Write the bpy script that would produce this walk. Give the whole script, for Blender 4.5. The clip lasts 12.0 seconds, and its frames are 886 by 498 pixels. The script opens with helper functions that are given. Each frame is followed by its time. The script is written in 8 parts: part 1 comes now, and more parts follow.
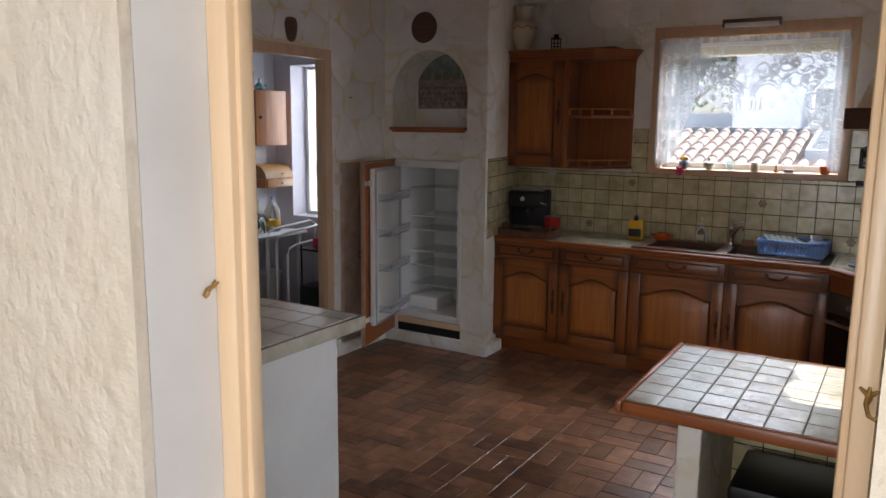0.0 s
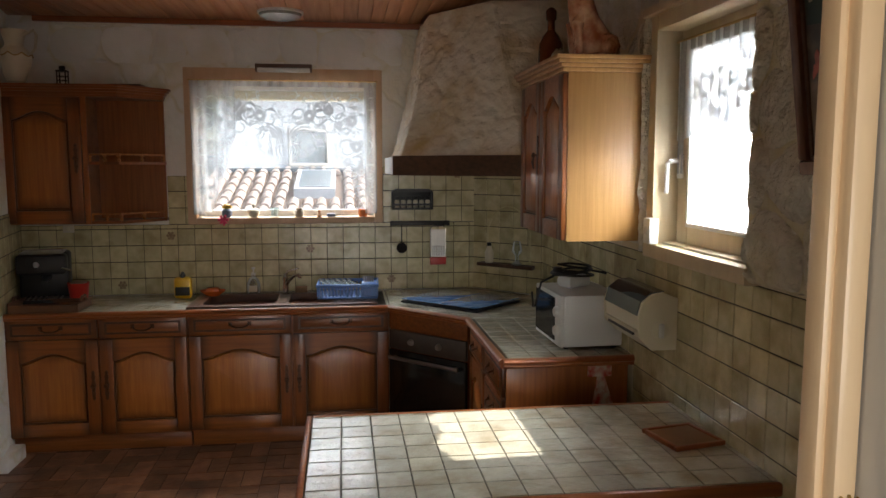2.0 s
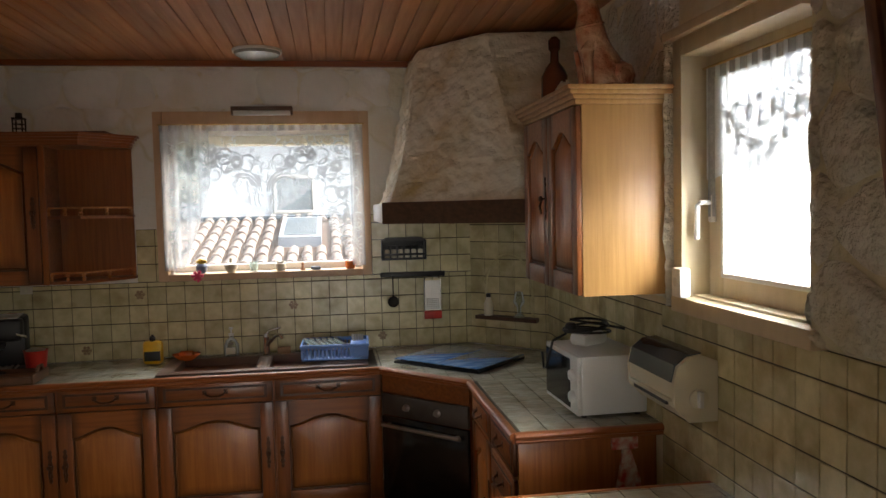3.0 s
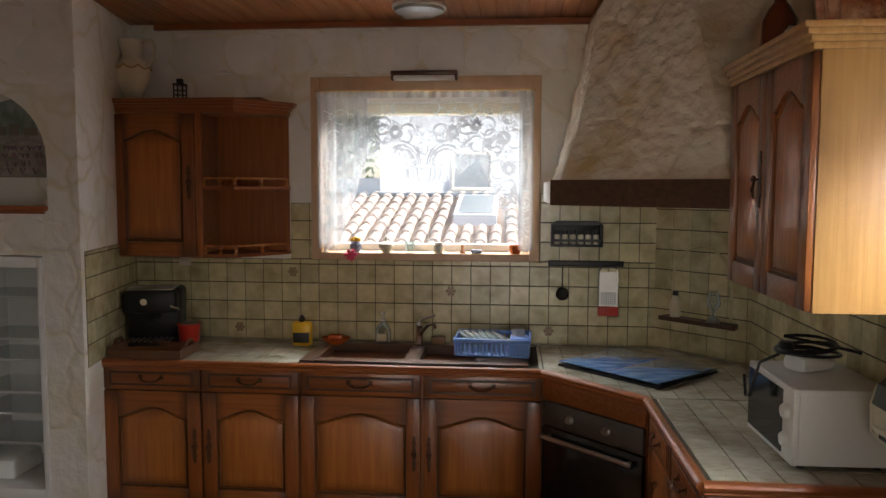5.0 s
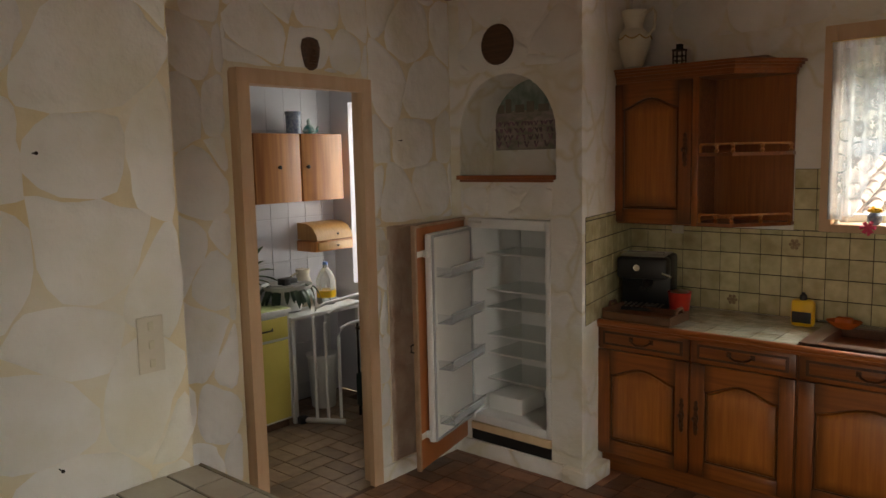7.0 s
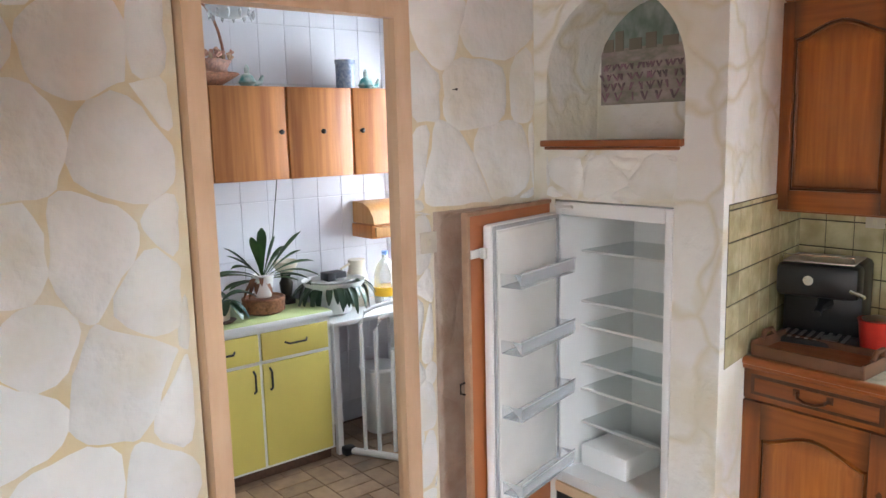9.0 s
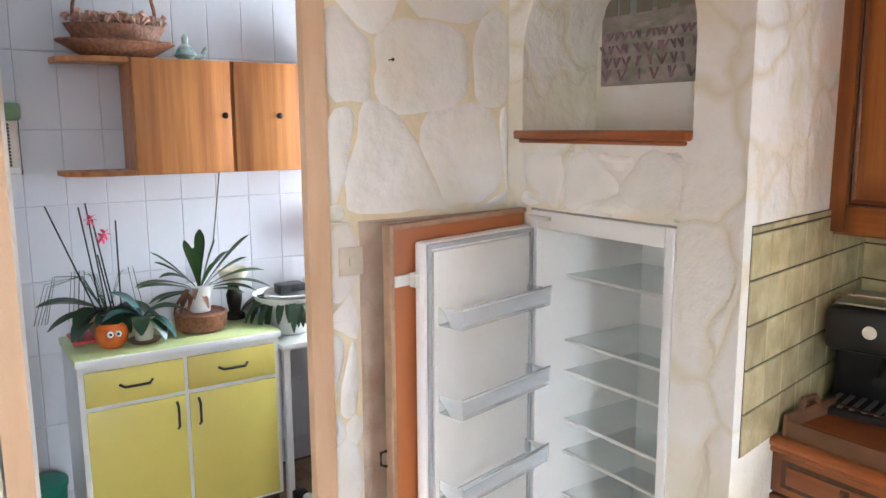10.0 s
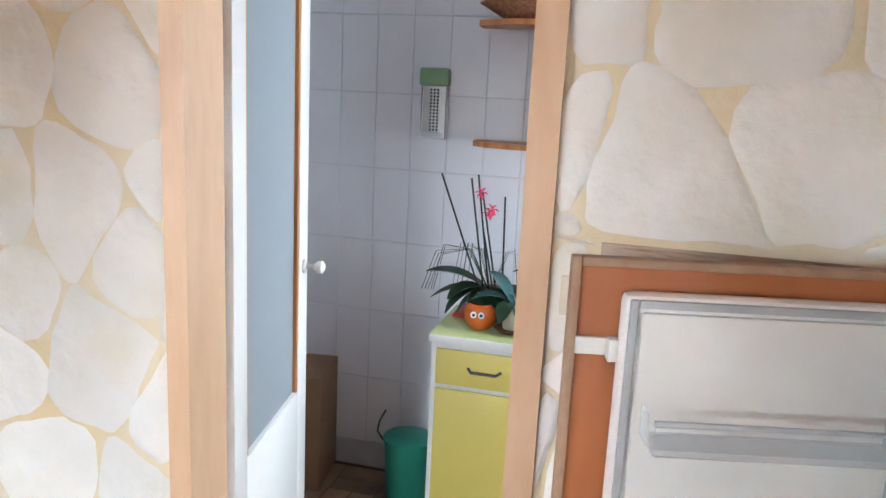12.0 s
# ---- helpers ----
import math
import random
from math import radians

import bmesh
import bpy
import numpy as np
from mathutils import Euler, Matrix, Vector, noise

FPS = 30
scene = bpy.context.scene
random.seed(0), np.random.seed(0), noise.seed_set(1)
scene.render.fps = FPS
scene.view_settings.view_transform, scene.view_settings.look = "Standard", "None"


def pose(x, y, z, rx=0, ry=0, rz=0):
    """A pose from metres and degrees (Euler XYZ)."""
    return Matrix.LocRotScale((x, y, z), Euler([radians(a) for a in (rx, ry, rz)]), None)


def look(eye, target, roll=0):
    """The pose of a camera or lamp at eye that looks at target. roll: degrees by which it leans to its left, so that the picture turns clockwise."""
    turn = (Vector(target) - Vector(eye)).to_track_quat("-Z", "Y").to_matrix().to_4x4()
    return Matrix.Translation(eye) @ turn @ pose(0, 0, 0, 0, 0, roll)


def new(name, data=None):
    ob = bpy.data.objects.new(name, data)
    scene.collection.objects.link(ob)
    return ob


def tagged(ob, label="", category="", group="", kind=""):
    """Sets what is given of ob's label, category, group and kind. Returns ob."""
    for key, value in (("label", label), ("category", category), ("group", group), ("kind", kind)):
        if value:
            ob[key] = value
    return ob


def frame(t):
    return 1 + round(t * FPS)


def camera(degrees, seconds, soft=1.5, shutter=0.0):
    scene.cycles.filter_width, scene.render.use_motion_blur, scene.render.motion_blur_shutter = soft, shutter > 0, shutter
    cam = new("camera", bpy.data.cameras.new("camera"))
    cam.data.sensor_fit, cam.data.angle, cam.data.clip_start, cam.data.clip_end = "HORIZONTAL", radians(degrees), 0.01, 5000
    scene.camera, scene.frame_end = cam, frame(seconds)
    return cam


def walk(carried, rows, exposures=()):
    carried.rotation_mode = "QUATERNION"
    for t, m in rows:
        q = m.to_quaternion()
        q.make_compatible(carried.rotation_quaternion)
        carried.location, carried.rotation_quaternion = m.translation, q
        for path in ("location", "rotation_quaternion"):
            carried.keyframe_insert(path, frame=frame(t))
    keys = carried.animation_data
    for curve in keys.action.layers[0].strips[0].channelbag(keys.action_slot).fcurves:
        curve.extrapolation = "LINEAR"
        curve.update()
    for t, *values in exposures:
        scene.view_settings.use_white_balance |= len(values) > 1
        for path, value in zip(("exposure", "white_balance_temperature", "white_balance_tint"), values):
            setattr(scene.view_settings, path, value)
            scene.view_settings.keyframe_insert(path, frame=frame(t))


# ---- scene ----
cam = camera(60.5, 12.0)
PATH = [
    (0, (2.692, -5.532, 1.66), (1.66, -3.849, 1.335), 0.6),
    (0.4, (2.603, -5.518, 1.68), (1.884, -3.679, 1.362), -0.1),
    (0.5, (2.588, -5.512, 1.671), (1.939, -3.646, 1.361), -0.2),
    (0.8, (2.501, -5.485, 1.676), (2.061, -3.558, 1.368), 0.1),
    (1, (2.446, -5.489, 1.676), (2.139, -3.536, 1.373), 0.2),
    (1.2, (2.357, -5.437, 1.675), (2.182, -3.469, 1.366), 0.5),
    (1.5, (2.215, -5.336, 1.681), (2.234, -3.36, 1.374), 0.4),
    (2, (2.076, -5.222, 1.718), (2.335, -3.251, 1.496), -0.0),
    (2.5, (2.029, -5.008, 1.738), (2.36, -3.043, 1.572), -0.7),
    (2.7, (2.072, -4.926, 1.731), (2.386, -2.956, 1.596), -1.0),
    (4.3, (2.112, -4.437, 1.773), (2.304, -2.448, 1.696), 0.1),
    (4.5, (2.117, -4.406, 1.768), (2.227, -2.412, 1.67), 0.4),
    (5, (2.197, -4.253, 1.728), (2.014, -2.268, 1.568), 0.2),
    (5.5, (2.114, -4.252, 1.783), (1.597, -2.331, 1.574), -0.2),
    (6, (2.137, -4.243, 1.795), (1.294, -2.444, 1.566), -1.2),
    (6.5, (2.149, -4.23, 1.769), (1.036, -2.585, 1.533), -1.6),
    (7, (2.145, -4.203, 1.736), (0.841, -2.705, 1.499), -1.3),
    (7.2, (2.113, -4.208, 1.73), (0.743, -2.77, 1.498), -1.6),
    (8.8, (1.611, -3.273, 1.693), (0.103, -1.99, 1.41), -1.1),
    (9, (1.518, -3.112, 1.678), (-0.026, -1.877, 1.375), -1.4),
    (9.5, (1.34, -2.758, 1.637), (-0.29, -1.643, 1.325), -1.7),
    (10, (1.204, -2.365, 1.648), (-0.438, -1.268, 1.331), -0.3),
    (10.5, (1.107, -1.964, 1.643), (-0.712, -1.207, 1.295), 0.3),
    (11, (0.963, -1.693, 1.632), (-0.975, -1.343, 1.28), 1.0),
    (11.5, (0.837, -1.493, 1.66), (-1.127, -1.636, 1.312), 1.5),
    (12, (0.761, -1.32, 1.649), (-1.14, -1.798, 1.251), 2.8),
]
EXPOSURES = [(0, 1.08, 6250, 14), (0.8, 1.03, 6450, 12), (1.5, 1.1, 6550, 11), (2.5, 1.15, 6850, 9), (5.5, 1.3, 6950, 12), (7.2, 1.22, 7900, 9), (8.8, 2.95, 6150, 9), (9.5, 3.5, 6100, 8), (10.5, 3.5, 6100, 8), (11.5, 3.68, 6150, 8), (12, 3.58, 6000, 7)]
walk(cam, [(t, look(eye, target, roll)) for t, eye, target, roll in PATH], EXPOSURES)

W = bpy.data.worlds.new("sky")
scene.world = W
W.use_nodes = True
SUN_AZ, SUN_EL = 87.5, 46.0  # degrees from +y towards +x, height
_nt = W.node_tree
_sky = _nt.nodes.new("ShaderNodeTexSky")
_sky.sky_type = "NISHITA"
_sky.sun_disc = False
_sky.sun_elevation, _sky.sun_rotation = radians(SUN_EL), radians(SUN_AZ)
_nt.links.new(_sky.outputs[0], _nt.nodes["Background"].inputs[0])
_nt.nodes["Background"].inputs[1].default_value = 0.08
_d = Vector((math.sin(radians(SUN_AZ)) * math.cos(radians(SUN_EL)), math.cos(radians(SUN_AZ)) * math.cos(radians(SUN_EL)), math.sin(radians(SUN_EL))))
sun = new("sun", bpy.data.lights.new("sun", "SUN"))
sun.data.energy, sun.data.angle, sun.data.color = 4.2, radians(0.5), (1, 0.96, 0.90)
sun.matrix_basis = look(_d * 20, (0, 0, 0))


def window_or_fill_lamp(place, target, w, h, power, color=(0.86, 0.93, 1.0)):
    """Sky light through a window that is there, or an added fill lamp in the hall."""
    o = new("window_or_fill_light", bpy.data.lights.new("window_or_fill_light", "AREA"))
    o.data.shape, o.data.size, o.data.size_y, o.data.energy, o.data.color = "RECTANGLE", w, h, power, color
    o.matrix_basis = look(place, target)
    return o


window_or_fill_lamp((1.70, 1.1, 3.02), (1.70, -2.4, 0.9), 3.0, 1.4, 165)
window_or_fill_lamp((4.25, -2.85, 2.3), (0.6, -1.2, 0.9), 1.5, 1.0, 115)
window_or_fill_lamp((-1.745, -0.13, 1.5), (-1.745, -2, 1.25), 0.5, 1.24, 6.5)
# two added fill lamps in the unseen hall, brightening kitchen walls through the doorway
window_or_fill_lamp((2.0, -8.55, 1.45), (2.0, -5, 1.2), 2.2, 1.6, 33, (1, 0.99, 0.97))
window_or_fill_lamp((4.98, -6.9, 1.3), (1.2, -4.2, 1.1), 2.4, 1.8, 42, (0.97, 0.98, 1.0))


# ---- materials ----
def mat(name, color, rough=0.6, metal=0.0, color2=None, scale=8.0, stretch=(1, 1, 1), bump=0.0, bscale=40.0, fine=0.0, vary=0.0, coat=0.0,
        spec=0.5, island=False, stains=None, stain_scale=2.0, trans=0.0, detail=4.0, patina="", cell=0.0, cell_color=(0.6, 0.45, 0.2), cell_bump=0.02):
    m = bpy.data.materials.new(name)
    m.use_nodes = True
    nt = m.node_tree
    N, L = nt.nodes, nt.links
    b = N["Principled BSDF"]
    b.inputs["Roughness"].default_value, b.inputs["Metallic"].default_value = rough, metal
    b.inputs["Coat Weight"].default_value, b.inputs["Coat Roughness"].default_value = coat, 0.15
    b.inputs["Specular IOR Level"].default_value = spec
    b.inputs["Transmission Weight"].default_value = trans
    tc = N.new("ShaderNodeTexCoord")
    geo = N.new("ShaderNodeNewGeometry")
    mp = N.new("ShaderNodeMapping")
    mp.inputs["Scale"].default_value = stretch
    L.new(geo.outputs["Position"], mp.inputs["Vector"])
    n1 = N.new("ShaderNodeTexNoise")
    n1.inputs["Scale"].default_value, n1.inputs["Detail"].default_value = scale, detail
    L.new(mp.outputs[0], n1.inputs["Vector"])
    out = None
    if color2 is None:
        color2 = tuple(c * 0.86 for c in color)
    r = N.new("ShaderNodeValToRGB")
    r.color_ramp.elements[0].position, r.color_ramp.elements[1].position = 0.35, 0.68
    r.color_ramp.elements[0].color, r.color_ramp.elements[1].color = (*color, 1), (*color2, 1)
    L.new(n1.outputs[0], r.inputs[0])
    out = r.outputs[0]
    if stains:
        n2 = N.new("ShaderNodeTexNoise")
        n2.inputs["Scale"].default_value, n2.inputs["Detail"].default_value = stain_scale, 6
        L.new(geo.outputs["Position"], n2.inputs["Vector"])
        r2 = N.new("ShaderNodeValToRGB")
        r2.color_ramp.elements[0].position, r2.color_ramp.elements[1].position = 0.5, 0.72
        L.new(n2.outputs[0], r2.inputs[0])
        mx = N.new("ShaderNodeMix")
        mx.data_type = "RGBA"
        mx.inputs["B"].default_value = (*stains, 1)
        L.new(r2.outputs[0], mx.inputs["Factor"])
        L.new(out, mx.inputs["A"])
        out = mx.outputs["Result"]
    edge = None
    if cell:
        nd = N.new("ShaderNodeTexNoise")
        nd.inputs["Scale"].default_value = 3.5
        L.new(geo.outputs["Position"], nd.inputs["Vector"])
        va = N.new("ShaderNodeVectorMath")
        va.operation, va.inputs[1].default_value = "MULTIPLY_ADD", (0.35, 0.35, 0.35)
        L.new(nd.outputs["Color"], va.inputs[0])
        L.new(geo.outputs["Position"], va.inputs[2])
        vo = N.new("ShaderNodeTexVoronoi")
        vo.feature, vo.inputs["Scale"].default_value = "DISTANCE_TO_EDGE", cell
        L.new(va.outputs[0], vo.inputs["Vector"])
        er = N.new("ShaderNodeValToRGB")
        er.color_ramp.elements[0].position, er.color_ramp.elements[1].position = 0.0, 0.065
        er.color_ramp.elements[0].color, er.color_ramp.elements[1].color = (1, 1, 1, 1), (0, 0, 0, 1)
        L.new(vo.outputs[0], er.inputs[0])
        edge = er.outputs[0]
        em = N.new("ShaderNodeMix")
        em.data_type = "RGBA"
        em.inputs["B"].default_value = (*cell_color, 1)
        L.new(edge, em.inputs["Factor"])
        L.new(out, em.inputs["A"])
        out = em.outputs["Result"]
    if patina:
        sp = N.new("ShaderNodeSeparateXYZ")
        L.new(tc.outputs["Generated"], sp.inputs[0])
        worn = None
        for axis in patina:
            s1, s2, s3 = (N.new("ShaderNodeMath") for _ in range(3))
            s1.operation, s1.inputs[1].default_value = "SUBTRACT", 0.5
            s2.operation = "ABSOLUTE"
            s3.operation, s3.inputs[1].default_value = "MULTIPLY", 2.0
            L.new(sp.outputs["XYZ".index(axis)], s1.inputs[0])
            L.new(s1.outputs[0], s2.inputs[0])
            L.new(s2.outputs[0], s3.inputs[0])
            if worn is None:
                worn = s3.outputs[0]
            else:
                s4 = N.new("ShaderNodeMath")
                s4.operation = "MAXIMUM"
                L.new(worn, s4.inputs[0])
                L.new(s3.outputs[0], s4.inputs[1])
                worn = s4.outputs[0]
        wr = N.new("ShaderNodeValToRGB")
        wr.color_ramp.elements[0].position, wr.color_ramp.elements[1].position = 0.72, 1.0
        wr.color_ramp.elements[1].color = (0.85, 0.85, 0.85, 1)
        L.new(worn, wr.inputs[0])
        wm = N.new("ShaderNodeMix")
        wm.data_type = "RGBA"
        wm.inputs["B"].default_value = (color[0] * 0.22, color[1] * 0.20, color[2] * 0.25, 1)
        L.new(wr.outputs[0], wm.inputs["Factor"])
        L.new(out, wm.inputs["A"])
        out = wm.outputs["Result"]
    if vary:
        oi = N.new("ShaderNodeObjectInfo")
        hv = N.new("ShaderNodeHueSaturation")
        mr = N.new("ShaderNodeMapRange")
        mr.inputs["To Min"].default_value, mr.inputs["To Max"].default_value = 1 - vary, 1 + vary
        L.new(geo.outputs["Random Per Island"] if island else oi.outputs["Random"], mr.inputs[0])
        L.new(mr.outputs[0], hv.inputs["Value"])
        L.new(out, hv.inputs["Color"])
        out = hv.outputs[0]
    L.new(out, b.inputs["Base Color"])
    if bump:
        n3 = N.new("ShaderNodeTexNoise")
        n3.inputs["Scale"].default_value, n3.inputs["Detail"].default_value = bscale, 5
        L.new(mp.outputs[0], n3.inputs["Vector"])
        bp = N.new("ShaderNodeBump")
        bp.inputs["Strength"].default_value, bp.inputs["Distance"].default_value = 1.0, bump
        L.new(n3.outputs[0], bp.inputs["Height"])
        L.new(bp.outputs[0], b.inputs["Normal"])
        if edge is not None:
            b2 = N.new("ShaderNodeBump")
            b2.invert = True
            b2.inputs["Strength"].default_value, b2.inputs["Distance"].default_value = 1.0, cell_bump
            L.new(edge, b2.inputs["Height"])
            L.new(bp.outputs[0], b2.inputs["Normal"])
            L.new(b2.outputs[0], b.inputs["Normal"])
    if fine:
        mr = N.new("ShaderNodeMapRange")
        mr.inputs["To Min"].default_value, mr.inputs["To Max"].default_value = max(rough - fine, 0.02), rough + fine
        L.new(n1.outputs[0], mr.inputs[0])
        L.new(mr.outputs[0], b.inputs["Roughness"])
    return m


def glow(name, color, strength):
    m = bpy.data.materials.new(name)
    m.use_nodes = True
    b = m.node_tree.nodes["Principled BSDF"]
    b.inputs["Base Color"].default_value = (*color, 1)
    b.inputs["Emission Color"].default_value, b.inputs["Emission Strength"].default_value = (*color, 1), strength
    return m


def clear(name, color=(1, 1, 1), alpha=0.12, rough=0.05, gloss=1.0):
    """A thin sheet of glass or clear plastic: mostly see-through, with a gloss."""
    m = bpy.data.materials.new(name)
    m.use_nodes = True
    N, L = m.node_tree.nodes, m.node_tree.links
    out = N["Material Output"]
    t, g, mx, fr = N.new("ShaderNodeBsdfTransparent"), N["Principled BSDF"], N.new("ShaderNodeMixShader"), N.new("ShaderNodeFresnel")
    t.inputs[0].default_value = (*color, 1)
    g.inputs["Base Color"].default_value, g.inputs["Roughness"].default_value = (*color, 1), rough
    ma = N.new("ShaderNodeMath")
    ma.operation, ma.inputs[1].default_value, ma.use_clamp = "ADD", alpha, True
    mg = N.new("ShaderNodeMath")
    mg.operation, mg.inputs[1].default_value = "MULTIPLY", gloss
    L.new(fr.outputs[0], mg.inputs[0])
    L.new(mg.outputs[0], ma.inputs[0])
    L.new(ma.outputs[0], mx.inputs[0])
    L.new(t.outputs[0], mx.inputs[1])
    L.new(g.outputs[0], mx.inputs[2])
    L.new(mx.outputs[0], out.inputs[0])
    return m


def wood(name, a, b, rough=0.4, along="z", scale=1.0, vary=0.06, coat=0.12, island=False, patina=""):
    s = {"x": (3, 60, 60), "y": (60, 3, 60), "z": (60, 60, 3)}[along]
    return mat(name, a, rough, color2=b, scale=1.0 * scale, stretch=s, bump=0.0006, bscale=2.0, vary=vary, coat=coat, fine=0.1, island=island, patina=patina)


PLASTER = mat("limewash_plaster", (0.83, 0.815, 0.775), 0.85, color2=(0.78, 0.755, 0.69), scale=3, bump=0.020, bscale=12, stains=(0.72, 0.66, 0.50), stain_scale=2.2, cell=2.6, cell_color=(0.72, 0.67, 0.53), cell_bump=0.004)
STONE = mat("cast_stone_face", (0.83, 0.815, 0.78), 0.75, color2=(0.76, 0.745, 0.70), scale=5, bump=0.012, bscale=12, vary=0.05, stains=(0.72, 0.68, 0.56), stain_scale=3)
BROWNSTONE = mat("brown_wall_strip", (0.42, 0.30, 0.22), 0.85, color2=(0.52, 0.42, 0.33), scale=9, bump=0.016, bscale=12, vary=0.05)
JOINT = mat("sandy_mortar", (0.72, 0.60, 0.36), 0.9, color2=(0.77, 0.72, 0.60), scale=3.5, bump=0.004, bscale=30)
ROUGHWALL = mat("rough_render", (0.72, 0.66, 0.54), 0.9, color2=(0.66, 0.59, 0.46), scale=5, bump=0.024, bscale=15, stains=(0.70, 0.66, 0.58), stain_scale=1.5)
SMOOTHWALL = mat("smooth_plaster", (0.66, 0.65, 0.62), 0.7, scale=2, bump=0.0008, bscale=30)
CREAM = mat("cream_paint", (0.80, 0.60, 0.38), 0.35, color2=(0.76, 0.55, 0.33), scale=4, stretch=(8, 8, 0.6), bump=0.0008, bscale=10, coat=0.2)
FRAMEWOOD = mat("aged_peach_paint", (0.64, 0.43, 0.27), 0.45, color2=(0.58, 0.37, 0.22), scale=5, stretch=(4, 4, 0.7), bump=0.001, bscale=14)
SIDEFRAME = mat("worn_cream_paint", (0.64, 0.52, 0.34), 0.45, color2=(0.58, 0.46, 0.29), scale=5, stretch=(4, 4, 0.7), bump=0.001, bscale=14)
CAB = wood("honey_oak", (0.34, 0.105, 0.021), (0.24, 0.066, 0.012), 0.36)
CABX = wood("honey_oak_rail", (0.27, 0.080, 0.017), (0.18, 0.050, 0.011), 0.36, along="x")
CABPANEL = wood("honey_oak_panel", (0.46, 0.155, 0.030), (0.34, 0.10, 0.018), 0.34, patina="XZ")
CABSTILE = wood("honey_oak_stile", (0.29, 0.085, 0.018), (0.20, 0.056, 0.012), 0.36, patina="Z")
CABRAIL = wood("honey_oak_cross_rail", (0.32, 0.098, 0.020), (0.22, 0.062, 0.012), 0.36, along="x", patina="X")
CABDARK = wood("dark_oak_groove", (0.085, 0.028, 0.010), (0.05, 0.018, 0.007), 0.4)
CABSIDE = wood("light_oak_side", (0.46, 0.25, 0.085), (0.38, 0.19, 0.06), 0.4)
PINE = wood("orange_pine", (0.54, 0.22, 0.06), (0.34, 0.11, 0.026), 0.42, scale=0.45, vary=0.1)
CEILWOOD = wood("lacquered_ceiling_pine", (0.50, 0.19, 0.055), (0.38, 0.13, 0.035), 0.35, along="y", scale=0.6, vary=0.22, island=True)
EDGEWOOD = wood("red_wood_edge", (0.34, 0.105, 0.030), (0.25, 0.07, 0.02), 0.35, along="x")
TILE = mat("green_beige_tile", (0.67, 0.60, 0.36), 0.24, color2=(0.53, 0.47, 0.26), scale=16, bump=0.004, bscale=22, vary=0.15, stains=(0.42, 0.34, 0.18), stain_scale=7, coat=0.3)
GROUT = mat("dark_grout", (0.075, 0.062, 0.04), 0.9, bump=0.001)
TOPTILE = mat("worktop_tile", (0.56, 0.53, 0.43), 0.18, color2=(0.46, 0.43, 0.33), scale=11, bump=0.009, bscale=20, vary=0.08, stains=(0.36, 0.30, 0.20), stain_scale=7, coat=0.4)
FLOORTILE = mat("terracotta_paver", (0.33, 0.165, 0.088), 0.3, color2=(0.21, 0.092, 0.048), scale=12, bump=0.002, bscale=40, vary=0.4, stains=(0.11, 0.055, 0.035), stain_scale=3)
FLOORTILE2 = mat("pale_paver", (0.33, 0.22, 0.13), 0.45, color2=(0.24, 0.15, 0.09), scale=12, bump=0.0015, bscale=40, vary=0.25, stains=(0.17, 0.11, 0.07), stain_scale=3)
FGROUT = mat("floor_grout", (0.13, 0.075, 0.048), 0.9)
WHITE = mat("white_enamel", (0.80, 0.80, 0.78), 0.3, color2=(0.77, 0.77, 0.75), scale=3, coat=0.2)
WHITEPLASTIC = mat("white_plastic", (0.74, 0.73, 0.69), 0.35, scale=3)
CREAMPLASTIC = mat("aged_cream_plastic", (0.68, 0.64, 0.50), 0.38, color2=(0.62, 0.57, 0.42), scale=3)
BLACK = mat("black_plastic", (0.009, 0.009, 0.010), 0.42, scale=5)
BLACKGLASS = mat("black_oven_glass", (0.012, 0.010, 0.009), 0.12, scale=4)
IRON = mat("black_iron", (0.03, 0.025, 0.02), 0.45, metal=0.8, bump=0.0008, bscale=80)
BRONZE = mat("dark_bronze", (0.13, 0.055, 0.028), 0.38, color2=(0.07, 0.03, 0.016), scale=60, metal=0.6, bump=0.001, bscale=90)
STEEL = mat("brushed_steel", (0.55, 0.53, 0.50), 0.3, metal=1.0, scale=20)
CHROME = mat("chrome", (0.75, 0.75, 0.75), 0.12, metal=1.0)
BRASS = mat("aged_brass", (0.50, 0.33, 0.12), 0.4, metal=0.9, bump=0.001, bscale=60)
BROWNSINK = mat("brown_composite", (0.13, 0.065, 0.038), 0.35, color2=(0.10, 0.05, 0.03), scale=60)
YELLOW = mat("yellow_laminate", (0.66, 0.55, 0.13), 0.4, color2=(0.62, 0.51, 0.12), scale=4)
LIME = mat("pale_green_laminate", (0.52, 0.60, 0.26), 0.3, color2=(0.47, 0.55, 0.23), scale=5)
WALLTILE = mat("white_glazed_tile", (0.70, 0.70, 0.73), 0.28, color2=(0.67, 0.67, 0.71), scale=2, bump=0.0006, bscale=9, vary=0.02)
WGROUT = mat("pale_grout", (0.61, 0.61, 0.64), 0.8)
LILACWALL = mat("lilac_gloss_paint", (0.62, 0.60, 0.64), 0.4, scale=1.5, bump=0.001, bscale=20)
GREYGLASS = mat("grey_opal_glass", (0.34, 0.33, 0.30), 0.25, scale=5)
GLASS = clear("pane_glass", alpha=0.02)
CLEARP = clear("clear_plastic", (0.93, 0.94, 0.94), alpha=0.22, rough=0.15)
SHELFPLATE = clear("fridge_shelf_glass", (0.96, 0.985, 0.98), alpha=0.06, rough=0.3, gloss=0.15)
RACKP = clear("clear_rack_plastic", (0.92, 0.93, 0.94), alpha=0.0, rough=0.12, gloss=0.35)
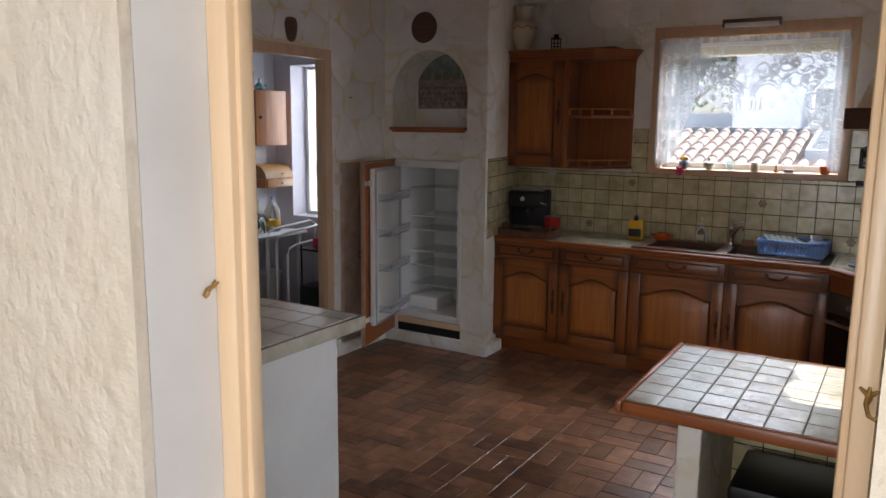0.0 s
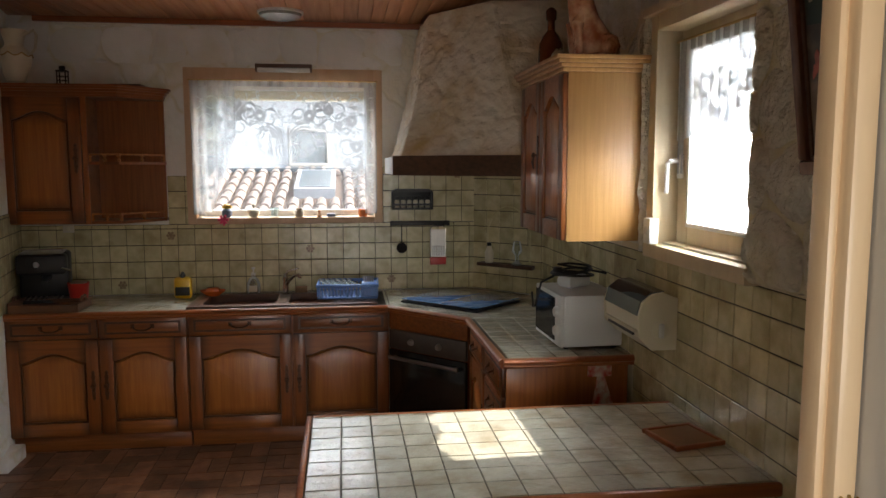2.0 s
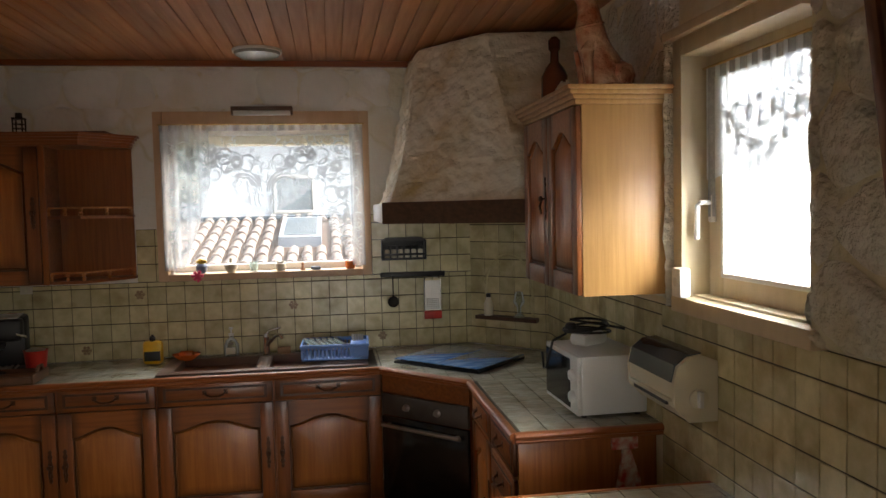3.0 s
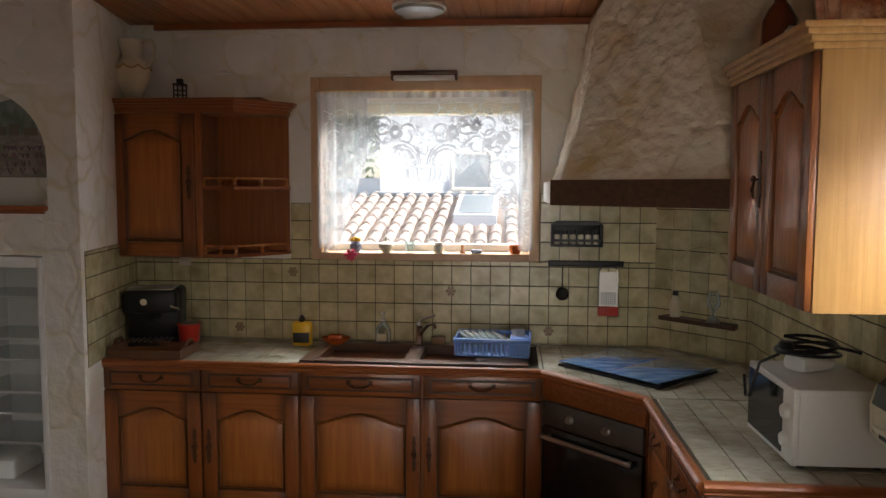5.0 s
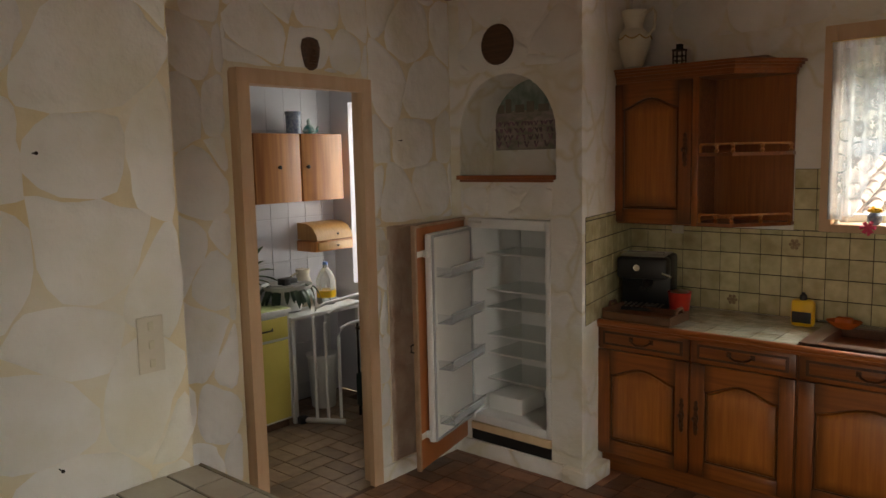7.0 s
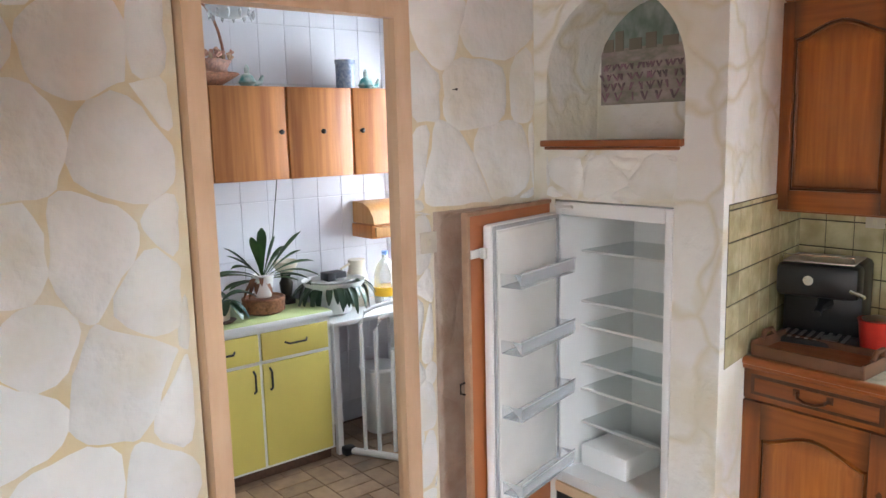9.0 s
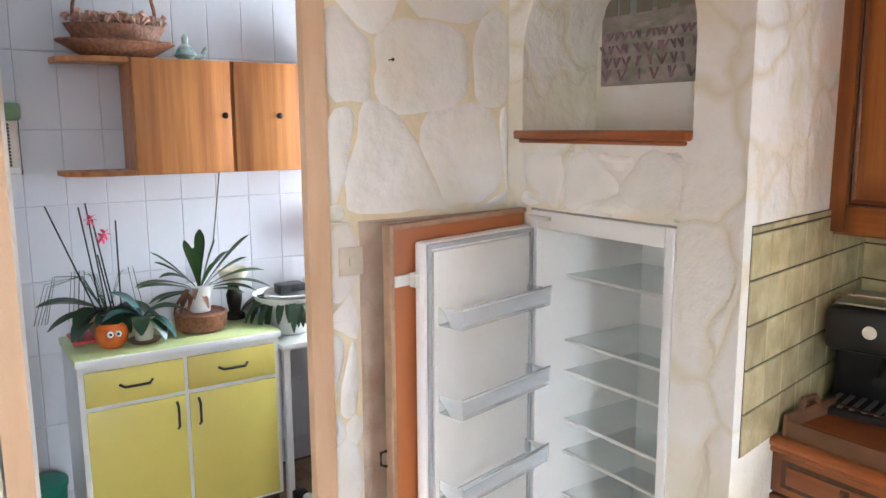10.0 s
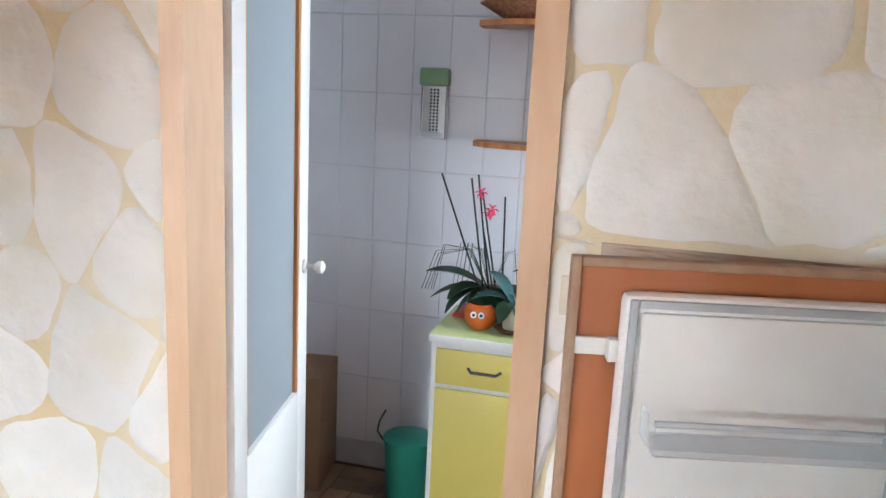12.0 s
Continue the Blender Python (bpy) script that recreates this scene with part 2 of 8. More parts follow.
SHELFGLASS = clear("shelf_glass", (0.90, 0.95, 0.94), alpha=0.08, rough=0.1)
SMOKED = clear("smoked_plastic", (0.25, 0.32, 0.38), alpha=0.35, rough=0.12)
BLUE = mat("blue_plastic", (0.13, 0.26, 0.60), 0.35, scale=4)
RED = mat("red_plastic", (0.62, 0.045, 0.03), 0.35, scale=4)
GREENP = mat("green_plastic", (0.03, 0.26, 0.18), 0.4, scale=4)
ORANGE = mat("orange_glaze", (0.70, 0.16, 0.03), 0.25, color2=(0.6, 0.12, 0.02), scale=20)
LEAF = mat("leaf_green", (0.035, 0.085, 0.025), 0.4, color2=(0.06, 0.12, 0.03), scale=15, vary=0.2)
DARKLEAF = mat("dark_leaf", (0.018, 0.045, 0.022), 0.35, color2=(0.03, 0.06, 0.025), scale=15)
WICKER = mat("wicker", (0.30, 0.12, 0.055), 0.6, color2=(0.14, 0.05, 0.022), scale=70, bump=0.004, bscale=60)
CERAMIC = mat("cream_ceramic", (0.72, 0.66, 0.52), 0.3, color2=(0.66, 0.58, 0.44), scale=6, bump=0.002, bscale=15)
COPPER = mat("copper_glaze", (0.40, 0.12, 0.045), 0.22, color2=(0.80, 0.48, 0.28), scale=15, bump=0.012, bscale=40, metal=0.4, coat=0.5)
CORK = mat("wood_tray", (0.16, 0.075, 0.035), 0.5, color2=(0.11, 0.05, 0.025), scale=10)
CARD = mat("cardboard", (0.30, 0.18, 0.10), 0.8)
ROOFTILE = mat("canal_roof_tile", (0.52, 0.44, 0.39), 0.85, color2=(0.40, 0.31, 0.26), scale=6, vary=0.2, island=True, bump=0.004, bscale=20)
FACADE = mat("pale_render", (0.56, 0.63, 0.71), 0.9, scale=2)
TREEM = mat("tree_leaf", (0.10, 0.17, 0.06), 0.6, color2=(0.14, 0.23, 0.09), scale=4)
BARK = mat("bark", (0.10, 0.07, 0.045), 0.9, bump=0.01, bscale=20)
GROUND = mat("garden_ground", (0.22, 0.18, 0.12), 0.9, color2=(0.14, 0.14, 0.07), scale=1.5)
ROOMFLOOR = mat("hall_floor", (0.20, 0.11, 0.06), 0.4, color2=(0.16, 0.085, 0.05), scale=5)


def lace(name, density, scale=70, through_light=0.55):
    """Net curtain: woven motifs let different amounts of light through."""
    m = bpy.data.materials.new(name)
    m.use_nodes = True
    N, L = m.node_tree.nodes, m.node_tree.links
    out, p = N["Material Output"], N["Principled BSDF"]
    p.inputs["Base Color"].default_value, p.inputs["Roughness"].default_value = (0.68, 0.71, 0.74, 1), 0.9
    tl = N.new("ShaderNodeBsdfTranslucent")
    tl.inputs[0].default_value = (0.66, 0.67, 0.68, 1)
    add = N.new("ShaderNodeMixShader")
    add.inputs[0].default_value = through_light
    L.new(p.outputs[0], add.inputs[1])
    L.new(tl.outputs[0], add.inputs[2])
    tr, mx = N.new("ShaderNodeBsdfTransparent"), N.new("ShaderNodeMixShader")
    geo = N.new("ShaderNodeNewGeometry")
    v = N.new("ShaderNodeTexVoronoi")
    v.feature, v.inputs["Scale"].default_value = "DISTANCE_TO_EDGE", scale
    w = N.new("ShaderNodeTexNoise")
    w.inputs["Scale"].default_value, w.inputs["Distortion"].default_value = 60, 1.0
    L.new(geo.outputs["Position"], v.inputs["Vector"])
    L.new(geo.outputs["Position"], w.inputs["Vector"])
    r = N.new("ShaderNodeValToRGB")
    r.color_ramp.elements[0].position, r.color_ramp.elements[1].position = 0.50, 0.56
    r.color_ramp.elements[0].color, r.color_ramp.elements[1].color = (density, density, density, 1), (density + 0.07, density + 0.07, density + 0.07, 1)
    L.new(w.outputs[0], r.inputs[0])
    L.new(r.outputs[0], mx.inputs[0])
    L.new(tr.outputs[0], mx.inputs[1])
    L.new(add.outputs[0], mx.inputs[2])
    L.new(mx.outputs[0], out.inputs[0])
    return m


NET = lace("lace_net", 0.24, through_light=0.4)
NETFALL = lace("lace_net_fall", 0.36, through_light=0.3)
MOTIF = lace("lace_motif", 0.42, through_light=0.3)
NETLIGHT = lace("lace_net_side", 0.89, through_light=0.04)
THREADSIDE = lace("lace_thread_side", 0.91, through_light=0.01)
# ---- building helpers ----
def box(bm, x0, x1, y0, y1, z0, z1, bev=0.0):
    """Adds a box, with its edges rounded by bev."""
    if x0 > x1: x0, x1 = x1, x0
    if y0 > y1: y0, y1 = y1, y0
    if z0 > z1: z0, z1 = z1, z0
    r = bmesh.ops.create_cube(bm, size=1.0, matrix=Matrix.Translation(((x0 + x1) / 2, (y0 + y1) / 2, (z0 + z1) / 2)) @ Matrix.Diagonal((x1 - x0, y1 - y0, z1 - z0, 1)))
    if bev > 0:
        es = {e for v in r["verts"] for e in v.link_edges}
        bmesh.ops.bevel(bm, geom=list(es), offset=min(bev, 0.45 * min(x1 - x0, y1 - y0, z1 - z0)), segments=2, affect="EDGES", profile=0.5)
    return bm


def boxes(*rows, bev=0.0, bm=None):
    bm = bm or bmesh.new()
    for r in rows:
        box(bm, *r, bev=bev)
    return bm


def lathe(bm, profile, n=24, m=None, cap=True):
    """Turns (radius, height) pairs round the z axis."""
    m = m or Matrix()
    rings = []
    for r, z in profile:
        rings.append([bm.verts.new(m @ Vector((r * math.cos(2 * math.pi * i / n), r * math.sin(2 * math.pi * i / n), z))) for i in range(n)])
    for a, b in zip(rings, rings[1:]):
        for i in range(n):
            bm.faces.new((a[i], a[(i + 1) % n], b[(i + 1) % n], b[i]))
    if cap:
        bm.faces.new(rings[0][::-1])
        bm.faces.new(rings[-1])
    return bm


def tube(bm, pts, r=0.005, n=8):
    """A round bar along points; r a number or one per point."""
    pts = [Vector(p) for p in pts]
    rs = r if isinstance(r, (list, tuple)) else [r] * len(pts)
    rings = []
    up = Vector((0.13, 0.27, 0.95))
    for i, p in enumerate(pts):
        d = (pts[min(i + 1, len(pts) - 1)] - pts[max(i - 1, 0)]).normalized()
        s = d.cross(up)
        if s.length < 0.05:
            s = d.cross(Vector((1, 0, 0)))
        s.normalize()
        t = d.cross(s).normalized()
        rings.append([bm.verts.new(p + (s * math.cos(2 * math.pi * k / n) + t * math.sin(2 * math.pi * k / n)) * rs[i]) for k in range(n)])
    for a, b in zip(rings, rings[1:]):
        for k in range(n):
            bm.faces.new((a[k], a[(k + 1) % n], b[(k + 1) % n], b[k]))
    bm.faces.new(rings[0][::-1])
    bm.faces.new(rings[-1])
    return bm


def arc(c, r, a0, a1, n, plane="xz"):
    out = []
    for i in range(n + 1):
        a = radians(a0 + (a1 - a0) * i / n)
        u, v = r * math.cos(a), r * math.sin(a)
        out.append((c[0] + u, c[1], c[2] + v) if plane == "xz" else (c[0] + u, c[1] + v, c[2]) if plane == "xy" else (c[0], c[1] + u, c[2] + v))
    return out


def prism(bm, poly, y0, y1, axis="y"):
    """A flat outline pushed from y0 to y1. Outline: (x, z) pairs for y, (y, z) for x, (x, y) for z."""
    def at(p, d):
        return (p[0], d, p[1]) if axis == "y" else (d, p[0], p[1]) if axis == "x" else (p[0], p[1], d)
    a = [bm.verts.new(at(p, y0)) for p in poly]
    b = [bm.verts.new(at(p, y1)) for p in poly]
    n = len(poly)
    for i in range(n):
        bm.faces.new((a[i], a[(i + 1) % n], b[(i + 1) % n], b[i]))
    bm.faces.new(a[::-1])
    bm.faces.new(b)
    return bm


def finish(bm, name, smooth=True):
    bmesh.ops.recalc_face_normals(bm, faces=bm.faces)
    me = bpy.data.meshes.new(name)
    bm.to_mesh(me)
    bm.free()
    if smooth:
        for p in me.polygons:
            p.use_smooth = True
        me.set_sharp_from_angle(angle=radians(35))
    return me


def part(name, bm, material, parent, label="", kind="", at=None):
    ob = new(name, finish(bm, name))
    ob.data.materials.append(material)
    ob.parent = parent
    if at is not None:
        ob.matrix_basis = at
    return tagged(ob, label=label, kind=kind)


def thing(name, label, category, at, group=""):
    ob = new(name)
    ob.empty_display_size = 0.1
    ob.matrix_basis = at
    return tagged(ob, label=label, category=category, group=group)


def setting(name, bm, material, label=""):
    ob = new(name, finish(bm, name))
    ob.data.materials.append(material)
    return tagged(ob, kind="structure", label=label)


def solo(name, bm, material, label, category, at=None, group=""):
    ob = new(name, finish(bm, name))
    ob.data.materials.append(material)
    if at is not None:
        ob.matrix_basis = at
    return tagged(ob, label=label, category=category, group=group)


def piece(name, mesh, parent, m):
    ob = new(name, mesh)
    ob.parent = parent
    ob.matrix_basis = m
    return ob


# ---- the kitchen's shell ----
H = 2.65
RX = 3.38      # right wall
LX = -0.71     # wall of the laundry door
LY = -0.435    # window wall of the laundry
DY = -4.35     # kitchen side of the entrance wall
floor = setting("floor", boxes((-0.79, 3.6, -4.57, 0.0, -0.1, -0.004)), FGROUT, "floor of small brown terracotta pavers laid in a basket pattern")
laundry_floor = setting("floor_laundry", boxes((-2.35, -0.79, -3.4, LY, -0.1, -0.004)), FGROUT, "laundry floor of paler brown pavers")
hall_floor = setting("floor_hall", boxes((-1.5, 5.0, -8.6, -4.57, -0.1, 0.0)), ROOMFLOOR, "brown tiled floor of the room before the kitchen")

WX0, WX1, WZ0, WZ1 = 1.10, 2.30, 1.36, 2.29      # sink window opening
LWX0, LWX1, LWZ0, LWZ1 = -2.02, -1.47, 0.835, 2.15   # laundry window opening
wall_north = setting("wall_north", boxes((-0.79, WX0, 0, 0.3, 0, H),
                                         (WX1, 3.6, 0, 0.3, 0, H), (WX0, WX1, 0, 0.3, 0, WZ0), (WX0, WX1, 0, 0.3, WZ1, H)), PLASTER,
                     "whitewashed wall with faint cast stones, yellowish joints")
EY0, EY1, EZ0, EZ1 = -2.95, -2.23, 1.40, 2.26    # side window opening
wall_east = setting("wall_east", boxes((RX, 3.62, EY1, 0, 0, H), (RX, 3.62, -4.57, EY0, 0, H), (RX, 3.62, EY0, EY1, 0, EZ0), (RX, 3.62, EY0, EY1, EZ1, H)), JOINT,
                    "wall faced with pale rough stone above olive tiles")
DOY0, DOY1, DOZ = -2.30, -1.49, 2.13             # laundry door opening, frame included
wall_west = setting("wall_west", boxes((-0.79, LX, DOY1, -0.835, 0, H), (-0.79, LX, -3.085, DOY0, 0, H), (-0.79, LX, DOY0, DOY1, DOZ, H)), JOINT,
                    "white cast stone wall with sandy yellow joints")
wall_block = setting("wall_block", boxes((-0.79, 0.19, -4.57, -3.085, 0, H)), JOINT, "white cast stone wall with sandy yellow joints")

# the wall that houses the fridge and the niche
FY = -0.835
PX = 0.155
FX0, FX1, FZ0, FZ1 = -0.592, -0.035, 0.17, 1.40
NZ = 1.645
bm = boxes((-0.79, -0.64, FY, 0, 0, H), (-0.64, 0.0, FY, -0.52, FZ1, NZ - 0.03), (-0.64, 0.0, -0.52, -0.36, FZ1, H),
           (-0.64, FX0, FY, -0.3, 0, FZ1), (FX1, 0.0, FY, -0.3, 0, FZ1))
cx, rr, zc = -0.32, 0.32, 1.86
pts = [(-0.64, H), (-0.64, zc)] + [(cx + rr * math.cos(radians(a)), zc + rr * math.sin(radians(a))) for a in range(170, 0, -10)] + [(0.0, zc), (0.0, H)]
prism(bm, pts, FY, -0.52)
prism(bm, [(0.0, FY), (PX, FY), (PX + 0.006, FY + 0.02), (0.0, -0.0005), (-0.03, -0.0005), (-0.03, -0.36), (0.0, -0.36)], 0, H, "z")
wall_fridge = setting("wall_fridge", bm, PLASTER, "thick whitewashed wall with an arched niche above a built-in fridge")
bm = bmesh.new()
box(bm, 0.05, 0.205, -0.875, -0.62, 0, 0.085, 0.01)
box(bm, -0.71, 0.05, -0.86, FY, 0, 0.09, 0.005)
box(bm, -0.71, -0.69, -1.47, -0.86, 0, 0.085, 0.004)
setting("baseboard", bm, PLASTER, "plastered skirting of uneven stone")

# the diagonal corner wall behind the hob
GX, GY = 2.98, -0.40
bm = bmesh.new()
prism(bm, [(GX, 0.0), (RX, 0.0), (RX, GY)], 0.857, 1.72, "z")
wall_corner = setting("wall_corner", bm, GROUT, "tiled corner wall with a small arched niche")

ceiling_bm = bmesh.new()
x = -0.79
while x < 3.62:
    box(ceiling_bm, x, min(x + 0.082, 3.62), -4.57, 0.3, H, H + 0.015, 0.004)
    x += 0.085
box(ceiling_bm, -0.79, 3.62, -4.57, 0.3, H + 0.015, H + 0.12)
setting("ceiling", ceiling_bm, CEILWOOD, "lacquered orange pine board ceiling")
setting("ceiling_hall", boxes((-1.5, 5.0, -8.6, -4.57, 2.6, 2.7)), SMOOTHWALL)
setting("ceiling_laundry", boxes((-2.35, -0.79, -3.4, LY + 0.3, H, H + 0.1)), SMOOTHWALL)
bm = boxes((PX, 3.38, -0.03, 0, H - 0.035, H - 0.002), (-0.71, -0.685, -3.14, -0.835, H - 0.035, H - 0.002), (-0.685, PX + 0.03, -0.865, -0.835, H - 0.035, H - 0.002))
setting("trim", bm, EDGEWOOD, "narrow dark wood moulding under the ceiling")

# entrance wall and the room that the camera starts in
bm = bmesh.new()
box(bm, 2.686, 3.62, -4.57, DY, 0, H)
prism(bm, [(0.19, -4.57), (1.402, -4.57), (1.432, -4.42), (1.432, DY), (0.19, DY)], 0, H, "z")
box(bm, 1.432, 2.686, -4.57, DY, 2.14, H)
box(bm, -1.5, 0.19, -4.60, -4.57, 0, H)
box(bm, 3.62, 5.0, -4.60, -4.57, 0, H)
wall_south = setting("wall_south", bm, SMOOTHWALL, "entrance wall, smooth reveals and rough cream render")
bm = bmesh.new()
for a, b, z0 in ((-1.5, 1.402, 0), (2.686, 5.0, 0), (1.402, 2.686, 2.14)):
    box(bm, a, b, -4.585 - (0.015 if a < 2 else 0.015), -4.572, z0, 2.6)
setting("wall_render", bm, ROUGHWALL, "rough cream render, coarsely trowelled")
# unseen hall walls; their openings are made up to hold the added fill lamps
setting("wall_hall", boxes((-1.6, -1.5, -8.6, -4.6, 0, 2.6), (5.0, 5.1, -8.6, -8.1, 0, 2.6), (5.0, 5.1, -5.7, -4.6, 0, 2.6), (5.0, 5.1, -8.1, -5.7, 0, 0.4), (5.0, 5.1, -8.1, -5.7, 2.2, 2.6), (-1.5, 0.8, -8.7, -8.6, 0, 2.6), (3.2, 5.0, -8.7, -8.6, 0, 2.6), (0.8, 3.2, -8.7, -8.6, 2.3, 2.6), (0.8, 3.2, -8.7, -8.6, 0, 0.5)), ROUGHWALL)
door_frame = setting("door_frame", boxes((1.433, 1.495, -4.42, -4.345, 0, 2.14), (2.652, 2.684, -4.42, -4.345, 0, 2.14), (1.495, 2.652, -4.42, -4.345, 2.06, 2.14),
                                         (1.49, 1.508, -4.40, -4.36, 0, 2.06), (2.64, 2.656, -4.40, -4.36, 0, 2.06), bev=0.008), CREAM, "door frame painted glossy cream")

# the laundry's shell
LWX = -2.22
wl = setting("wall_laundry", boxes((-2.35, LWX, -3.4, LY, 0, H)), WGROUT, "white tiled laundry wall")
setting("wall_laundry_window", boxes((-2.35, LWX0, LY, LY + 0.3, 0, H), (LWX1, -0.79, LY, LY + 0.3, 0, H), (LWX0, LWX1, LY, LY + 0.3, 0, LWZ0), (LWX0, LWX1, LY, LY + 0.3, LWZ1, H)), LILACWALL, "lilac grey painted laundry wall")
setting("wall_laundry_side", boxes((LWX, -0.79, -3.4, -3.3, 0, H)), LILACWALL)
setting("wall_laundry_inner", boxes((-0.80, -0.79, -3.3, DOY0, 0, H), (-0.80, -0.79, DOY1 + 0.02, LY, 0, H), (-0.80, -0.79, DOY0, DOY1, DOZ, H)), LILACWALL)
bm = bmesh.new()
for poly, z0, z1 in (([(-0.79, -2.292), (-0.648, -2.296), (-0.644, -2.238), (-0.79, -2.232)], 0, DOZ + 0.01),
                     ([(-0.735, -1.532), (-0.698, -1.532), (-0.694, -1.470), (-0.735, -1.470)], 0, DOZ + 0.01),
                     ([(-0.75, -2.2325), (-0.6445, -2.2375), (-0.6985, -1.5325), (-0.735, -1.5315)], DOZ - 0.055, DOZ + 0.01)):
    prism(bm, poly, z0, z1, "z")
d = setting("door_1", bm, FRAMEWOOD, "laundry door frame in worn peach paint")
setting("trim", boxes((-0.81, -0.7352, -1.502, DOY1 + 0.012, 0, DOZ), bev=0.004), FRAMEWOOD, "door stop inside the laundry frame")

# ---- walling stones: uneven flat cells with soft edges ----
def cells(w, h, size, rng):
    """Uneven stone outlines that fill a rectangle."""
    nx, ny = max(1, round(w / size)), max(1, round(h / (size * 0.85)))
    seeds = []
    for j in range(-1, ny + 1):
        for i in range(-1, nx + 2):
            seeds.append(((i + 0.5 + 0.5 * (j % 2) + rng.uniform(-0.33, 0.33)) * w / nx, (j + 0.5 + rng.uniform(-0.30, 0.30)) * h / ny))
    out = []
    for k, s in enumerate(seeds):
        poly = [(0, 0), (w, 0), (w, h), (0, h)]
        for q in seeds:
            if q is s or abs(q[0] - s[0]) > 3 * size or abs(q[1] - s[1]) > 3 * size:
                continue
            mx, my, dx, dy = (s[0] + q[0]) / 2, (s[1] + q[1]) / 2, q[0] - s[0], q[1] - s[1]
            res = []
            for a, b in zip(poly, poly[1:] + poly[:1]):
                da, db = (a[0] - mx) * dx + (a[1] - my) * dy, (b[0] - mx) * dx + (b[1] - my) * dy
                if da <= 0:
                    res.append(a)
                if da * db < 0:
                    t = da / (da - db)
                    res.append((a[0] + (b[0] - a[0]) * t, a[1] + (b[1] - a[1]) * t))
            poly = res
            if len(poly) < 3:
                break
        if len(poly) >= 3:
            out.append(poly)
    return out


def stone_mesh(poly, gap, proud, rng):
    """One stone: rounded outline, soft shoulder, slightly domed."""
    n = len(poly)
    c = Vector((sum(p[0] for p in poly) / n, sum(p[1] for p in poly) / n))
    pts = [Vector(p) for p in poly]
    ring = []
    for i in range(n):
        a, b, d = pts[i - 1], pts[i], pts[(i + 1) % n]
        if (b - a).length < 0.02:
            continue
        ring += [b.lerp(a, 0.48), b.lerp(a, 0.30), (b.lerp(a, 0.22) + b.lerp(d, 0.22)) * 0.5, b.lerp(d, 0.30)]
    ring = [q + (q - c).normalized() * 0.022 * noise.noise(Vector((q.x * 11 + c.x * 3, q.y * 11, c.y * 5))) for q in ring]
    if len(ring) < 6:
        return None
    rad = sum((p - c).length for p in ring) / len(ring)
    if rad < gap * 1.6:
        return None
    outs = []
    for k, off, dz in ((0, gap, 0.0), (1, gap + 0.012, proud * 0.7), (2, gap + 0.035, proud)):
        outs.append([(c + (p - c) * max(0.25, 1 - (off * (1 + 0.25 * math.sin(i * 2.3 + rad * 40))) / max((p - c).length, 0.02)), dz) for i, p in enumerate(ring)])
    vs, fs, m = [], [], len(ring)
    for r in outs:
        vs += [(p.x - c.x, p.y - c.y, dz) for p, dz in r]
    vs.append((0, 0, proud * 1.25))
    for r in range(2):
        for i in range(m):
            fs.append((r * m + i, r * m + (i + 1) % m, (r + 1) * m + (i + 1) % m, (r + 1) * m + i))
    for i in range(m):
        fs.append((2 * m + i, 2 * m + (i + 1) % m, 3 * m))
    me = bpy.data.meshes.new("stone")
    me.from_pydata(vs, [], fs)
    for p in me.polygons:
        p.use_smooth = True
    return me, c


def stones(wall, origin, u, v, w, h, size, gap, proud, material, seed):
    """Faces a rectangle of wall; origin its low corner, u and v its sides, the stones stand out along u x v."""
    rng = random.Random(seed)
    u, v = Vector(u), Vector(v)
    nrm = u.cross(v)
    rot = Matrix((u, v, nrm)).transposed().to_4x4()
    for poly in cells(w, h, size, rng):
        r = stone_mesh(poly, gap, proud, rng)
        if not r:
            continue
        me, c = r
        me.materials.append(material)
        piece("stone", me, wall, Matrix.Translation(Vector(origin) + u * c.x + v * c.y + nrm * 0.001) @ rot)


def tile_mesh(w, h, d, material, bev=0.002, name="tile"):
    bm = bmesh.new()
    a = [bm.verts.new((sx * w / 2, sy * h / 2, 0)) for sx, sy in ((-1, -1), (1, -1), (1, 1), (-1, 1))]
    b = [bm.verts.new((sx * w / 2, sy * h / 2, d - bev * 0.6)) for sx, sy in ((-1, -1), (1, -1), (1, 1), (-1, 1))]
    c = [bm.verts.new((sx * (w / 2 - bev), sy * (h / 2 - bev), d)) for sx, sy in ((-1, -1), (1, -1), (1, 1), (-1, 1))]
    for p, q in ((a, b), (b, c)):
        for i in range(4):
            bm.faces.new((p[i], p[(i + 1) % 4], q[(i + 1) % 4], q[i]))
    bm.faces.new(c)
    me = finish(bm, name, smooth=False)
    me.materials.append(material)
    return me


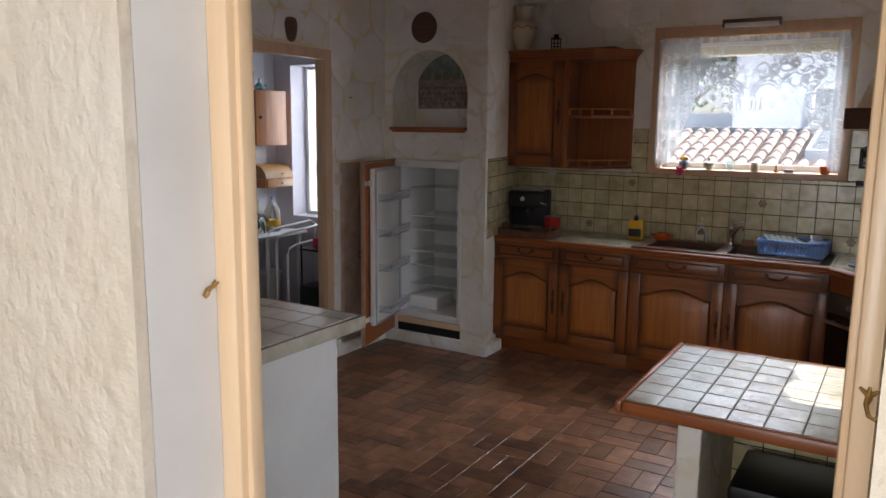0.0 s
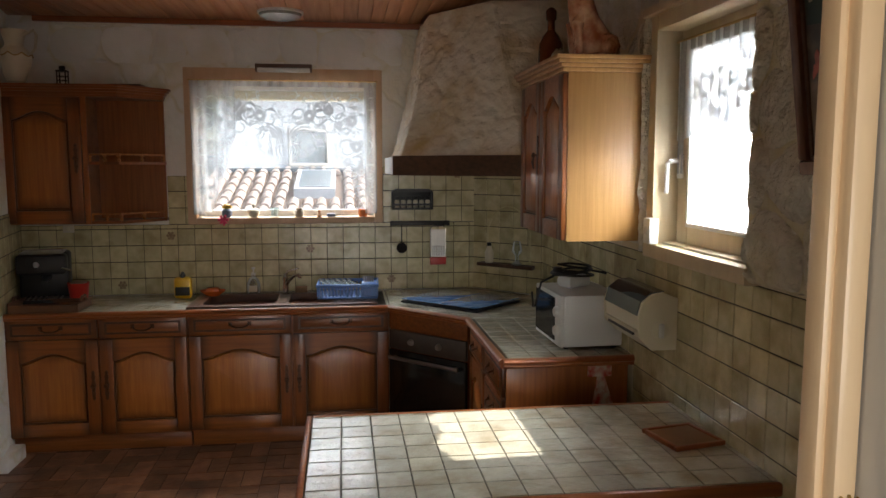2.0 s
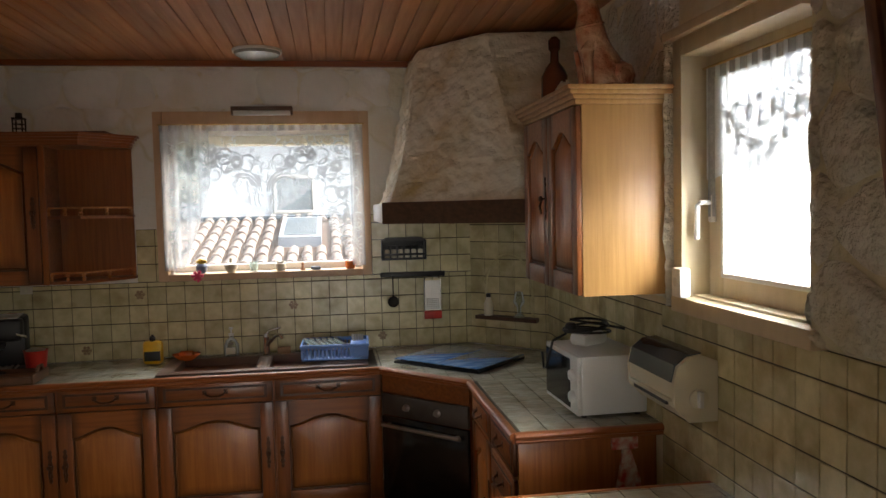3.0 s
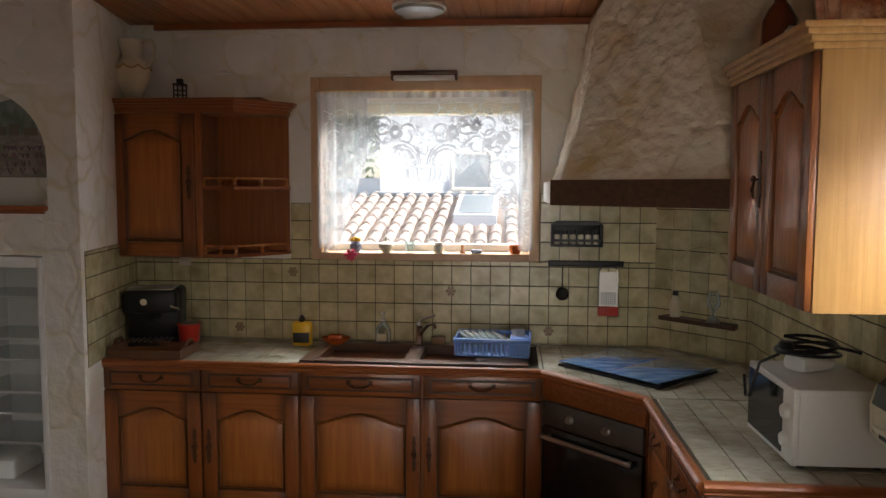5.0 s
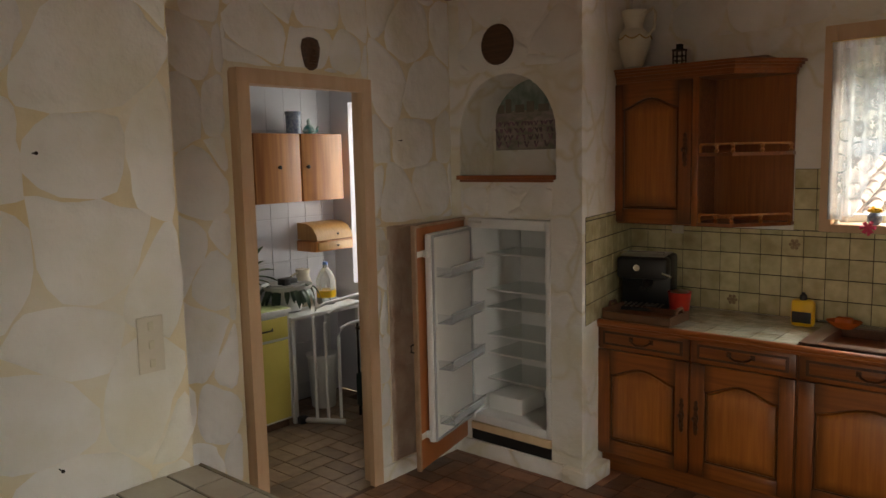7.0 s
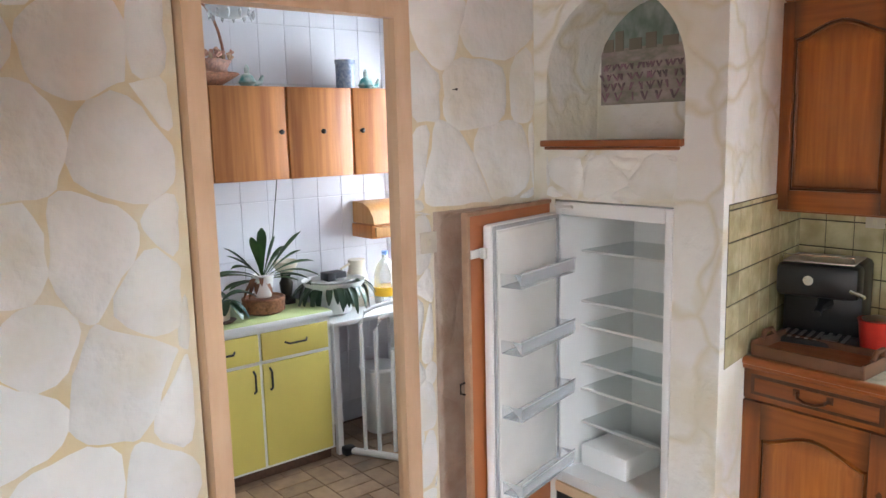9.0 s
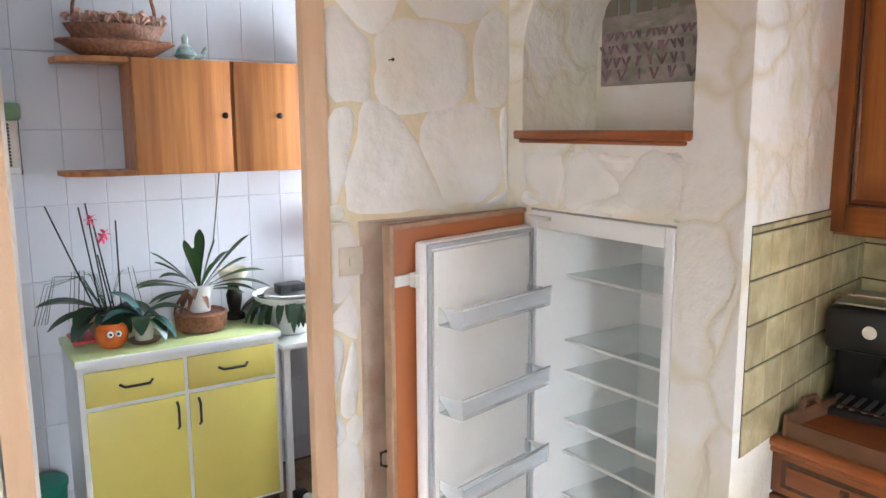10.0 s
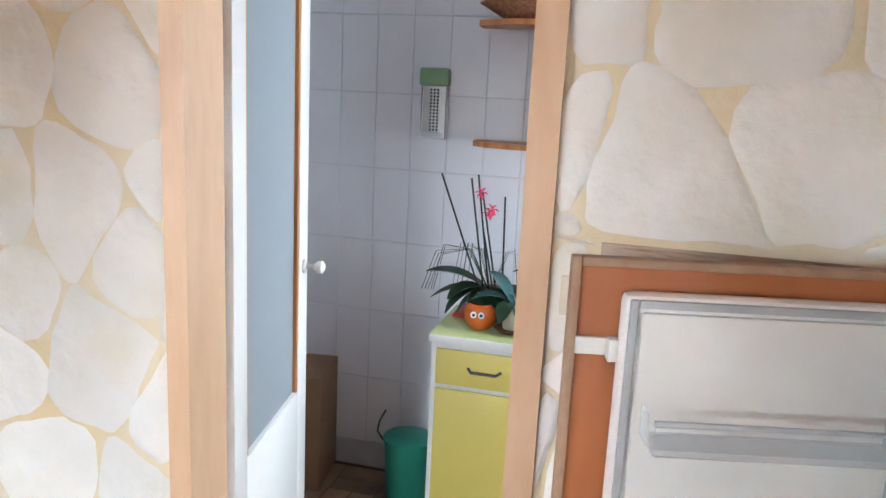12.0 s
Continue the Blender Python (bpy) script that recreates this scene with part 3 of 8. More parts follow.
def tiling(parent, origin, u, v, w, h, pitch, material, joint=0.004, depth=0.006, skip=None, name="tile", pv=None):
    """Real tiles over a rectangle, from its low corner; whole tiles, cut ones at the far ends."""
    u, v = Vector(u), Vector(v)
    nrm = u.cross(v)
    rot = Matrix((u, v, nrm)).transposed().to_4x4()
    pv = pv or pitch
    if material is TILE:
        bed = part("grout", boxes((0, w, 0, h, 0, 0.0014)), GROUT, parent)
        bed.matrix_basis = Matrix.Translation(Vector(origin)) @ rot
    made = {}
    rng = random.Random(int(w * 1000 + h * 77))
    y = 0
    while y < h - 0.012:
        x, th = 0, min(pv, h - y)
        while x < w - 0.012:
            tw = min(pitch, w - x)
            c = (x + tw / 2, y + th / 2)
            if not (skip and skip(*c)):
                key = (round(tw, 3), round(th, 3))
                if key not in made:
                    made[key] = tile_mesh(tw - joint * 0.95, th - joint * 1.4, depth, material)
                tilt = Matrix.Rotation(rng.uniform(-0.006, 0.006), 4, "X") @ Matrix.Rotation(rng.uniform(-0.006, 0.006), 4, "Y")
                piece(name, made[key], parent, Matrix.Translation(Vector(origin) + u * c[0] + v * c[1]) @ rot @ tilt)
            x += pitch
        y += pv


# ---- windows ----
def lace_curtain(at, w, h, pieces, label):
    """A gathered net on a rod, in pieces (x0, x1, lower edge as a function of x)."""
    c = thing("net_curtain", label, "curtain", at)
    for n, (x0, x1, low, matn) in enumerate(pieces):
        bm = bmesh.new()
        nx, nz = max(8, int((x1 - x0) / 0.008)), 16
        grid = []
        for i in range(nx + 1):
            x = x0 + (x1 - x0) * i / nx
            zl = low(x)
            grid.append([bm.verts.new((x, 0.006 * math.sin(x * 95 + n) + 0.003 * math.sin(x * 41) - 0.001 * n, h + (zl - h) * j / nz)) for j in range(nz + 1)])
        for i in range(nx):
            for j in range(nz):
                bm.faces.new((grid[i][j], grid[i + 1][j], grid[i + 1][j + 1], grid[i][j + 1]))
        part("net", bm, matn, c)
    part("rod", tube(bmesh.new(), [(-0.01, 0.003, h + 0.004), (w + 0.01, 0.003, h + 0.004)], 0.005), BRASS, c)
    return c


BEIGEBOX = mat("beige_shutter_box", (0.55, 0.48, 0.32), 0.5, scale=3)


def north_window():
    w = thing("window_1", "wooden window over the sink with one large pane", "window", pose(0, 0, 0))
    w["kind"] = "structure"
    part("window_frame", boxes((1.055, WX0 + 0.012, -0.022, 0.10, 1.32, 2.345), (WX1 - 0.012, 2.345, -0.022, 0.10, 1.32, 2.345), (WX0 + 0.012, WX1 - 0.012, -0.022, 0.10, 2.262, 2.345), bev=0.006), FRAMEWOOD, w)
    part("window_sill", boxes((WX0 + 0.012, WX1 - 0.012, -0.03, 0.12, 1.32, 1.362), bev=0.006), FRAMEWOOD, w)
    part("sash", boxes((WX0 + 0.013, WX0 + 0.055, 0.12, 0.17, 1.363, 2.261), (WX1 - 0.055, WX1 - 0.013, 0.12, 0.17, 1.363, 2.261), (WX0 + 0.055, WX1 - 0.055, 0.12, 0.17, 2.215, 2.261), (WX0 + 0.055, WX1 - 0.055, 0.12, 0.17, 1.363, 1.405), bev=0.004), WHITEPLASTIC, w)
    part("shutter_box", boxes((WX0 + 0.001, WX1 - 0.001, 0.19, 0.299, 2.158, 2.289), bev=0.006), BEIGEBOX, w)
    p = part("pane", boxes((WX0 + 0.05, WX1 - 0.05, 0.143, 0.149, 1.40, 2.22)), GLASS, w)
    p.visible_shadow = False
    return w


north_window()


def east_window():
    w = thing("window_2", "wooden side window beside the wall cabinet, white sash", "window", pose(0, 0, 0))
    w["kind"] = "structure"
    x0, x1 = RX - 0.045, RX + 0.13
    part("window_frame", boxes((x0, x1, EY1 - 0.012, -2.175, 1.35, 2.31), (x0 + 0.05, x1, -3.0, EY0 + 0.012, 1.35, 2.31), (x0, x1, EY0 + 0.012, EY1 - 0.012, 2.248, 2.31), bev=0.006), SIDEFRAME, w)
    part("window_sill", boxes((x0 - 0.012, x1, -3.0, -2.175, 1.335, 1.392), bev=0.006), SIDEFRAME, w)
    part("trim", boxes((x0 - 0.03, x0, -3.02, -2.15, 2.31, 2.345), bev=0.006), SIDEFRAME, w)
    part("sash", boxes((x1 - 0.07, x1 - 0.01, EY0 + 0.013, EY0 + 0.10, 1.393, 2.247), (x1 - 0.07, x1 - 0.01, EY1 - 0.11, EY1 - 0.013, 1.393, 2.247), (x1 - 0.07, x1 - 0.01, EY0 + 0.10, EY1 - 0.11, 2.17, 2.247), (x1 - 0.07, x1 - 0.01, EY0 + 0.10, EY1 - 0.11, 1.393, 1.47), bev=0.004), SIDEFRAME, w)
    part("glazing_bead", boxes((x1 - 0.078, x1 - 0.06, EY0 + 0.098, EY0 + 0.115, 1.468, 2.172), (x1 - 0.078, x1 - 0.06, EY1 - 0.125, EY1 - 0.108, 1.468, 2.172), (x1 - 0.078, x1 - 0.06, EY0 + 0.115, EY1 - 0.125, 2.155, 2.172), (x1 - 0.078, x1 - 0.06, EY0 + 0.115, EY1 - 0.125, 1.468, 1.485), bev=0.003), WHITEPLASTIC, w)
    p = part("pane", boxes((x1 - 0.055, x1 - 0.049, EY0 + 0.09, EY1 - 0.10, 1.465, 2.175)), GLASS, w)
    p.visible_shadow = False
    bm = bmesh.new()
    box(bm, x1 - 0.09, x1 - 0.07, -2.30, -2.27, 1.66, 1.76, 0.006)
    tube(bm, [(x1 - 0.09, -2.285, 1.73), (x1 - 0.125, -2.285, 1.73), (x1 - 0.13, -2.275, 1.72), (x1 - 0.13, -2.27, 1.60)], 0.009, 10)
    part("window_handle", bm, WHITEPLASTIC, w)
    return w


east_window()


def laundry_window():
    w = thing("window_3", "narrow laundry window with small panes", "window", pose(0, LY + 0.13, 0))
    w["kind"] = "structure"
    rows = [(LWX0, LWX0 + 0.035, 0.05, 0.11, LWZ0, LWZ1), (LWX1 - 0.035, LWX1, 0.05, 0.11, LWZ0, LWZ1), (LWX0 + 0.035, LWX1 - 0.035, 0.05, 0.11, LWZ1 - 0.03, LWZ1), (LWX0 + 0.035, LWX1 - 0.035, 0.05, 0.11, LWZ0, LWZ0 + 0.03)]
    part("window_frame", boxes(*rows, bev=0.004), WHITE, w)
    for k in range(6):
        z = LWZ0 + 0.165 + k * 0.205
        part("glazing_bar", boxes((LWX0 + 0.17, LWX1 - 0.035, 0.066, 0.094, z - 0.006, z + 0.006)), LILACWALL, w)
    part("glazing_bar", boxes((LWX0 + 0.155, LWX0 + 0.17, 0.064, 0.096, LWZ0 + 0.03, LWZ1 - 0.03)), WHITE, w)
    p = part("pane", boxes((LWX0 + 0.03, LWX1 - 0.03, 0.078, 0.082, LWZ0 + 0.025, LWZ1 - 0.025)), GLASS, w)
    p.visible_shadow = False


laundry_window()

# ---- outside ----
ground = setting("ground", boxes((-120, 120, -120, 120, -1.3, -1.1)), GROUND)
def neighbour():
    """A lower wing with a sunlit canal tile roof in front of a taller white wall."""
    h = thing("neighbour_house", "white rendered house with a sunlit canal tile roof and skylight", "house", pose(0, 0, 0))
    x0, x1, ya, yb, za, zb = -3.2, 7.0, 4.4, 9.0, 0.56, 1.60
    bm = prism(bmesh.new(), [(-0.12, yb - 0.1), (8, yb + 4.35), (8, yb + 9), (-0.12, yb + 5)], -1.1, 5.6, "z")
    part("wall", boxes((x0 + 0.1, -0.13, yb, yb + 4, -1.1, 1.9), (x0 + 0.1, x1, ya + 0.3, yb - 0.12, -1.1, za - 0.1), bm=bm), FACADE, h)
    s = (zb - za) / (yb - ya)
    bm = bmesh.new()
    rng = random.Random(4)
    x = x0
    while x < x1:
        for k in range(11):
            y0 = ya + k * 0.42
            z0 = za + (y0 - ya) * s
            x_, r = x + rng.uniform(-0.012, 0.012), 0.082
            if 1.28 < x_ < 1.98 and 6.9 < y0 + 0.2 < 8.7:
                continue
            rows = []
            for y, lift, r1 in ((y0 - 0.02, 0.030, r), (y0 + 0.44, 0.006, r * 0.85)):
                rows.append([bm.verts.new((x_ + r1 * math.cos(math.pi * a / 6), y, z0 + (y - y0) * s + lift + r1 * 0.95 * math.sin(math.pi * a / 6))) for a in range(7)])
            for a in range(6):
                bm.faces.new((rows[0][a], rows[0][a + 1], rows[1][a + 1], rows[1][a]))
            bm.faces.new(rows[0][::-1])
        x += 0.215
    part("roof_tiles", bm, ROOFTILE, h, kind="stuff")
    part("roof", prism(bmesh.new(), [(ya, za), (yb, zb), (yb, zb - 0.15), (ya, za - 0.15)], x0, x1, "x"), ROOFBED, h)
    q = part("skylight", prism(bmesh.new(), [(7.1, 1.17), (8.55, 1.50), (8.55, 1.62), (7.1, 1.33)], 1.30, 1.95, "x"), FACADE, h)
    part("skylight_pane", prism(bmesh.new(), [(7.2, 1.352), (8.45, 1.602), (8.45, 1.612), (7.2, 1.362)], 1.37, 1.88, "x"), PANEGREY, q)
    w = part("window", boxes((0, 0.85, -0.06, 0, 1.68, 1.74), (0, 0.85, -0.06, 0, 2.34, 2.40), (0, 0.06, -0.06, 0, 1.74, 2.34), (0.79, 0.85, -0.06, 0, 1.74, 2.34), bev=0.01), WHITEPLASTIC, h, at=pose(1.05, yb + 0.535, 0, 0, 0, 28.73))
    part("window_pane", boxes((0.06, 0.79, -0.03, -0.005, 1.74, 2.34)), PANEGREY, w)
    part("flashing", boxes((x0, x1, yb - 0.25, yb, zb - 0.02, zb + 0.05), bev=0.02), PANEGREY, h, "bluish metal flashing")


ROOFBED = mat("roof_channels", (0.20, 0.14, 0.11), 0.9, color2=(0.13, 0.09, 0.07), scale=6)
PANEGREY = mat("distant_pane", (0.16, 0.21, 0.25), 0.15, scale=2)
neighbour()


def tree(at, size, seed):
    rng = random.Random(seed)
    t = thing("tree", "green leafy garden tree", "tree", at)
    bm = bmesh.new()
    tube(bm, [(0, 0, 0), (0.05, 0.02, size * 0.3), (-0.03, 0.05, size * 0.55), (0.02, 0, size * 0.8)], [0.16, 0.12, 0.08, 0.03])
    for k in range(7):
        a = rng.uniform(0, 6.28)
        z = size * rng.uniform(0.3, 0.6)
        tube(bm, [(0, 0, z), (0.5 * math.cos(a), 0.5 * math.sin(a), z + 0.4), (1.1 * math.cos(a), 1.1 * math.sin(a), z + 0.9)], [0.06, 0.04, 0.015])
    part("trunk", bm, BARK, t)
    vs, fs = [], []
    for k in range(3500):
        a, b, r = rng.uniform(0, 6.28), rng.uniform(-1, 1), size * 0.36 * rng.uniform(0.45, 1) * (0.8 + 0.3 * math.sin(3 * rng.uniform(0, 6)))
        c = Vector((r * math.cos(a) * math.sqrt(1 - b * b), r * math.sin(a) * math.sqrt(1 - b * b), size * 0.68 + r * b * 0.85))
        e = Euler((rng.uniform(0, 3), rng.uniform(0, 3), rng.uniform(0, 3))).to_matrix()
        i = len(vs)
        vs += [c + e @ Vector(q) for q in ((-0.09, 0, 0), (0, -0.045, 0), (0.09, 0, 0), (0, 0.045, 0))]
        fs.append((i, i + 1, i + 2, i + 3))
    me = bpy.data.meshes.new("crown")
    me.from_pydata(vs, [], fs)
    me.materials.append(TREEM)
    o = new("crown", me)
    o.parent = t


tree(pose(-2.0, 12.5, -1.1), 7.0, 3)
tree(pose(-5.0, 9.0, -1.1), 6.0, 5)
# ---- cabinets ----
def arch_line(x0, x1, zs, rise, n=16):
    return [(x0 + (x1 - x0) * i / n, zs + rise * (0.5 - 0.5 * math.cos(2 * math.pi * i / n)) ** 0.8) for i in range(n + 1)]


def panel_door(parent, x, z, w, h, handle="right", arched=True, y=0.0, pull=True, inner=None):
    """A framed door with a raised panel; its front looks along -y."""
    s, rb = min(0.07, w * 0.16), 0.075
    zs, rise = h - 0.135, (0.055 if arched else 0.0)
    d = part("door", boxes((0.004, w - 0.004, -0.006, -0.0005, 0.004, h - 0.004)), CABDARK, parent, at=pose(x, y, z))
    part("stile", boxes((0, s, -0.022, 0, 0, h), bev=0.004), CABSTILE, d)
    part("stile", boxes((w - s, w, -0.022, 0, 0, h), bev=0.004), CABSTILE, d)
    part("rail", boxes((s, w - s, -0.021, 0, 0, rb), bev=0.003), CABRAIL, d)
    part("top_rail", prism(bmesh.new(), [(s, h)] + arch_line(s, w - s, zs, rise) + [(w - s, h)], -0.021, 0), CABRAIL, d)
    bm = bmesh.new()
    loops = []
    for ins, dy in ((0.006, -0.007), (0.012, -0.016), (0.018, -0.010), (0.042, -0.019)):
        top = arch_line(s + ins, w - s - ins, zs - ins, rise)
        loops.append([bm.verts.new((p[0], dy, p[1])) for p in [(s + ins, rb + ins)] + top + [(w - s - ins, rb + ins)]])
    for a, b in zip(loops, loops[1:]):
        for i in range(len(a)):
            bm.faces.new((a[i], a[(i + 1) % len(a)], b[(i + 1) % len(b)], b[i]))
    bm.faces.new(loops[-1])
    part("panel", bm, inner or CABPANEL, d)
    if pull:
        hx = w - s * 0.45 if handle == "right" else s * 0.45
        hz = h * 0.52
        bm = bmesh.new()
        side = [(0.09, 0.002), (0.078, 0.010), (0.066, 0.006), (0.052, 0.013), (0.036, 0.007), (0.02, 0.010), (0.0, 0.015), (-0.02, 0.010), (-0.036, 0.007), (-0.052, 0.013), (-0.066, 0.006), (-0.078, 0.010), (-0.09, 0.002)]
        prism(bm, [(hx + v, hz + q) for q, v in side] + [(hx - v, hz + q) for q, v in side[::-1]], -0.0265, -0.021)
        lathe(bm, [(0.004, 0.026), (0.004, 0.034), (0.012, 0.040), (0.013, 0.046), (0.006, 0.052)], 12, pose(hx, 0, hz, 90))
        tube(bm, [(hx, -0.04, hz - 0.006), (hx + 0.001, -0.048, hz - 0.03), (hx, -0.042, hz - 0.062)], [0.004, 0.006, 0.004])
        part("handle", bm, BRONZE, d, "dark bronze handle on an ornate long plate")
    return d


def drawer(parent, x, z, w, h, y=0.0, material=None):
    bm = bmesh.new()
    box(bm, 0, w, -0.020, 0, 0, h, 0.005)
    d = part("drawer", bm, material or CABRAIL, parent, at=pose(x, y, z))
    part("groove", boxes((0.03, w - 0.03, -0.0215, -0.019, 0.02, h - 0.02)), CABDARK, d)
    part("panel", boxes((0.045, w - 0.045, -0.026, -0.021, 0.032, h - 0.032), bev=0.004), material or CABX, d)
    bm = bmesh.new()
    m, zz = w / 2, h / 2
    tube(bm, [(m - 0.055, -0.025, zz + 0.01), (m - 0.045, -0.045, zz - 0.002), (m - 0.02, -0.05, zz - 0.012), (m + 0.02, -0.05, zz - 0.012), (m + 0.045, -0.045, zz - 0.002), (m + 0.055, -0.025, zz + 0.01)], 0.0055)
    box(bm, m - 0.068, m - 0.045, -0.029, -0.025, zz - 0.004, zz + 0.022, 0.003)
    box(bm, m + 0.045, m + 0.068, -0.029, -0.025, zz - 0.004, zz + 0.022, 0.003)
    part("handle", bm, BRONZE, d)
    return d


TOPZ = 0.855


def base_unit(at, widths, label, depth=0.56, drawers=True):
    c = thing("base_cabinet", label, "kitchen cabinet", at, "fitted base cabinets")
    W_ = sum(widths)
    part("body", boxes((0.002, W_ - 0.002, 0.002, depth, 0.10, TOPZ - 0.04)), CABX, c)
    part("plinth", boxes((0.002, W_ - 0.002, 0.035, 0.055, 0.0, 0.10), (0.002, W_ - 0.002, 0.015, 0.03, 0.095, 0.115), bev=0.003), CABX, c)
    x = 0
    for i, w in enumerate(widths):
        if drawers:
            drawer(c, x + 0.006, 0.70, w - 0.012, 0.115)
            panel_door(c, x + 0.006, 0.115, w - 0.012, 0.578, "right" if i % 2 == 0 else "left")
        else:
            panel_door(c, x + 0.006, 0.115, w - 0.012, 0.69, "right" if i % 2 == 0 else "left")
        x += w
    return c


BY = -0.59
base_unit(pose(0.114, BY, 0), (0.521, 0.507), "honey oak base cabinet with two arched doors and two drawers")
base_unit(pose(1.142, BY, 0), (0.616, 0.590), "wide honey oak sink cabinet with two arched doors and two drawers")


def side_unit():
    c = thing("base_cabinet", "honey oak drawer cabinet with a plain end panel, below the worktop", "kitchen cabinet", pose(2.795, -1.06, 0, 0, 0, -90), "fitted base cabinets")
    part("body", boxes((0.002, 0.885, 0.002, 0.56, 0.10, TOPZ - 0.04)), CABX, c)
    part("end_panel", boxes((0.886, 0.903, -0.005, 0.565, 0.0, TOPZ - 0.04), bev=0.003), CAB, c)
    part("plinth", boxes((0.002, 0.885, 0.035, 0.055, 0.0, 0.10)), CABX, c)
    for k, z in enumerate((0.665, 0.50)):
        drawer(c, 0.45, z, 0.43, 0.15)
    drawer(c, 0.006, 0.665, 0.43, 0.15)
    panel_door(c, 0.006, 0.115, 0.43, 0.54, "right")
    panel_door(c, 0.45, 0.115, 0.43, 0.375, "left", pull=False)
    return c


side_unit()


OVENSTEEL = mat("dark_oven_steel", (0.16, 0.15, 0.14), 0.35, metal=0.8, scale=20)


def oven_unit():
    c = thing("oven", "built-in black oven set diagonally in an oak corner unit", "oven", pose(2.352, -0.595, 0, 0, 0, -45))
    w = 0.605
    part("housing", boxes((0.004, w - 0.004, 0.004, 0.5, 0.10, TOPZ - 0.04)), CABX, c)
    part("fascia", boxes((0.006, w - 0.006, -0.012, 0.003, 0.715, 0.81), bev=0.003), CABX, c)
    part("plinth", boxes((0.004, w - 0.004, 0.03, 0.05, 0.0, 0.10)), CABX, c)
    p = part("control_panel", boxes((0.012, w - 0.012, -0.020, 0.003, 0.592, 0.708), bev=0.003), OVENSTEEL, c, "dark steel control panel")
    for x in (0.19, 0.40):
        bm = bmesh.new()
        lathe(bm, [(0.021, 0), (0.021, 0.006), (0.016, 0.010), (0.014, 0.022)], 20, Matrix.Translation((x, -0.021, 0.65)) @ Matrix.Rotation(radians(90), 4, "X"))
        part("knob", bm, STEEL, p)
    d = part("door", boxes((0.012, w - 0.012, -0.022, 0.003, 0.115, 0.585), bev=0.004), BLACKGLASS, c, "black glass oven door")
    bm = bmesh.new()
    tube(bm, [(0.04, -0.055, 0.545), (w - 0.04, -0.055, 0.545)], 0.012, 10)
    for x in (0.07, w - 0.07):
        box(bm, x - 0.008, x + 0.008, -0.055, -0.02, 0.538, 0.552, 0.002)
    part("handle", bm, STEEL, d)


oven_unit()


def crown(bm, pts, z):
    """A stepped cornice that runs along points."""
    for k, (o, z0, z1) in enumerate(((0.0, 0.0, 0.018), (0.012, 0.018, 0.034), (0.026, 0.034, 0.048), (0.038, 0.048, 0.062))):
        poly = []
        for i, p in enumerate(pts):
            a = Vector(pts[max(i - 1, 0)])
            b = Vector(pts[min(i + 1, len(pts) - 1)])
            p = Vector(p)
            n1 = (p - a).normalized() if i else (b - p).normalized()
            n2 = (b - p).normalized() if i < len(pts) - 1 else n1
            q1, q2 = Vector((n1.y, -n1.x)), Vector((n2.y, -n2.x))
            m = (q1 + q2).normalized()
            poly.append(p + m * (o / max(m.dot(q1), 0.4)))
        prism(bm, [tuple(p) for p in poly] + [tuple(pts[-1])][:0], z + z0, z + z1, "z") if len(poly) > 2 else None
    return bm


def wall_unit_left():
    c = thing("wall_cabinet", "honey oak wall cabinet with one arched door and open corner shelves", "kitchen cabinet", pose(0.025, 0, 0))
    z0, z1, d = 1.35, 2.125, 0.30
    part("body", boxes((0.0, 0.018, -d, -0.002, z0, z1), (0.465, 0.483, -d, -0.002, z0, z1), (0.018, 0.465, -d, -0.002, z0, z0 + 0.018), (0.018, 0.465, -d, -0.002, z1 - 0.018, z1), (0.018, 0.465, -0.02, -0.002, z0 + 0.018, z1 - 0.018)), CABX, c)
    panel_door(c, 0.012, z0 + 0.008, 0.465, z1 - z0 - 0.016, "right", y=-d - 0.001)
    poly = [(0.485, -0.31), (0.69, -0.31), (0.905, -0.05), (0.905, -0.002), (0.485, -0.002)]
    part("back", boxes((0.485, 0.90, -0.014, -0.003, z0, z1)), CAB, c)
    part("stile", boxes((0.483, 0.515, -0.325, -0.305, z0, z1), bev=0.003), CAB, c)
    for z in (z0 + 0.0, 1.715):
        s = part("shelf", prism(bmesh.new(), poly, z, z + 0.018, "z"), CABX, c)
        bm = bmesh.new()
        line = [(0.52, -0.302), (0.69, -0.302), (0.897, -0.052)]
        tube(bm, [(p[0], p[1], z + 0.062) for p in line], 0.006, 6)
        for k in range(9):
            t = k / 8 * 2
            a, b = line[min(int(t), 1)], line[min(int(t), 1) + 1]
            f = t - min(int(t), 1)
            x, y = a[0] + (b[0] - a[0]) * f, a[1] + (b[1] - a[1]) * f
            if k in (0, 2, 4, 6, 8):
                lathe(bm, [(0.007, 0), (0.013, 0.012), (0.006, 0.022), (0.012, 0.034), (0.006, 0.044)], 8, Matrix.Translation((x, y, z + 0.018)))
        part("gallery", bm, PINE, s, "low turned gallery rail")
    bm = bmesh.new()
    prism(bm, [(0.0, -0.31), (0.69, -0.31), (0.905, -0.05), (0.905, -0.002), (0.0, -0.002)], z1, z1 + 0.012, "z")
    for o, a, b in ((0.004, 0.012, 0.030), (0.016, 0.030, 0.046), (0.030, 0.046, 0.060), (0.042, 0.060, 0.072)):
        prism(bm, [(0.0, -0.31 - o), (0.69 + o * 0.5, -0.31 - o), (0.905 + o, -0.05 - o * 0.4), (0.905 + o, -0.002), (0.0, -0.002)], z1 + a, z1 + b, "z")
    part("cornice", bm, CABX, c)


wall_unit_left()


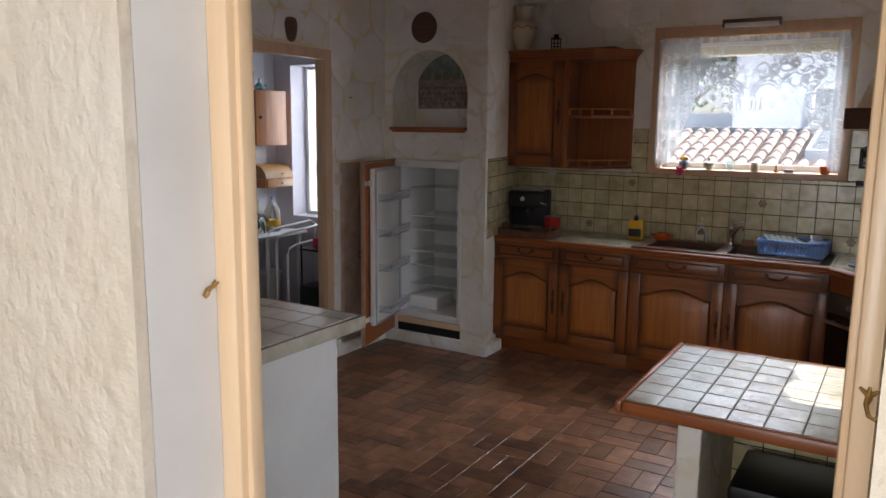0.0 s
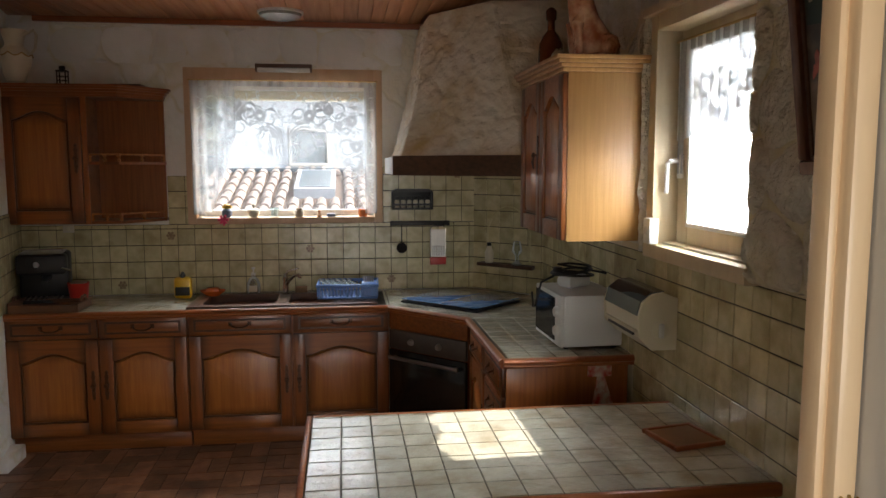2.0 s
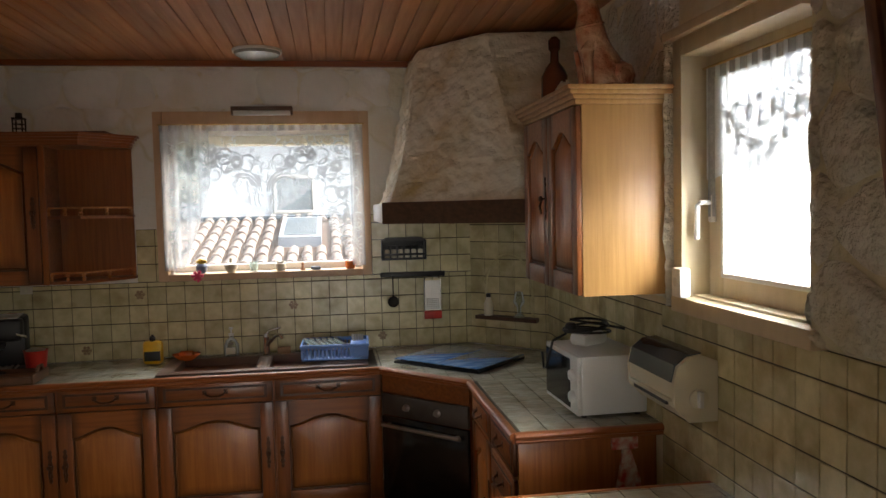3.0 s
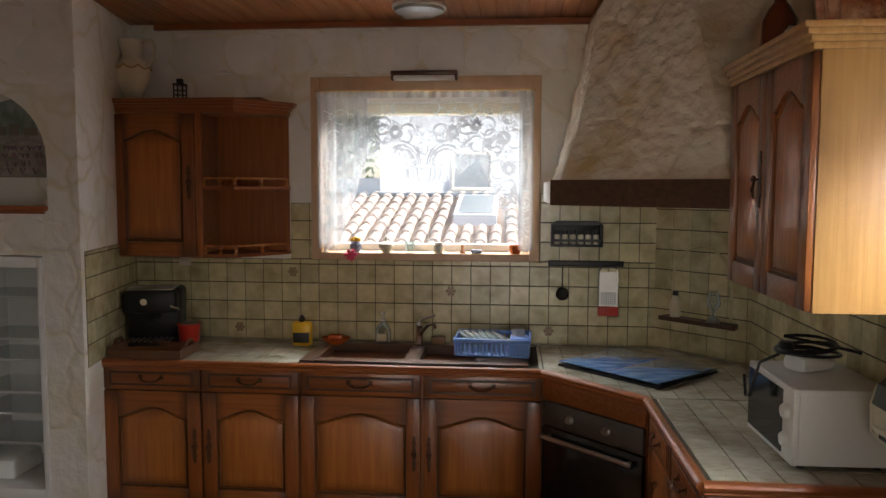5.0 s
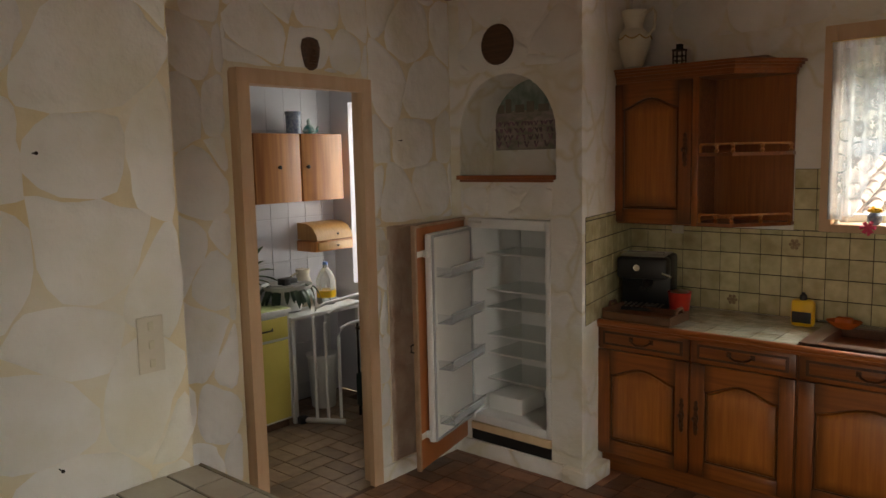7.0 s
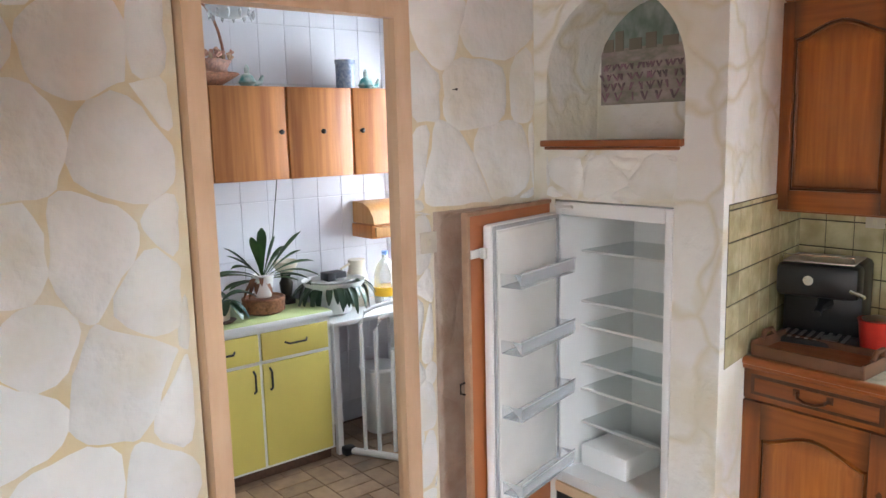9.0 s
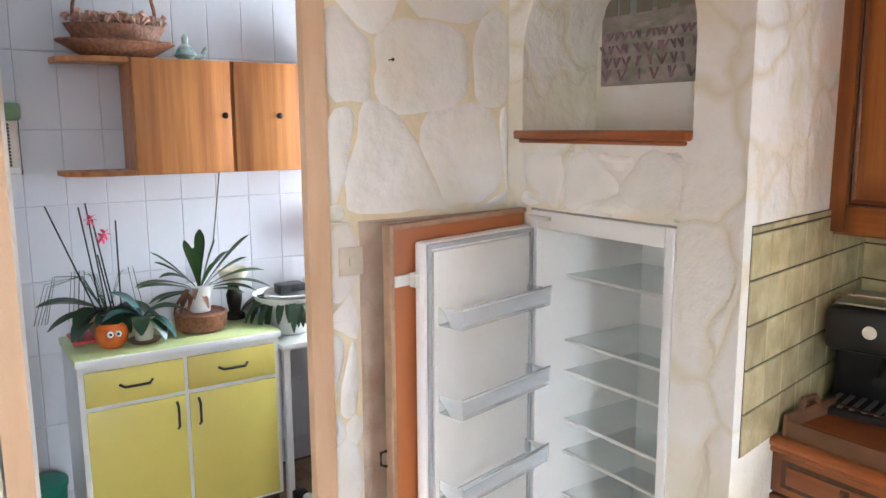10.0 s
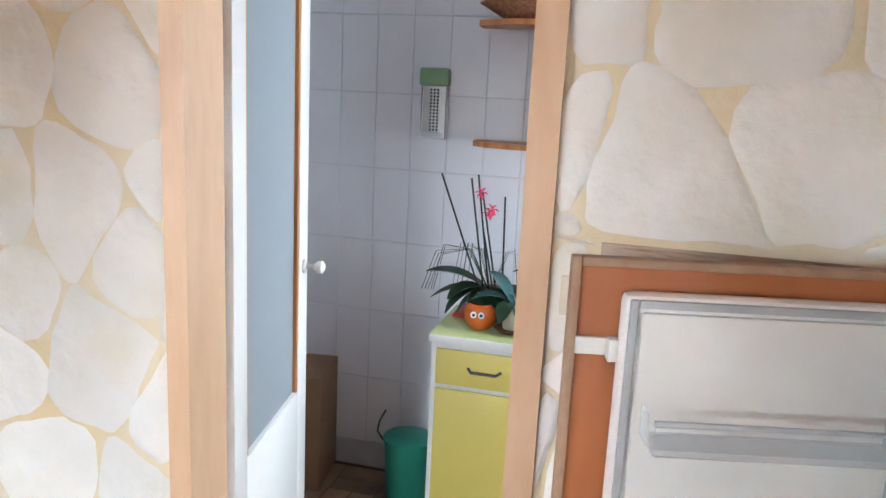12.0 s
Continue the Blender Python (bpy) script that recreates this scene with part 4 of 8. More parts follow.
def wall_unit_right():
    c = thing("wall_cabinet", "two-door oak wall cabinet with a pale side panel and stepped cornice", "kitchen cabinet", pose(3.0, -1.40, 0, 0, 0, -90))
    z0, z1, w, d = 1.395, 2.095, 0.75, 0.375
    part("body", boxes((0.0, w - 0.018, 0.0, d, z0, z1)), CABX, c)
    part("side_panel", boxes((w - 0.017, w, -0.001, d, z0, z1), bev=0.002), CABSIDE, c, "pale oak side panel")
    panel_door(c, 0.004, z0 + 0.004, w / 2 - 0.006, z1 - z0 - 0.008, "right")
    panel_door(c, w / 2 + 0.002, z0 + 0.004, w / 2 - 0.006, z1 - z0 - 0.008, "left", pull=False)
    bm = bmesh.new()
    for o, a, b in ((0.004, 0.0, 0.018), (0.014, 0.018, 0.034), (0.028, 0.034, 0.050), (0.040, 0.050, 0.066)):
        box(bm, 0.0, w + o, -0.022 - o, d, z1 + a, z1 + b, 0.002)
    part("cornice", bm, CABSIDE, c)


wall_unit_right()

# ---- worktop, sink, hob ----
BX0, BX1, BX2, BX3 = 1.20, 1.66, 1.72, 2.02   # the two bowls
top = thing("worktop", "tiled worktop with a rounded red wood edge that turns the corner", "worktop", pose(0, 0, 0))
SZ0, SZ1 = TOPZ - 0.038, TOPZ - 0.006
bm = boxes((BX3, 2.35, -0.60, -0.002, SZ0, SZ1), (BX0, BX3, -0.60, -0.50, SZ0, SZ1), (BX0, BX3, -0.13, -0.002, SZ0, SZ1), (BX1, BX2, -0.50, -0.13, SZ0, SZ1))
prism(bm, [(0.118, -0.60), (BX0, -0.60), (BX0, -0.002), (0.006, -0.002)], SZ0, SZ1, "z")
prism(bm, [(2.35, -0.002), (2.35, -0.60), (2.765, -1.06), (3.378, -1.06), (3.378, -0.42), (2.97, -0.002)], SZ0, SZ1, "z")
box(bm, 2.785, 3.378, -1.97, -1.06, SZ0, SZ1)
part("slab", bm, GROUT, top)
bm = bmesh.new()
edge = [(0.116, -0.612), (2.345, -0.612), (2.768, -1.055), (2.772, -1.982), (3.375, -1.985)]
for a, b in zip(edge, edge[1:]):
    a, b = Vector((*a, 0)), Vector((*b, 0))
    d = (b - a).normalized()
    n = Vector((d.y, -d.x, 0))
    prof = [(0.012, TOPZ + 0.001), (-0.006, TOPZ + 0.002), (-0.017, TOPZ - 0.004), (-0.021, TOPZ - 0.012), (-0.018, TOPZ - 0.022), (-0.010, TOPZ - 0.026), (-0.014, TOPZ - 0.034), (-0.008, TOPZ - 0.042), (0.012, TOPZ - 0.042)]
    ra, rb2 = [], []
    for o, z in prof:
        ra.append(bm.verts.new(a - n * o - d * 0.0 + Vector((0, 0, z))))
        rb2.append(bm.verts.new(b - n * o + d * 0.004 + Vector((0, 0, z))))
    for i in range(len(prof)):
        j = (i + 1) % len(prof)
        bm.faces.new((ra[i], ra[j], rb2[j], rb2[i]))
    bm.faces.new(ra)
    bm.faces.new(rb2[::-1])
part("edge", bm, EDGEWOOD, top, "rounded red wood edge")


def sink():
    s = thing("sink", "brown composite double sink with a drainer, set into the tiles", "sink", pose(0, 0, 0))
    z = TOPZ + 0.008
    bm = boxes((1.13, BX0, -0.565, -0.09, TOPZ, z), (BX3, 2.28, -0.565, -0.09, TOPZ, z), (BX0, BX3, -0.565, -0.50, TOPZ, z), (BX0, BX3, -0.13, -0.09, TOPZ, z), (BX1, BX2, -0.50, -0.13, TOPZ, z), bev=0.003)
    part("rim", bm, BROWNSINK, s)
    for a, b in ((BX0, BX1), (BX2, BX3)):
        bm = boxes((a + 0.001, a + 0.01, -0.499, -0.131, 0.70, z - 0.001), (b - 0.01, b - 0.001, -0.499, -0.131, 0.70, z - 0.001), (a + 0.01, b - 0.01, -0.499, -0.49, 0.70, z - 0.001), (a + 0.01, b - 0.01, -0.14, -0.131, 0.70, z - 0.001), (a + 0.001, b - 0.001, -0.499, -0.131, 0.69, 0.70))
        part("bowl", bm, BROWNSINK, s)
    bm = bmesh.new()
    for k in range(9):
        box(bm, 2.05, 2.26, -0.50 + k * 0.045, -0.485 + k * 0.045, z, z + 0.003)
    part("drainer", bm, BROWNSINK, s)
    t = thing("tap", "chrome mixer tap with a long lever, behind the sink", "tap", pose(1.69, -0.155, z + 0.0))
    bm = lathe(bmesh.new(), [(0.026, 0), (0.026, 0.01), (0.02, 0.015), (0.019, 0.11), (0.022, 0.115), (0.018, 0.135)], 20)
    part("body", bm, CHROME, t)
    part("spout", tube(bmesh.new(), [(0, 0, 0.06), (0.03, -0.05, 0.10), (0.07, -0.13, 0.145), (0.10, -0.18, 0.15), (0.105, -0.185, 0.13)], [0.012, 0.012, 0.011, 0.011, 0.012], 12), CHROME, t)
    part("lever", tube(bmesh.new(), [(0, 0, 0.13), (0.02, -0.01, 0.155), (0.09, -0.04, 0.175)], [0.009, 0.007, 0.005]), CHROME, t)


sink()


def hob():
    h = thing("hob", "corner hob under two glass covers with a blue wavy pattern", "hob", pose(2.80, -0.56, TOPZ + 0.001, 0, 0, -45))
    part("plate", boxes((-0.29, 0.29, -0.24, 0.24, 0.0, 0.010), bev=0.003), BLACK, h)
    for x in (-0.145, 0.145):
        part("cover", boxes((x - 0.142, x + 0.142, -0.235, 0.235, 0.022, 0.027), bev=0.001), HOBBLUE, h, "blue patterned glass cover")
        for sx in (-0.12, 0.12):
            for sy in (-0.2, 0.2):
                part("foot", lathe(bmesh.new(), [(0.008, 0.010), (0.008, 0.022)], 8, Matrix.Translation((x + sx, sy, 0))), BLACK, h)


HOBBLUE = mat("blue_wave_glass", (0.05, 0.16, 0.38), 0.12, color2=(0.22, 0.36, 0.60), scale=9, stretch=(1, 3, 1), coat=0.5)
hob()

# ---- the hood over the hob ----
def hood():
    h = thing("cooker_hood", "stone-faced plaster hood on a dark wooden beam in the corner", "cooker hood", pose(0, 0, 0))
    zb = 1.72
    lo = [(2.36, -0.02), (2.36, -0.60), (2.53, -0.88), (3.03, -1.36), (3.36, -1.36)]
    # a truncated pyramid that stands over the corner
    a = [(2.40, -0.005), (2.40, -0.86), (3.05, -1.385), (RX - 0.002, -1.385), (RX - 0.002, -0.005)]
    b = [(2.60, -0.005), (2.62, -0.46), (2.92, -0.90), (RX - 0.002, -0.98), (RX - 0.002, -0.005)]
    bm = bmesh.new()
    n = 64
    rings = []
    for k in range(n + 1):
        f = k / n
        g = f ** 0.75
        corner = [Vector((p[0] + (q[0] - p[0]) * g, p[1] + (q[1] - p[1]) * g, zb + 0.04 + (H - zb - 0.06) * f)) for p, q in zip(a, b)]
        ring = []
        for i, steps in enumerate((40, 64, 20, 1, 1)):
            p, q = corner[i], corner[(i + 1) % 5]
            out = Vector((p.y - q.y, q.x - p.x, 0)).normalized() * -1
            for s in range(steps):
                v = p.lerp(q, s / steps)
                if steps > 1 and 0 < f < 1:
                    u = Vector((v.x * 1.0 + 0.1 * noise.noise(v * 6), v.y, v.z * 1.25 + 0.1 * noise.noise(v * 5 + Vector((9, 0, 0)))))
                    d1, d2 = noise.voronoi(u * 4.2)[0][:2]
                    v = v + out * (0.016 * min(1, (d2 - d1) * 5) - 0.010 + 0.012 * noise.noise(v * 9) + 0.010 * noise.noise(Vector((v.x * 20, v.y * 20, v.z * 38))) + 0.004 * noise.noise(v * 60)) * min(1, s + 0.4)
                ring.append(bm.verts.new(v))
        rings.append(ring)
    for r0, r1 in zip(rings, rings[1:]):
        m = len(r0)
        for i in range(m):
            bm.faces.new((r0[i], r0[(i + 1) % m], r1[(i + 1) % m], r1[i]))
    bm.faces.new(rings[0][::-1])
    bm.faces.new(rings[-1])
    part("canopy", bm, HOODM, h, "stone-textured ochre plaster canopy")
    bm = bmesh.new()
    for p, q in (((2.375, -0.88), (3.06, -1.41)),):
        d = (Vector(q) - Vector(p)).normalized()
        nn = Vector((d.y, -d.x)) * 0.03
        prism(bm, [tuple(Vector(p) + nn), tuple(Vector(q) + nn), tuple(Vector(q) - nn), tuple(Vector(p) - nn)], 1.655, 1.765, "z")
    part("beam", bm, EDGEDARK, h, "dark wooden beam")
    part("side_beam", boxes((2.362, 2.405, -0.875, -0.005, 1.655, 1.76), bev=0.004), SMOOTHWALL, h)


HOODM = mat("ochre_stone_plaster", (0.80, 0.74, 0.62), 0.85, color2=(0.74, 0.63, 0.46), scale=4, bump=0.012, bscale=34, stains=(0.58, 0.41, 0.18), stain_scale=3.6)
EDGEDARK = wood("dark_beam", (0.10, 0.045, 0.022), (0.06, 0.028, 0.014), 0.5, along="x")
hood()

# ---- island bar, peninsula ----
IZ = 0.765
def island():
    t = thing("bar_table", "tiled bar table with a red wood edge, fixed to the wall", "table", pose(0, 0, 0))
    x0, x1, y0, y1 = 1.925, RX - 0.002, -3.185, -2.365
    part("slab", boxes((x0 + 0.02, x1, y0 + 0.02, y1 - 0.02, IZ - 0.045, IZ - 0.006)), GROUT, t)
    bm = boxes((x0, x0 + 0.024, y0, y1, IZ - 0.045, IZ), (x0 + 0.024, x1, y0, y0 + 0.024, IZ - 0.045, IZ), (x0 + 0.024, x1, y1 - 0.024, y1, IZ - 0.045, IZ), bev=0.01)
    part("edge", bm, EDGEWOOD, t, "red wood edge")
    part("support", boxes((2.12, 2.20, -3.13, -2.50, 0.0, IZ - 0.045), bev=0.012), PLASTER, t, "white plastered support wall")
    k = part("back_panel", boxes((2.20, x1, -2.56, -2.50, 0.0, IZ - 0.045)), GROUT, t)
    return t, k


isl, islback = island()
bench = thing("bench", "dark padded bench pushed under the bar table", "bench", pose(0, 0, 0))
part("seat", boxes((2.26, 3.30, -2.98, -2.62, 0.40, 0.47), bev=0.02), BLACK, bench)
for x in (2.32, 3.24):
    for y in (-2.94, -2.66):
        part("leg", boxes((x - 0.02, x + 0.02, y - 0.02, y + 0.02, 0, 0.40)), EDGEDARK, bench)
tr = thing("trivet", "wooden trivet with a printed tile, on the bar table", "trivet", pose(3.24, -2.79, IZ + 0.0005, 0, 0, 12))
part("frame", boxes((-0.10, 0.10, -0.10, -0.085, 0, 0.016), (-0.10, 0.10, 0.085, 0.10, 0, 0.016), (-0.10, -0.085, -0.085, 0.085, 0, 0.016), (0.085, 0.10, -0.085, 0.085, 0, 0.016), bev=0.003), EDGEWOOD, tr)
part("tile", boxes((-0.085, 0.085, -0.085, 0.085, 0, 0.011)), CARD, tr)


def peninsula():
    t = thing("counter", "white plastered breakfast counter with a pale tiled top", "counter", pose(0, 0, 0))
    part("slab", boxes((0.195, 0.795, DY + 0.002, -3.07, 0.81, 0.862)), SMOOTHWALL, t)
    part("base", boxes((0.195, 0.725, DY + 0.002, -3.16, 0.0, 0.81)), SMOOTHWALL, t)
    part("edge", boxes((0.789, 0.803, DY + 0.004, -3.075, 0.812, 0.866), (0.195, 0.803, -3.075, -3.062, 0.812, 0.866), bev=0.003), TOPTILE, t)
    part("joint", boxes((0.20, 0.786, DY + 0.004, -3.078, 0.862, 0.863)), GROUT, t)
    return t


pen = peninsula()

# ---- fridge ----
def fridge():
    f = thing("fridge", "empty built-in white fridge standing open, wood-fronted door", "fridge", pose(0, 0, 0))
    x0, x1, z0, z1, y0, y1 = FX0 + 0.003, FX1 - 0.003, 0.20, 1.395, FY - 0.004, FY + 0.50
    for nm, row in (("side_wall", (x0, x0 + 0.03, y0, y1, z0, z1)), ("side_wall", (x1 - 0.03, x1, y0, y1, z0, z1)), ("top", (x0 + 0.03, x1 - 0.03, y0, y1, z1 - 0.055, z1)),
                    ("bottom", (x0 + 0.03, x1 - 0.03, y0, y1, z0, z0 + 0.05)), ("back", (x0 + 0.03, x1 - 0.03, y1 - 0.03, y1, z0 + 0.05, z1 - 0.055))):
        part(nm, boxes(row, bev=0.004), WHITE, f)
    for z in (0.435, 0.585, 0.695, 0.86, 0.965, 1.178):
        s = part("shelf", boxes((x0 + 0.031, x1 - 0.031, y0 + 0.13, y1 - 0.031, z, z + 0.005)), SHELFPLATE, f, "clear glass shelf")
        s.visible_shadow = False
        part("shelf_edge", boxes((x0 + 0.031, x1 - 0.031, y0 + 0.122, y0 + 0.13, z - 0.003, z + 0.006), bev=0.002), WHITEPLASTIC, s)
    part("box", boxes((x0 + 0.05, x0 + 0.29, y0 + 0.10, y0 + 0.34, z0 + 0.052, z0 + 0.15), bev=0.012), WHITE, f, "white plastic drawer box")
    part("grille", boxes((x0, x1, y0 + 0.005, y0 + 0.03, 0.055, 0.15)), BLACK, f)
    part("rail", boxes((x0, x1, y0 - 0.004, y0 + 0.02, 0.152, 0.195), bev=0.003), CREAM, f)
    bm = bmesh.new()
    tube(bm, [(x0 + 0.01, y0 - 0.012, z1 - 0.02), (x0 + 0.10, y0 - 0.012, z1 - 0.02)], 0.007)
    part("hinge", bm, WHITEPLASTIC, f)
    # the door and the wooden panel fixed to it, swung out
    ang = 76.5
    w = 0.505
    d = part("door", boxes((0.012, w - 0.012, -0.014, 0.024, 0.235, 1.352), bev=0.012), WHITE, f, "open white door with clear racks", at=pose(FX0 + 0.004, FY - 0.012, 0, 0, 0, -ang))
    part("liner", boxes((0.04, w - 0.04, 0.024, 0.034, 0.26, 1.325), bev=0.005), WHITEPLASTIC, d)
    for q in ((0.02, 0.034, 0.24, 1.345), (w - 0.034, w - 0.02, 0.24, 1.345)):
        part("seal", boxes((q[0], q[1], 0.024, 0.034, q[2], q[3]), bev=0.003), SEAL, d)
    for q in (1.331, 0.24):
        part("seal", boxes((0.034, w - 0.034, 0.024, 0.034, q, q + 0.014), bev=0.003), SEAL, d)
    for z in (1.122, 0.875, 0.628, 0.33):
        r = part("rack", boxes((0.055, w - 0.052, 0.122, 0.126, z + 0.012, z + 0.052), (0.055, 0.057, 0.036, 0.122, z, z + 0.052), (w - 0.054, w - 0.052, 0.036, 0.122, z, z + 0.052), (0.059, w - 0.056, 0.036, 0.122, z, z + 0.004), bev=0.001), RACKP, d, "clear plastic door rack")
        r.visible_shadow = False
        part("rim", boxes((0.053, w - 0.05, 0.1205, 0.1275, z + 0.053, z + 0.061), bev=0.002), SEAL, d)
    for z in (1.235, 0.27):
        part("clip", boxes((w - 0.016, w + 0.055, -0.024, -0.0145, z, z + 0.03), (w - 0.014, w + 0.004, -0.0145, 0.008, z - 0.004, z + 0.034), bev=0.002), WHITEPLASTIC, d)
    g = part("front_panel", boxes((0.0, 0.572, -0.012, 0.006, 0.10, 1.388), bev=0.003), EDGEWOOD2, f, "orange wooden front panel", at=pose(FX0 - 0.03, FY - 0.008, 0, 0, 0, -ang))
    part("lipping", boxes((0.570, 0.586, -0.014, 0.014, 0.10, 1.40), bev=0.003), CARDW, g)
    part("lipping", boxes((0.0, 0.570, -0.014, 0.014, 1.385, 1.40), bev=0.003), CARDW, g)
    part("handle", tube(bmesh.new(), [(0.586, -0.010, 0.74), (0.60, -0.02, 0.745), (0.60, -0.02, 0.78), (0.586, -0.010, 0.785)], 0.004), IRON, g)


SEAL = mat("grey_seal", (0.42, 0.43, 0.44), 0.4)
EDGEWOOD2 = mat("orange_board", (0.40, 0.13, 0.04), 0.45, color2=(0.34, 0.105, 0.03), scale=5, stretch=(1, 1, 0.2))
CARDW = mat("raw_lipping", (0.38, 0.24, 0.15), 0.6, color2=(0.30, 0.18, 0.11), scale=20)
fridge()

# ---- the arched niche's ledge and painting ----
solo("ledge", boxes((-0.655, -0.002, FY - 0.026, FY + 0.04, NZ - 0.034, NZ - 0.008), (-0.64, -0.012, FY - 0.016, FY, NZ - 0.046, NZ - 0.034), bev=0.006), EDGEWOOD, "red wood ledge along the foot of the arched niche", "shelf")
# ---- smaller things in the kitchen ----
TZ = TOPZ + 0.001


def turned(name, prof, material, label, category, at, n=20, group="", caps=()):
    """A turned thing; caps: further turned parts (name, profile, material)."""
    if not caps:
        return solo(name, lathe(bmesh.new(), prof, n), material, label, category, at, group)
    t = thing(name, label, category, at, group)
    part("body", lathe(bmesh.new(), prof, n), material, t)
    for nm, pr, mt in caps:
        part(nm, lathe(bmesh.new(), pr, n), mt, t)
    return t


def coffee_maker():
    c = thing("coffee_maker", "black espresso machine with a steel cup tray, on the worktop", "coffee maker", pose(0.225, -0.235, TZ, 0, 0, 12))
    part("body", boxes((-0.145, 0.135, -0.02, 0.15, 0.0, 0.315), bev=0.022), BLACK, c)
    part("head", boxes((-0.145, 0.135, -0.13, -0.02, 0.19, 0.312), bev=0.02), BLACK, c)
    part("base", boxes((-0.145, 0.135, -0.16, -0.02, 0.0, 0.04), bev=0.01), BLACK, c)
    part("drip_grid", boxes(*[(-0.12 + k * 0.03, -0.108 + k * 0.03, -0.15, -0.03, 0.0405, 0.044) for k in range(8)]), STEEL, c)
    part("cup_tray", boxes((-0.125, 0.115, -0.11, 0.10, 0.316, 0.322), bev=0.002), STEEL, c, "brushed metal cup tray")
    part("tray_rail", tube(bmesh.new(), [(-0.125, -0.11, 0.33), (-0.125, -0.11, 0.345), (0.115, -0.11, 0.345), (0.115, -0.11, 0.33)], 0.003, 6), CHROME, c)
    part("badge", lathe(bmesh.new(), [(0.018, 0), (0.018, 0.004)], 16, pose(-0.03, -0.131, 0.255, 90)), CHROME, c)
    part("filter_holder", tube(bmesh.new(), [(0.02, -0.08, 0.17), (0.02, -0.16, 0.165), (0.025, -0.23, 0.155)], [0.03, 0.013, 0.016]), BLACK, c)
    part("lever", tube(bmesh.new(), [(0.11, -0.13, 0.23), (0.16, -0.15, 0.215)], 0.007), CHROME, c)


coffee_maker()
turned("pot", [(0.045, 0), (0.05, 0.005), (0.062, 0.12), (0.066, 0.125), (0.058, 0.122)], RED, "red plastic pot with coffee pods in it, beside the espresso machine", "pot", pose(0.425, -0.26, TZ),
       caps=(("pods", [(0.02, 0.09), (0.052, 0.128), (0.02, 0.138)], STEEL),))
turned("cup", [(0.02, 0), (0.03, 0.05), (0.031, 0.052), (0.024, 0.05)], STEEL, "small steel cup under the espresso spout", "cup", pose(0.30, -0.345, TZ))
tr = thing("tray", "dark wooden tray with upturned handles", "tray", pose(0.335, -0.475, TZ))
bm = boxes((-0.185, 0.185, -0.13, -0.118, 0, 0.045), (-0.185, 0.185, 0.095, 0.107, 0, 0.045), (-0.195, -0.183, -0.13, 0.107, 0, 0.06), (0.183, 0.195, -0.13, 0.107, 0, 0.05), bev=0.004)
part("rim", bm, CORK, tr)
part("bottom", boxes((-0.183, 0.183, -0.118, 0.095, 0.0, 0.02)), CABX, tr)
for s in (-1, 1):
    part("handle", tube(bmesh.new(), [(s * 0.189, -0.06, 0.05), (s * 0.192, -0.04, 0.078), (s * 0.192, 0.01, 0.078), (s * 0.189, 0.03, 0.05)], 0.009), CORK, tr)

b = thing("bottle", "yellow washing-up liquid bottle with a dark label and cap", "bottle", Matrix.Translation((1.045, -0.20, TZ)) @ Matrix.Diagonal((1.25, 1.2, 1.12, 1)))
YELLOWP = mat("yellow_plastic", (0.80, 0.46, 0.02), 0.35, scale=4)
part("body", boxes((-0.045, 0.045, -0.022, 0.022, 0, 0.125), bev=0.018), YELLOWP, b)
part("label", boxes((-0.036, 0.036, -0.0245, -0.0215, 0.02, 0.07), bev=0.001), BLACK, b)
part("cap", lathe(bmesh.new(), [(0.014, 0.12), (0.014, 0.14), (0.006, 0.15), (0.006, 0.155)], 12), BLACK, b)
o = thing("soap_dish", "orange glazed dish beside the sink", "dish", Matrix.Translation((1.22, -0.14, TOPZ + 0.001)) @ Matrix.Scale(1.25, 4))
part("bowl", lathe(bmesh.new(), [(0.03, 0), (0.06, 0.022), (0.066, 0.03), (0.058, 0.028), (0.02, 0.012)], 24, pose(0, 0, 0.002) @ Matrix.Diagonal((1, 0.75, 1, 1))), ORANGE, o)
part("sponge", boxes((-0.032, 0.032, -0.022, 0.022, 0.016, 0.045), bev=0.008), ORANGE, o)
g = thing("soap_bottle", "clear glass soap bottle with a pump", "bottle", pose(1.475, -0.075, TOPZ + 0.001))
part("body", lathe(bmesh.new(), [(0.04, 0), (0.044, 0.01), (0.044, 0.07), (0.03, 0.10), (0.013, 0.115), (0.013, 0.125)], 20), SHELFGLASS, g)
part("label", boxes((-0.026, 0.026, -0.048, -0.042, 0.02, 0.06)), CERAMIC, g)
part("pump", lathe(bmesh.new(), [(0.015, 0.125), (0.015, 0.14), (0.005, 0.142), (0.005, 0.165), (0.012, 0.167), (0.012, 0.178)], 12), WHITEPLASTIC, g)
solo("sponge", boxes((-0.04, 0.04, -0.012, 0.012, 0, 0.05), bev=0.006), CARD, "brown scouring sponge behind the tap", "sponge", pose(1.79, -0.105, TOPZ + 0.001, 0, 0, 3))


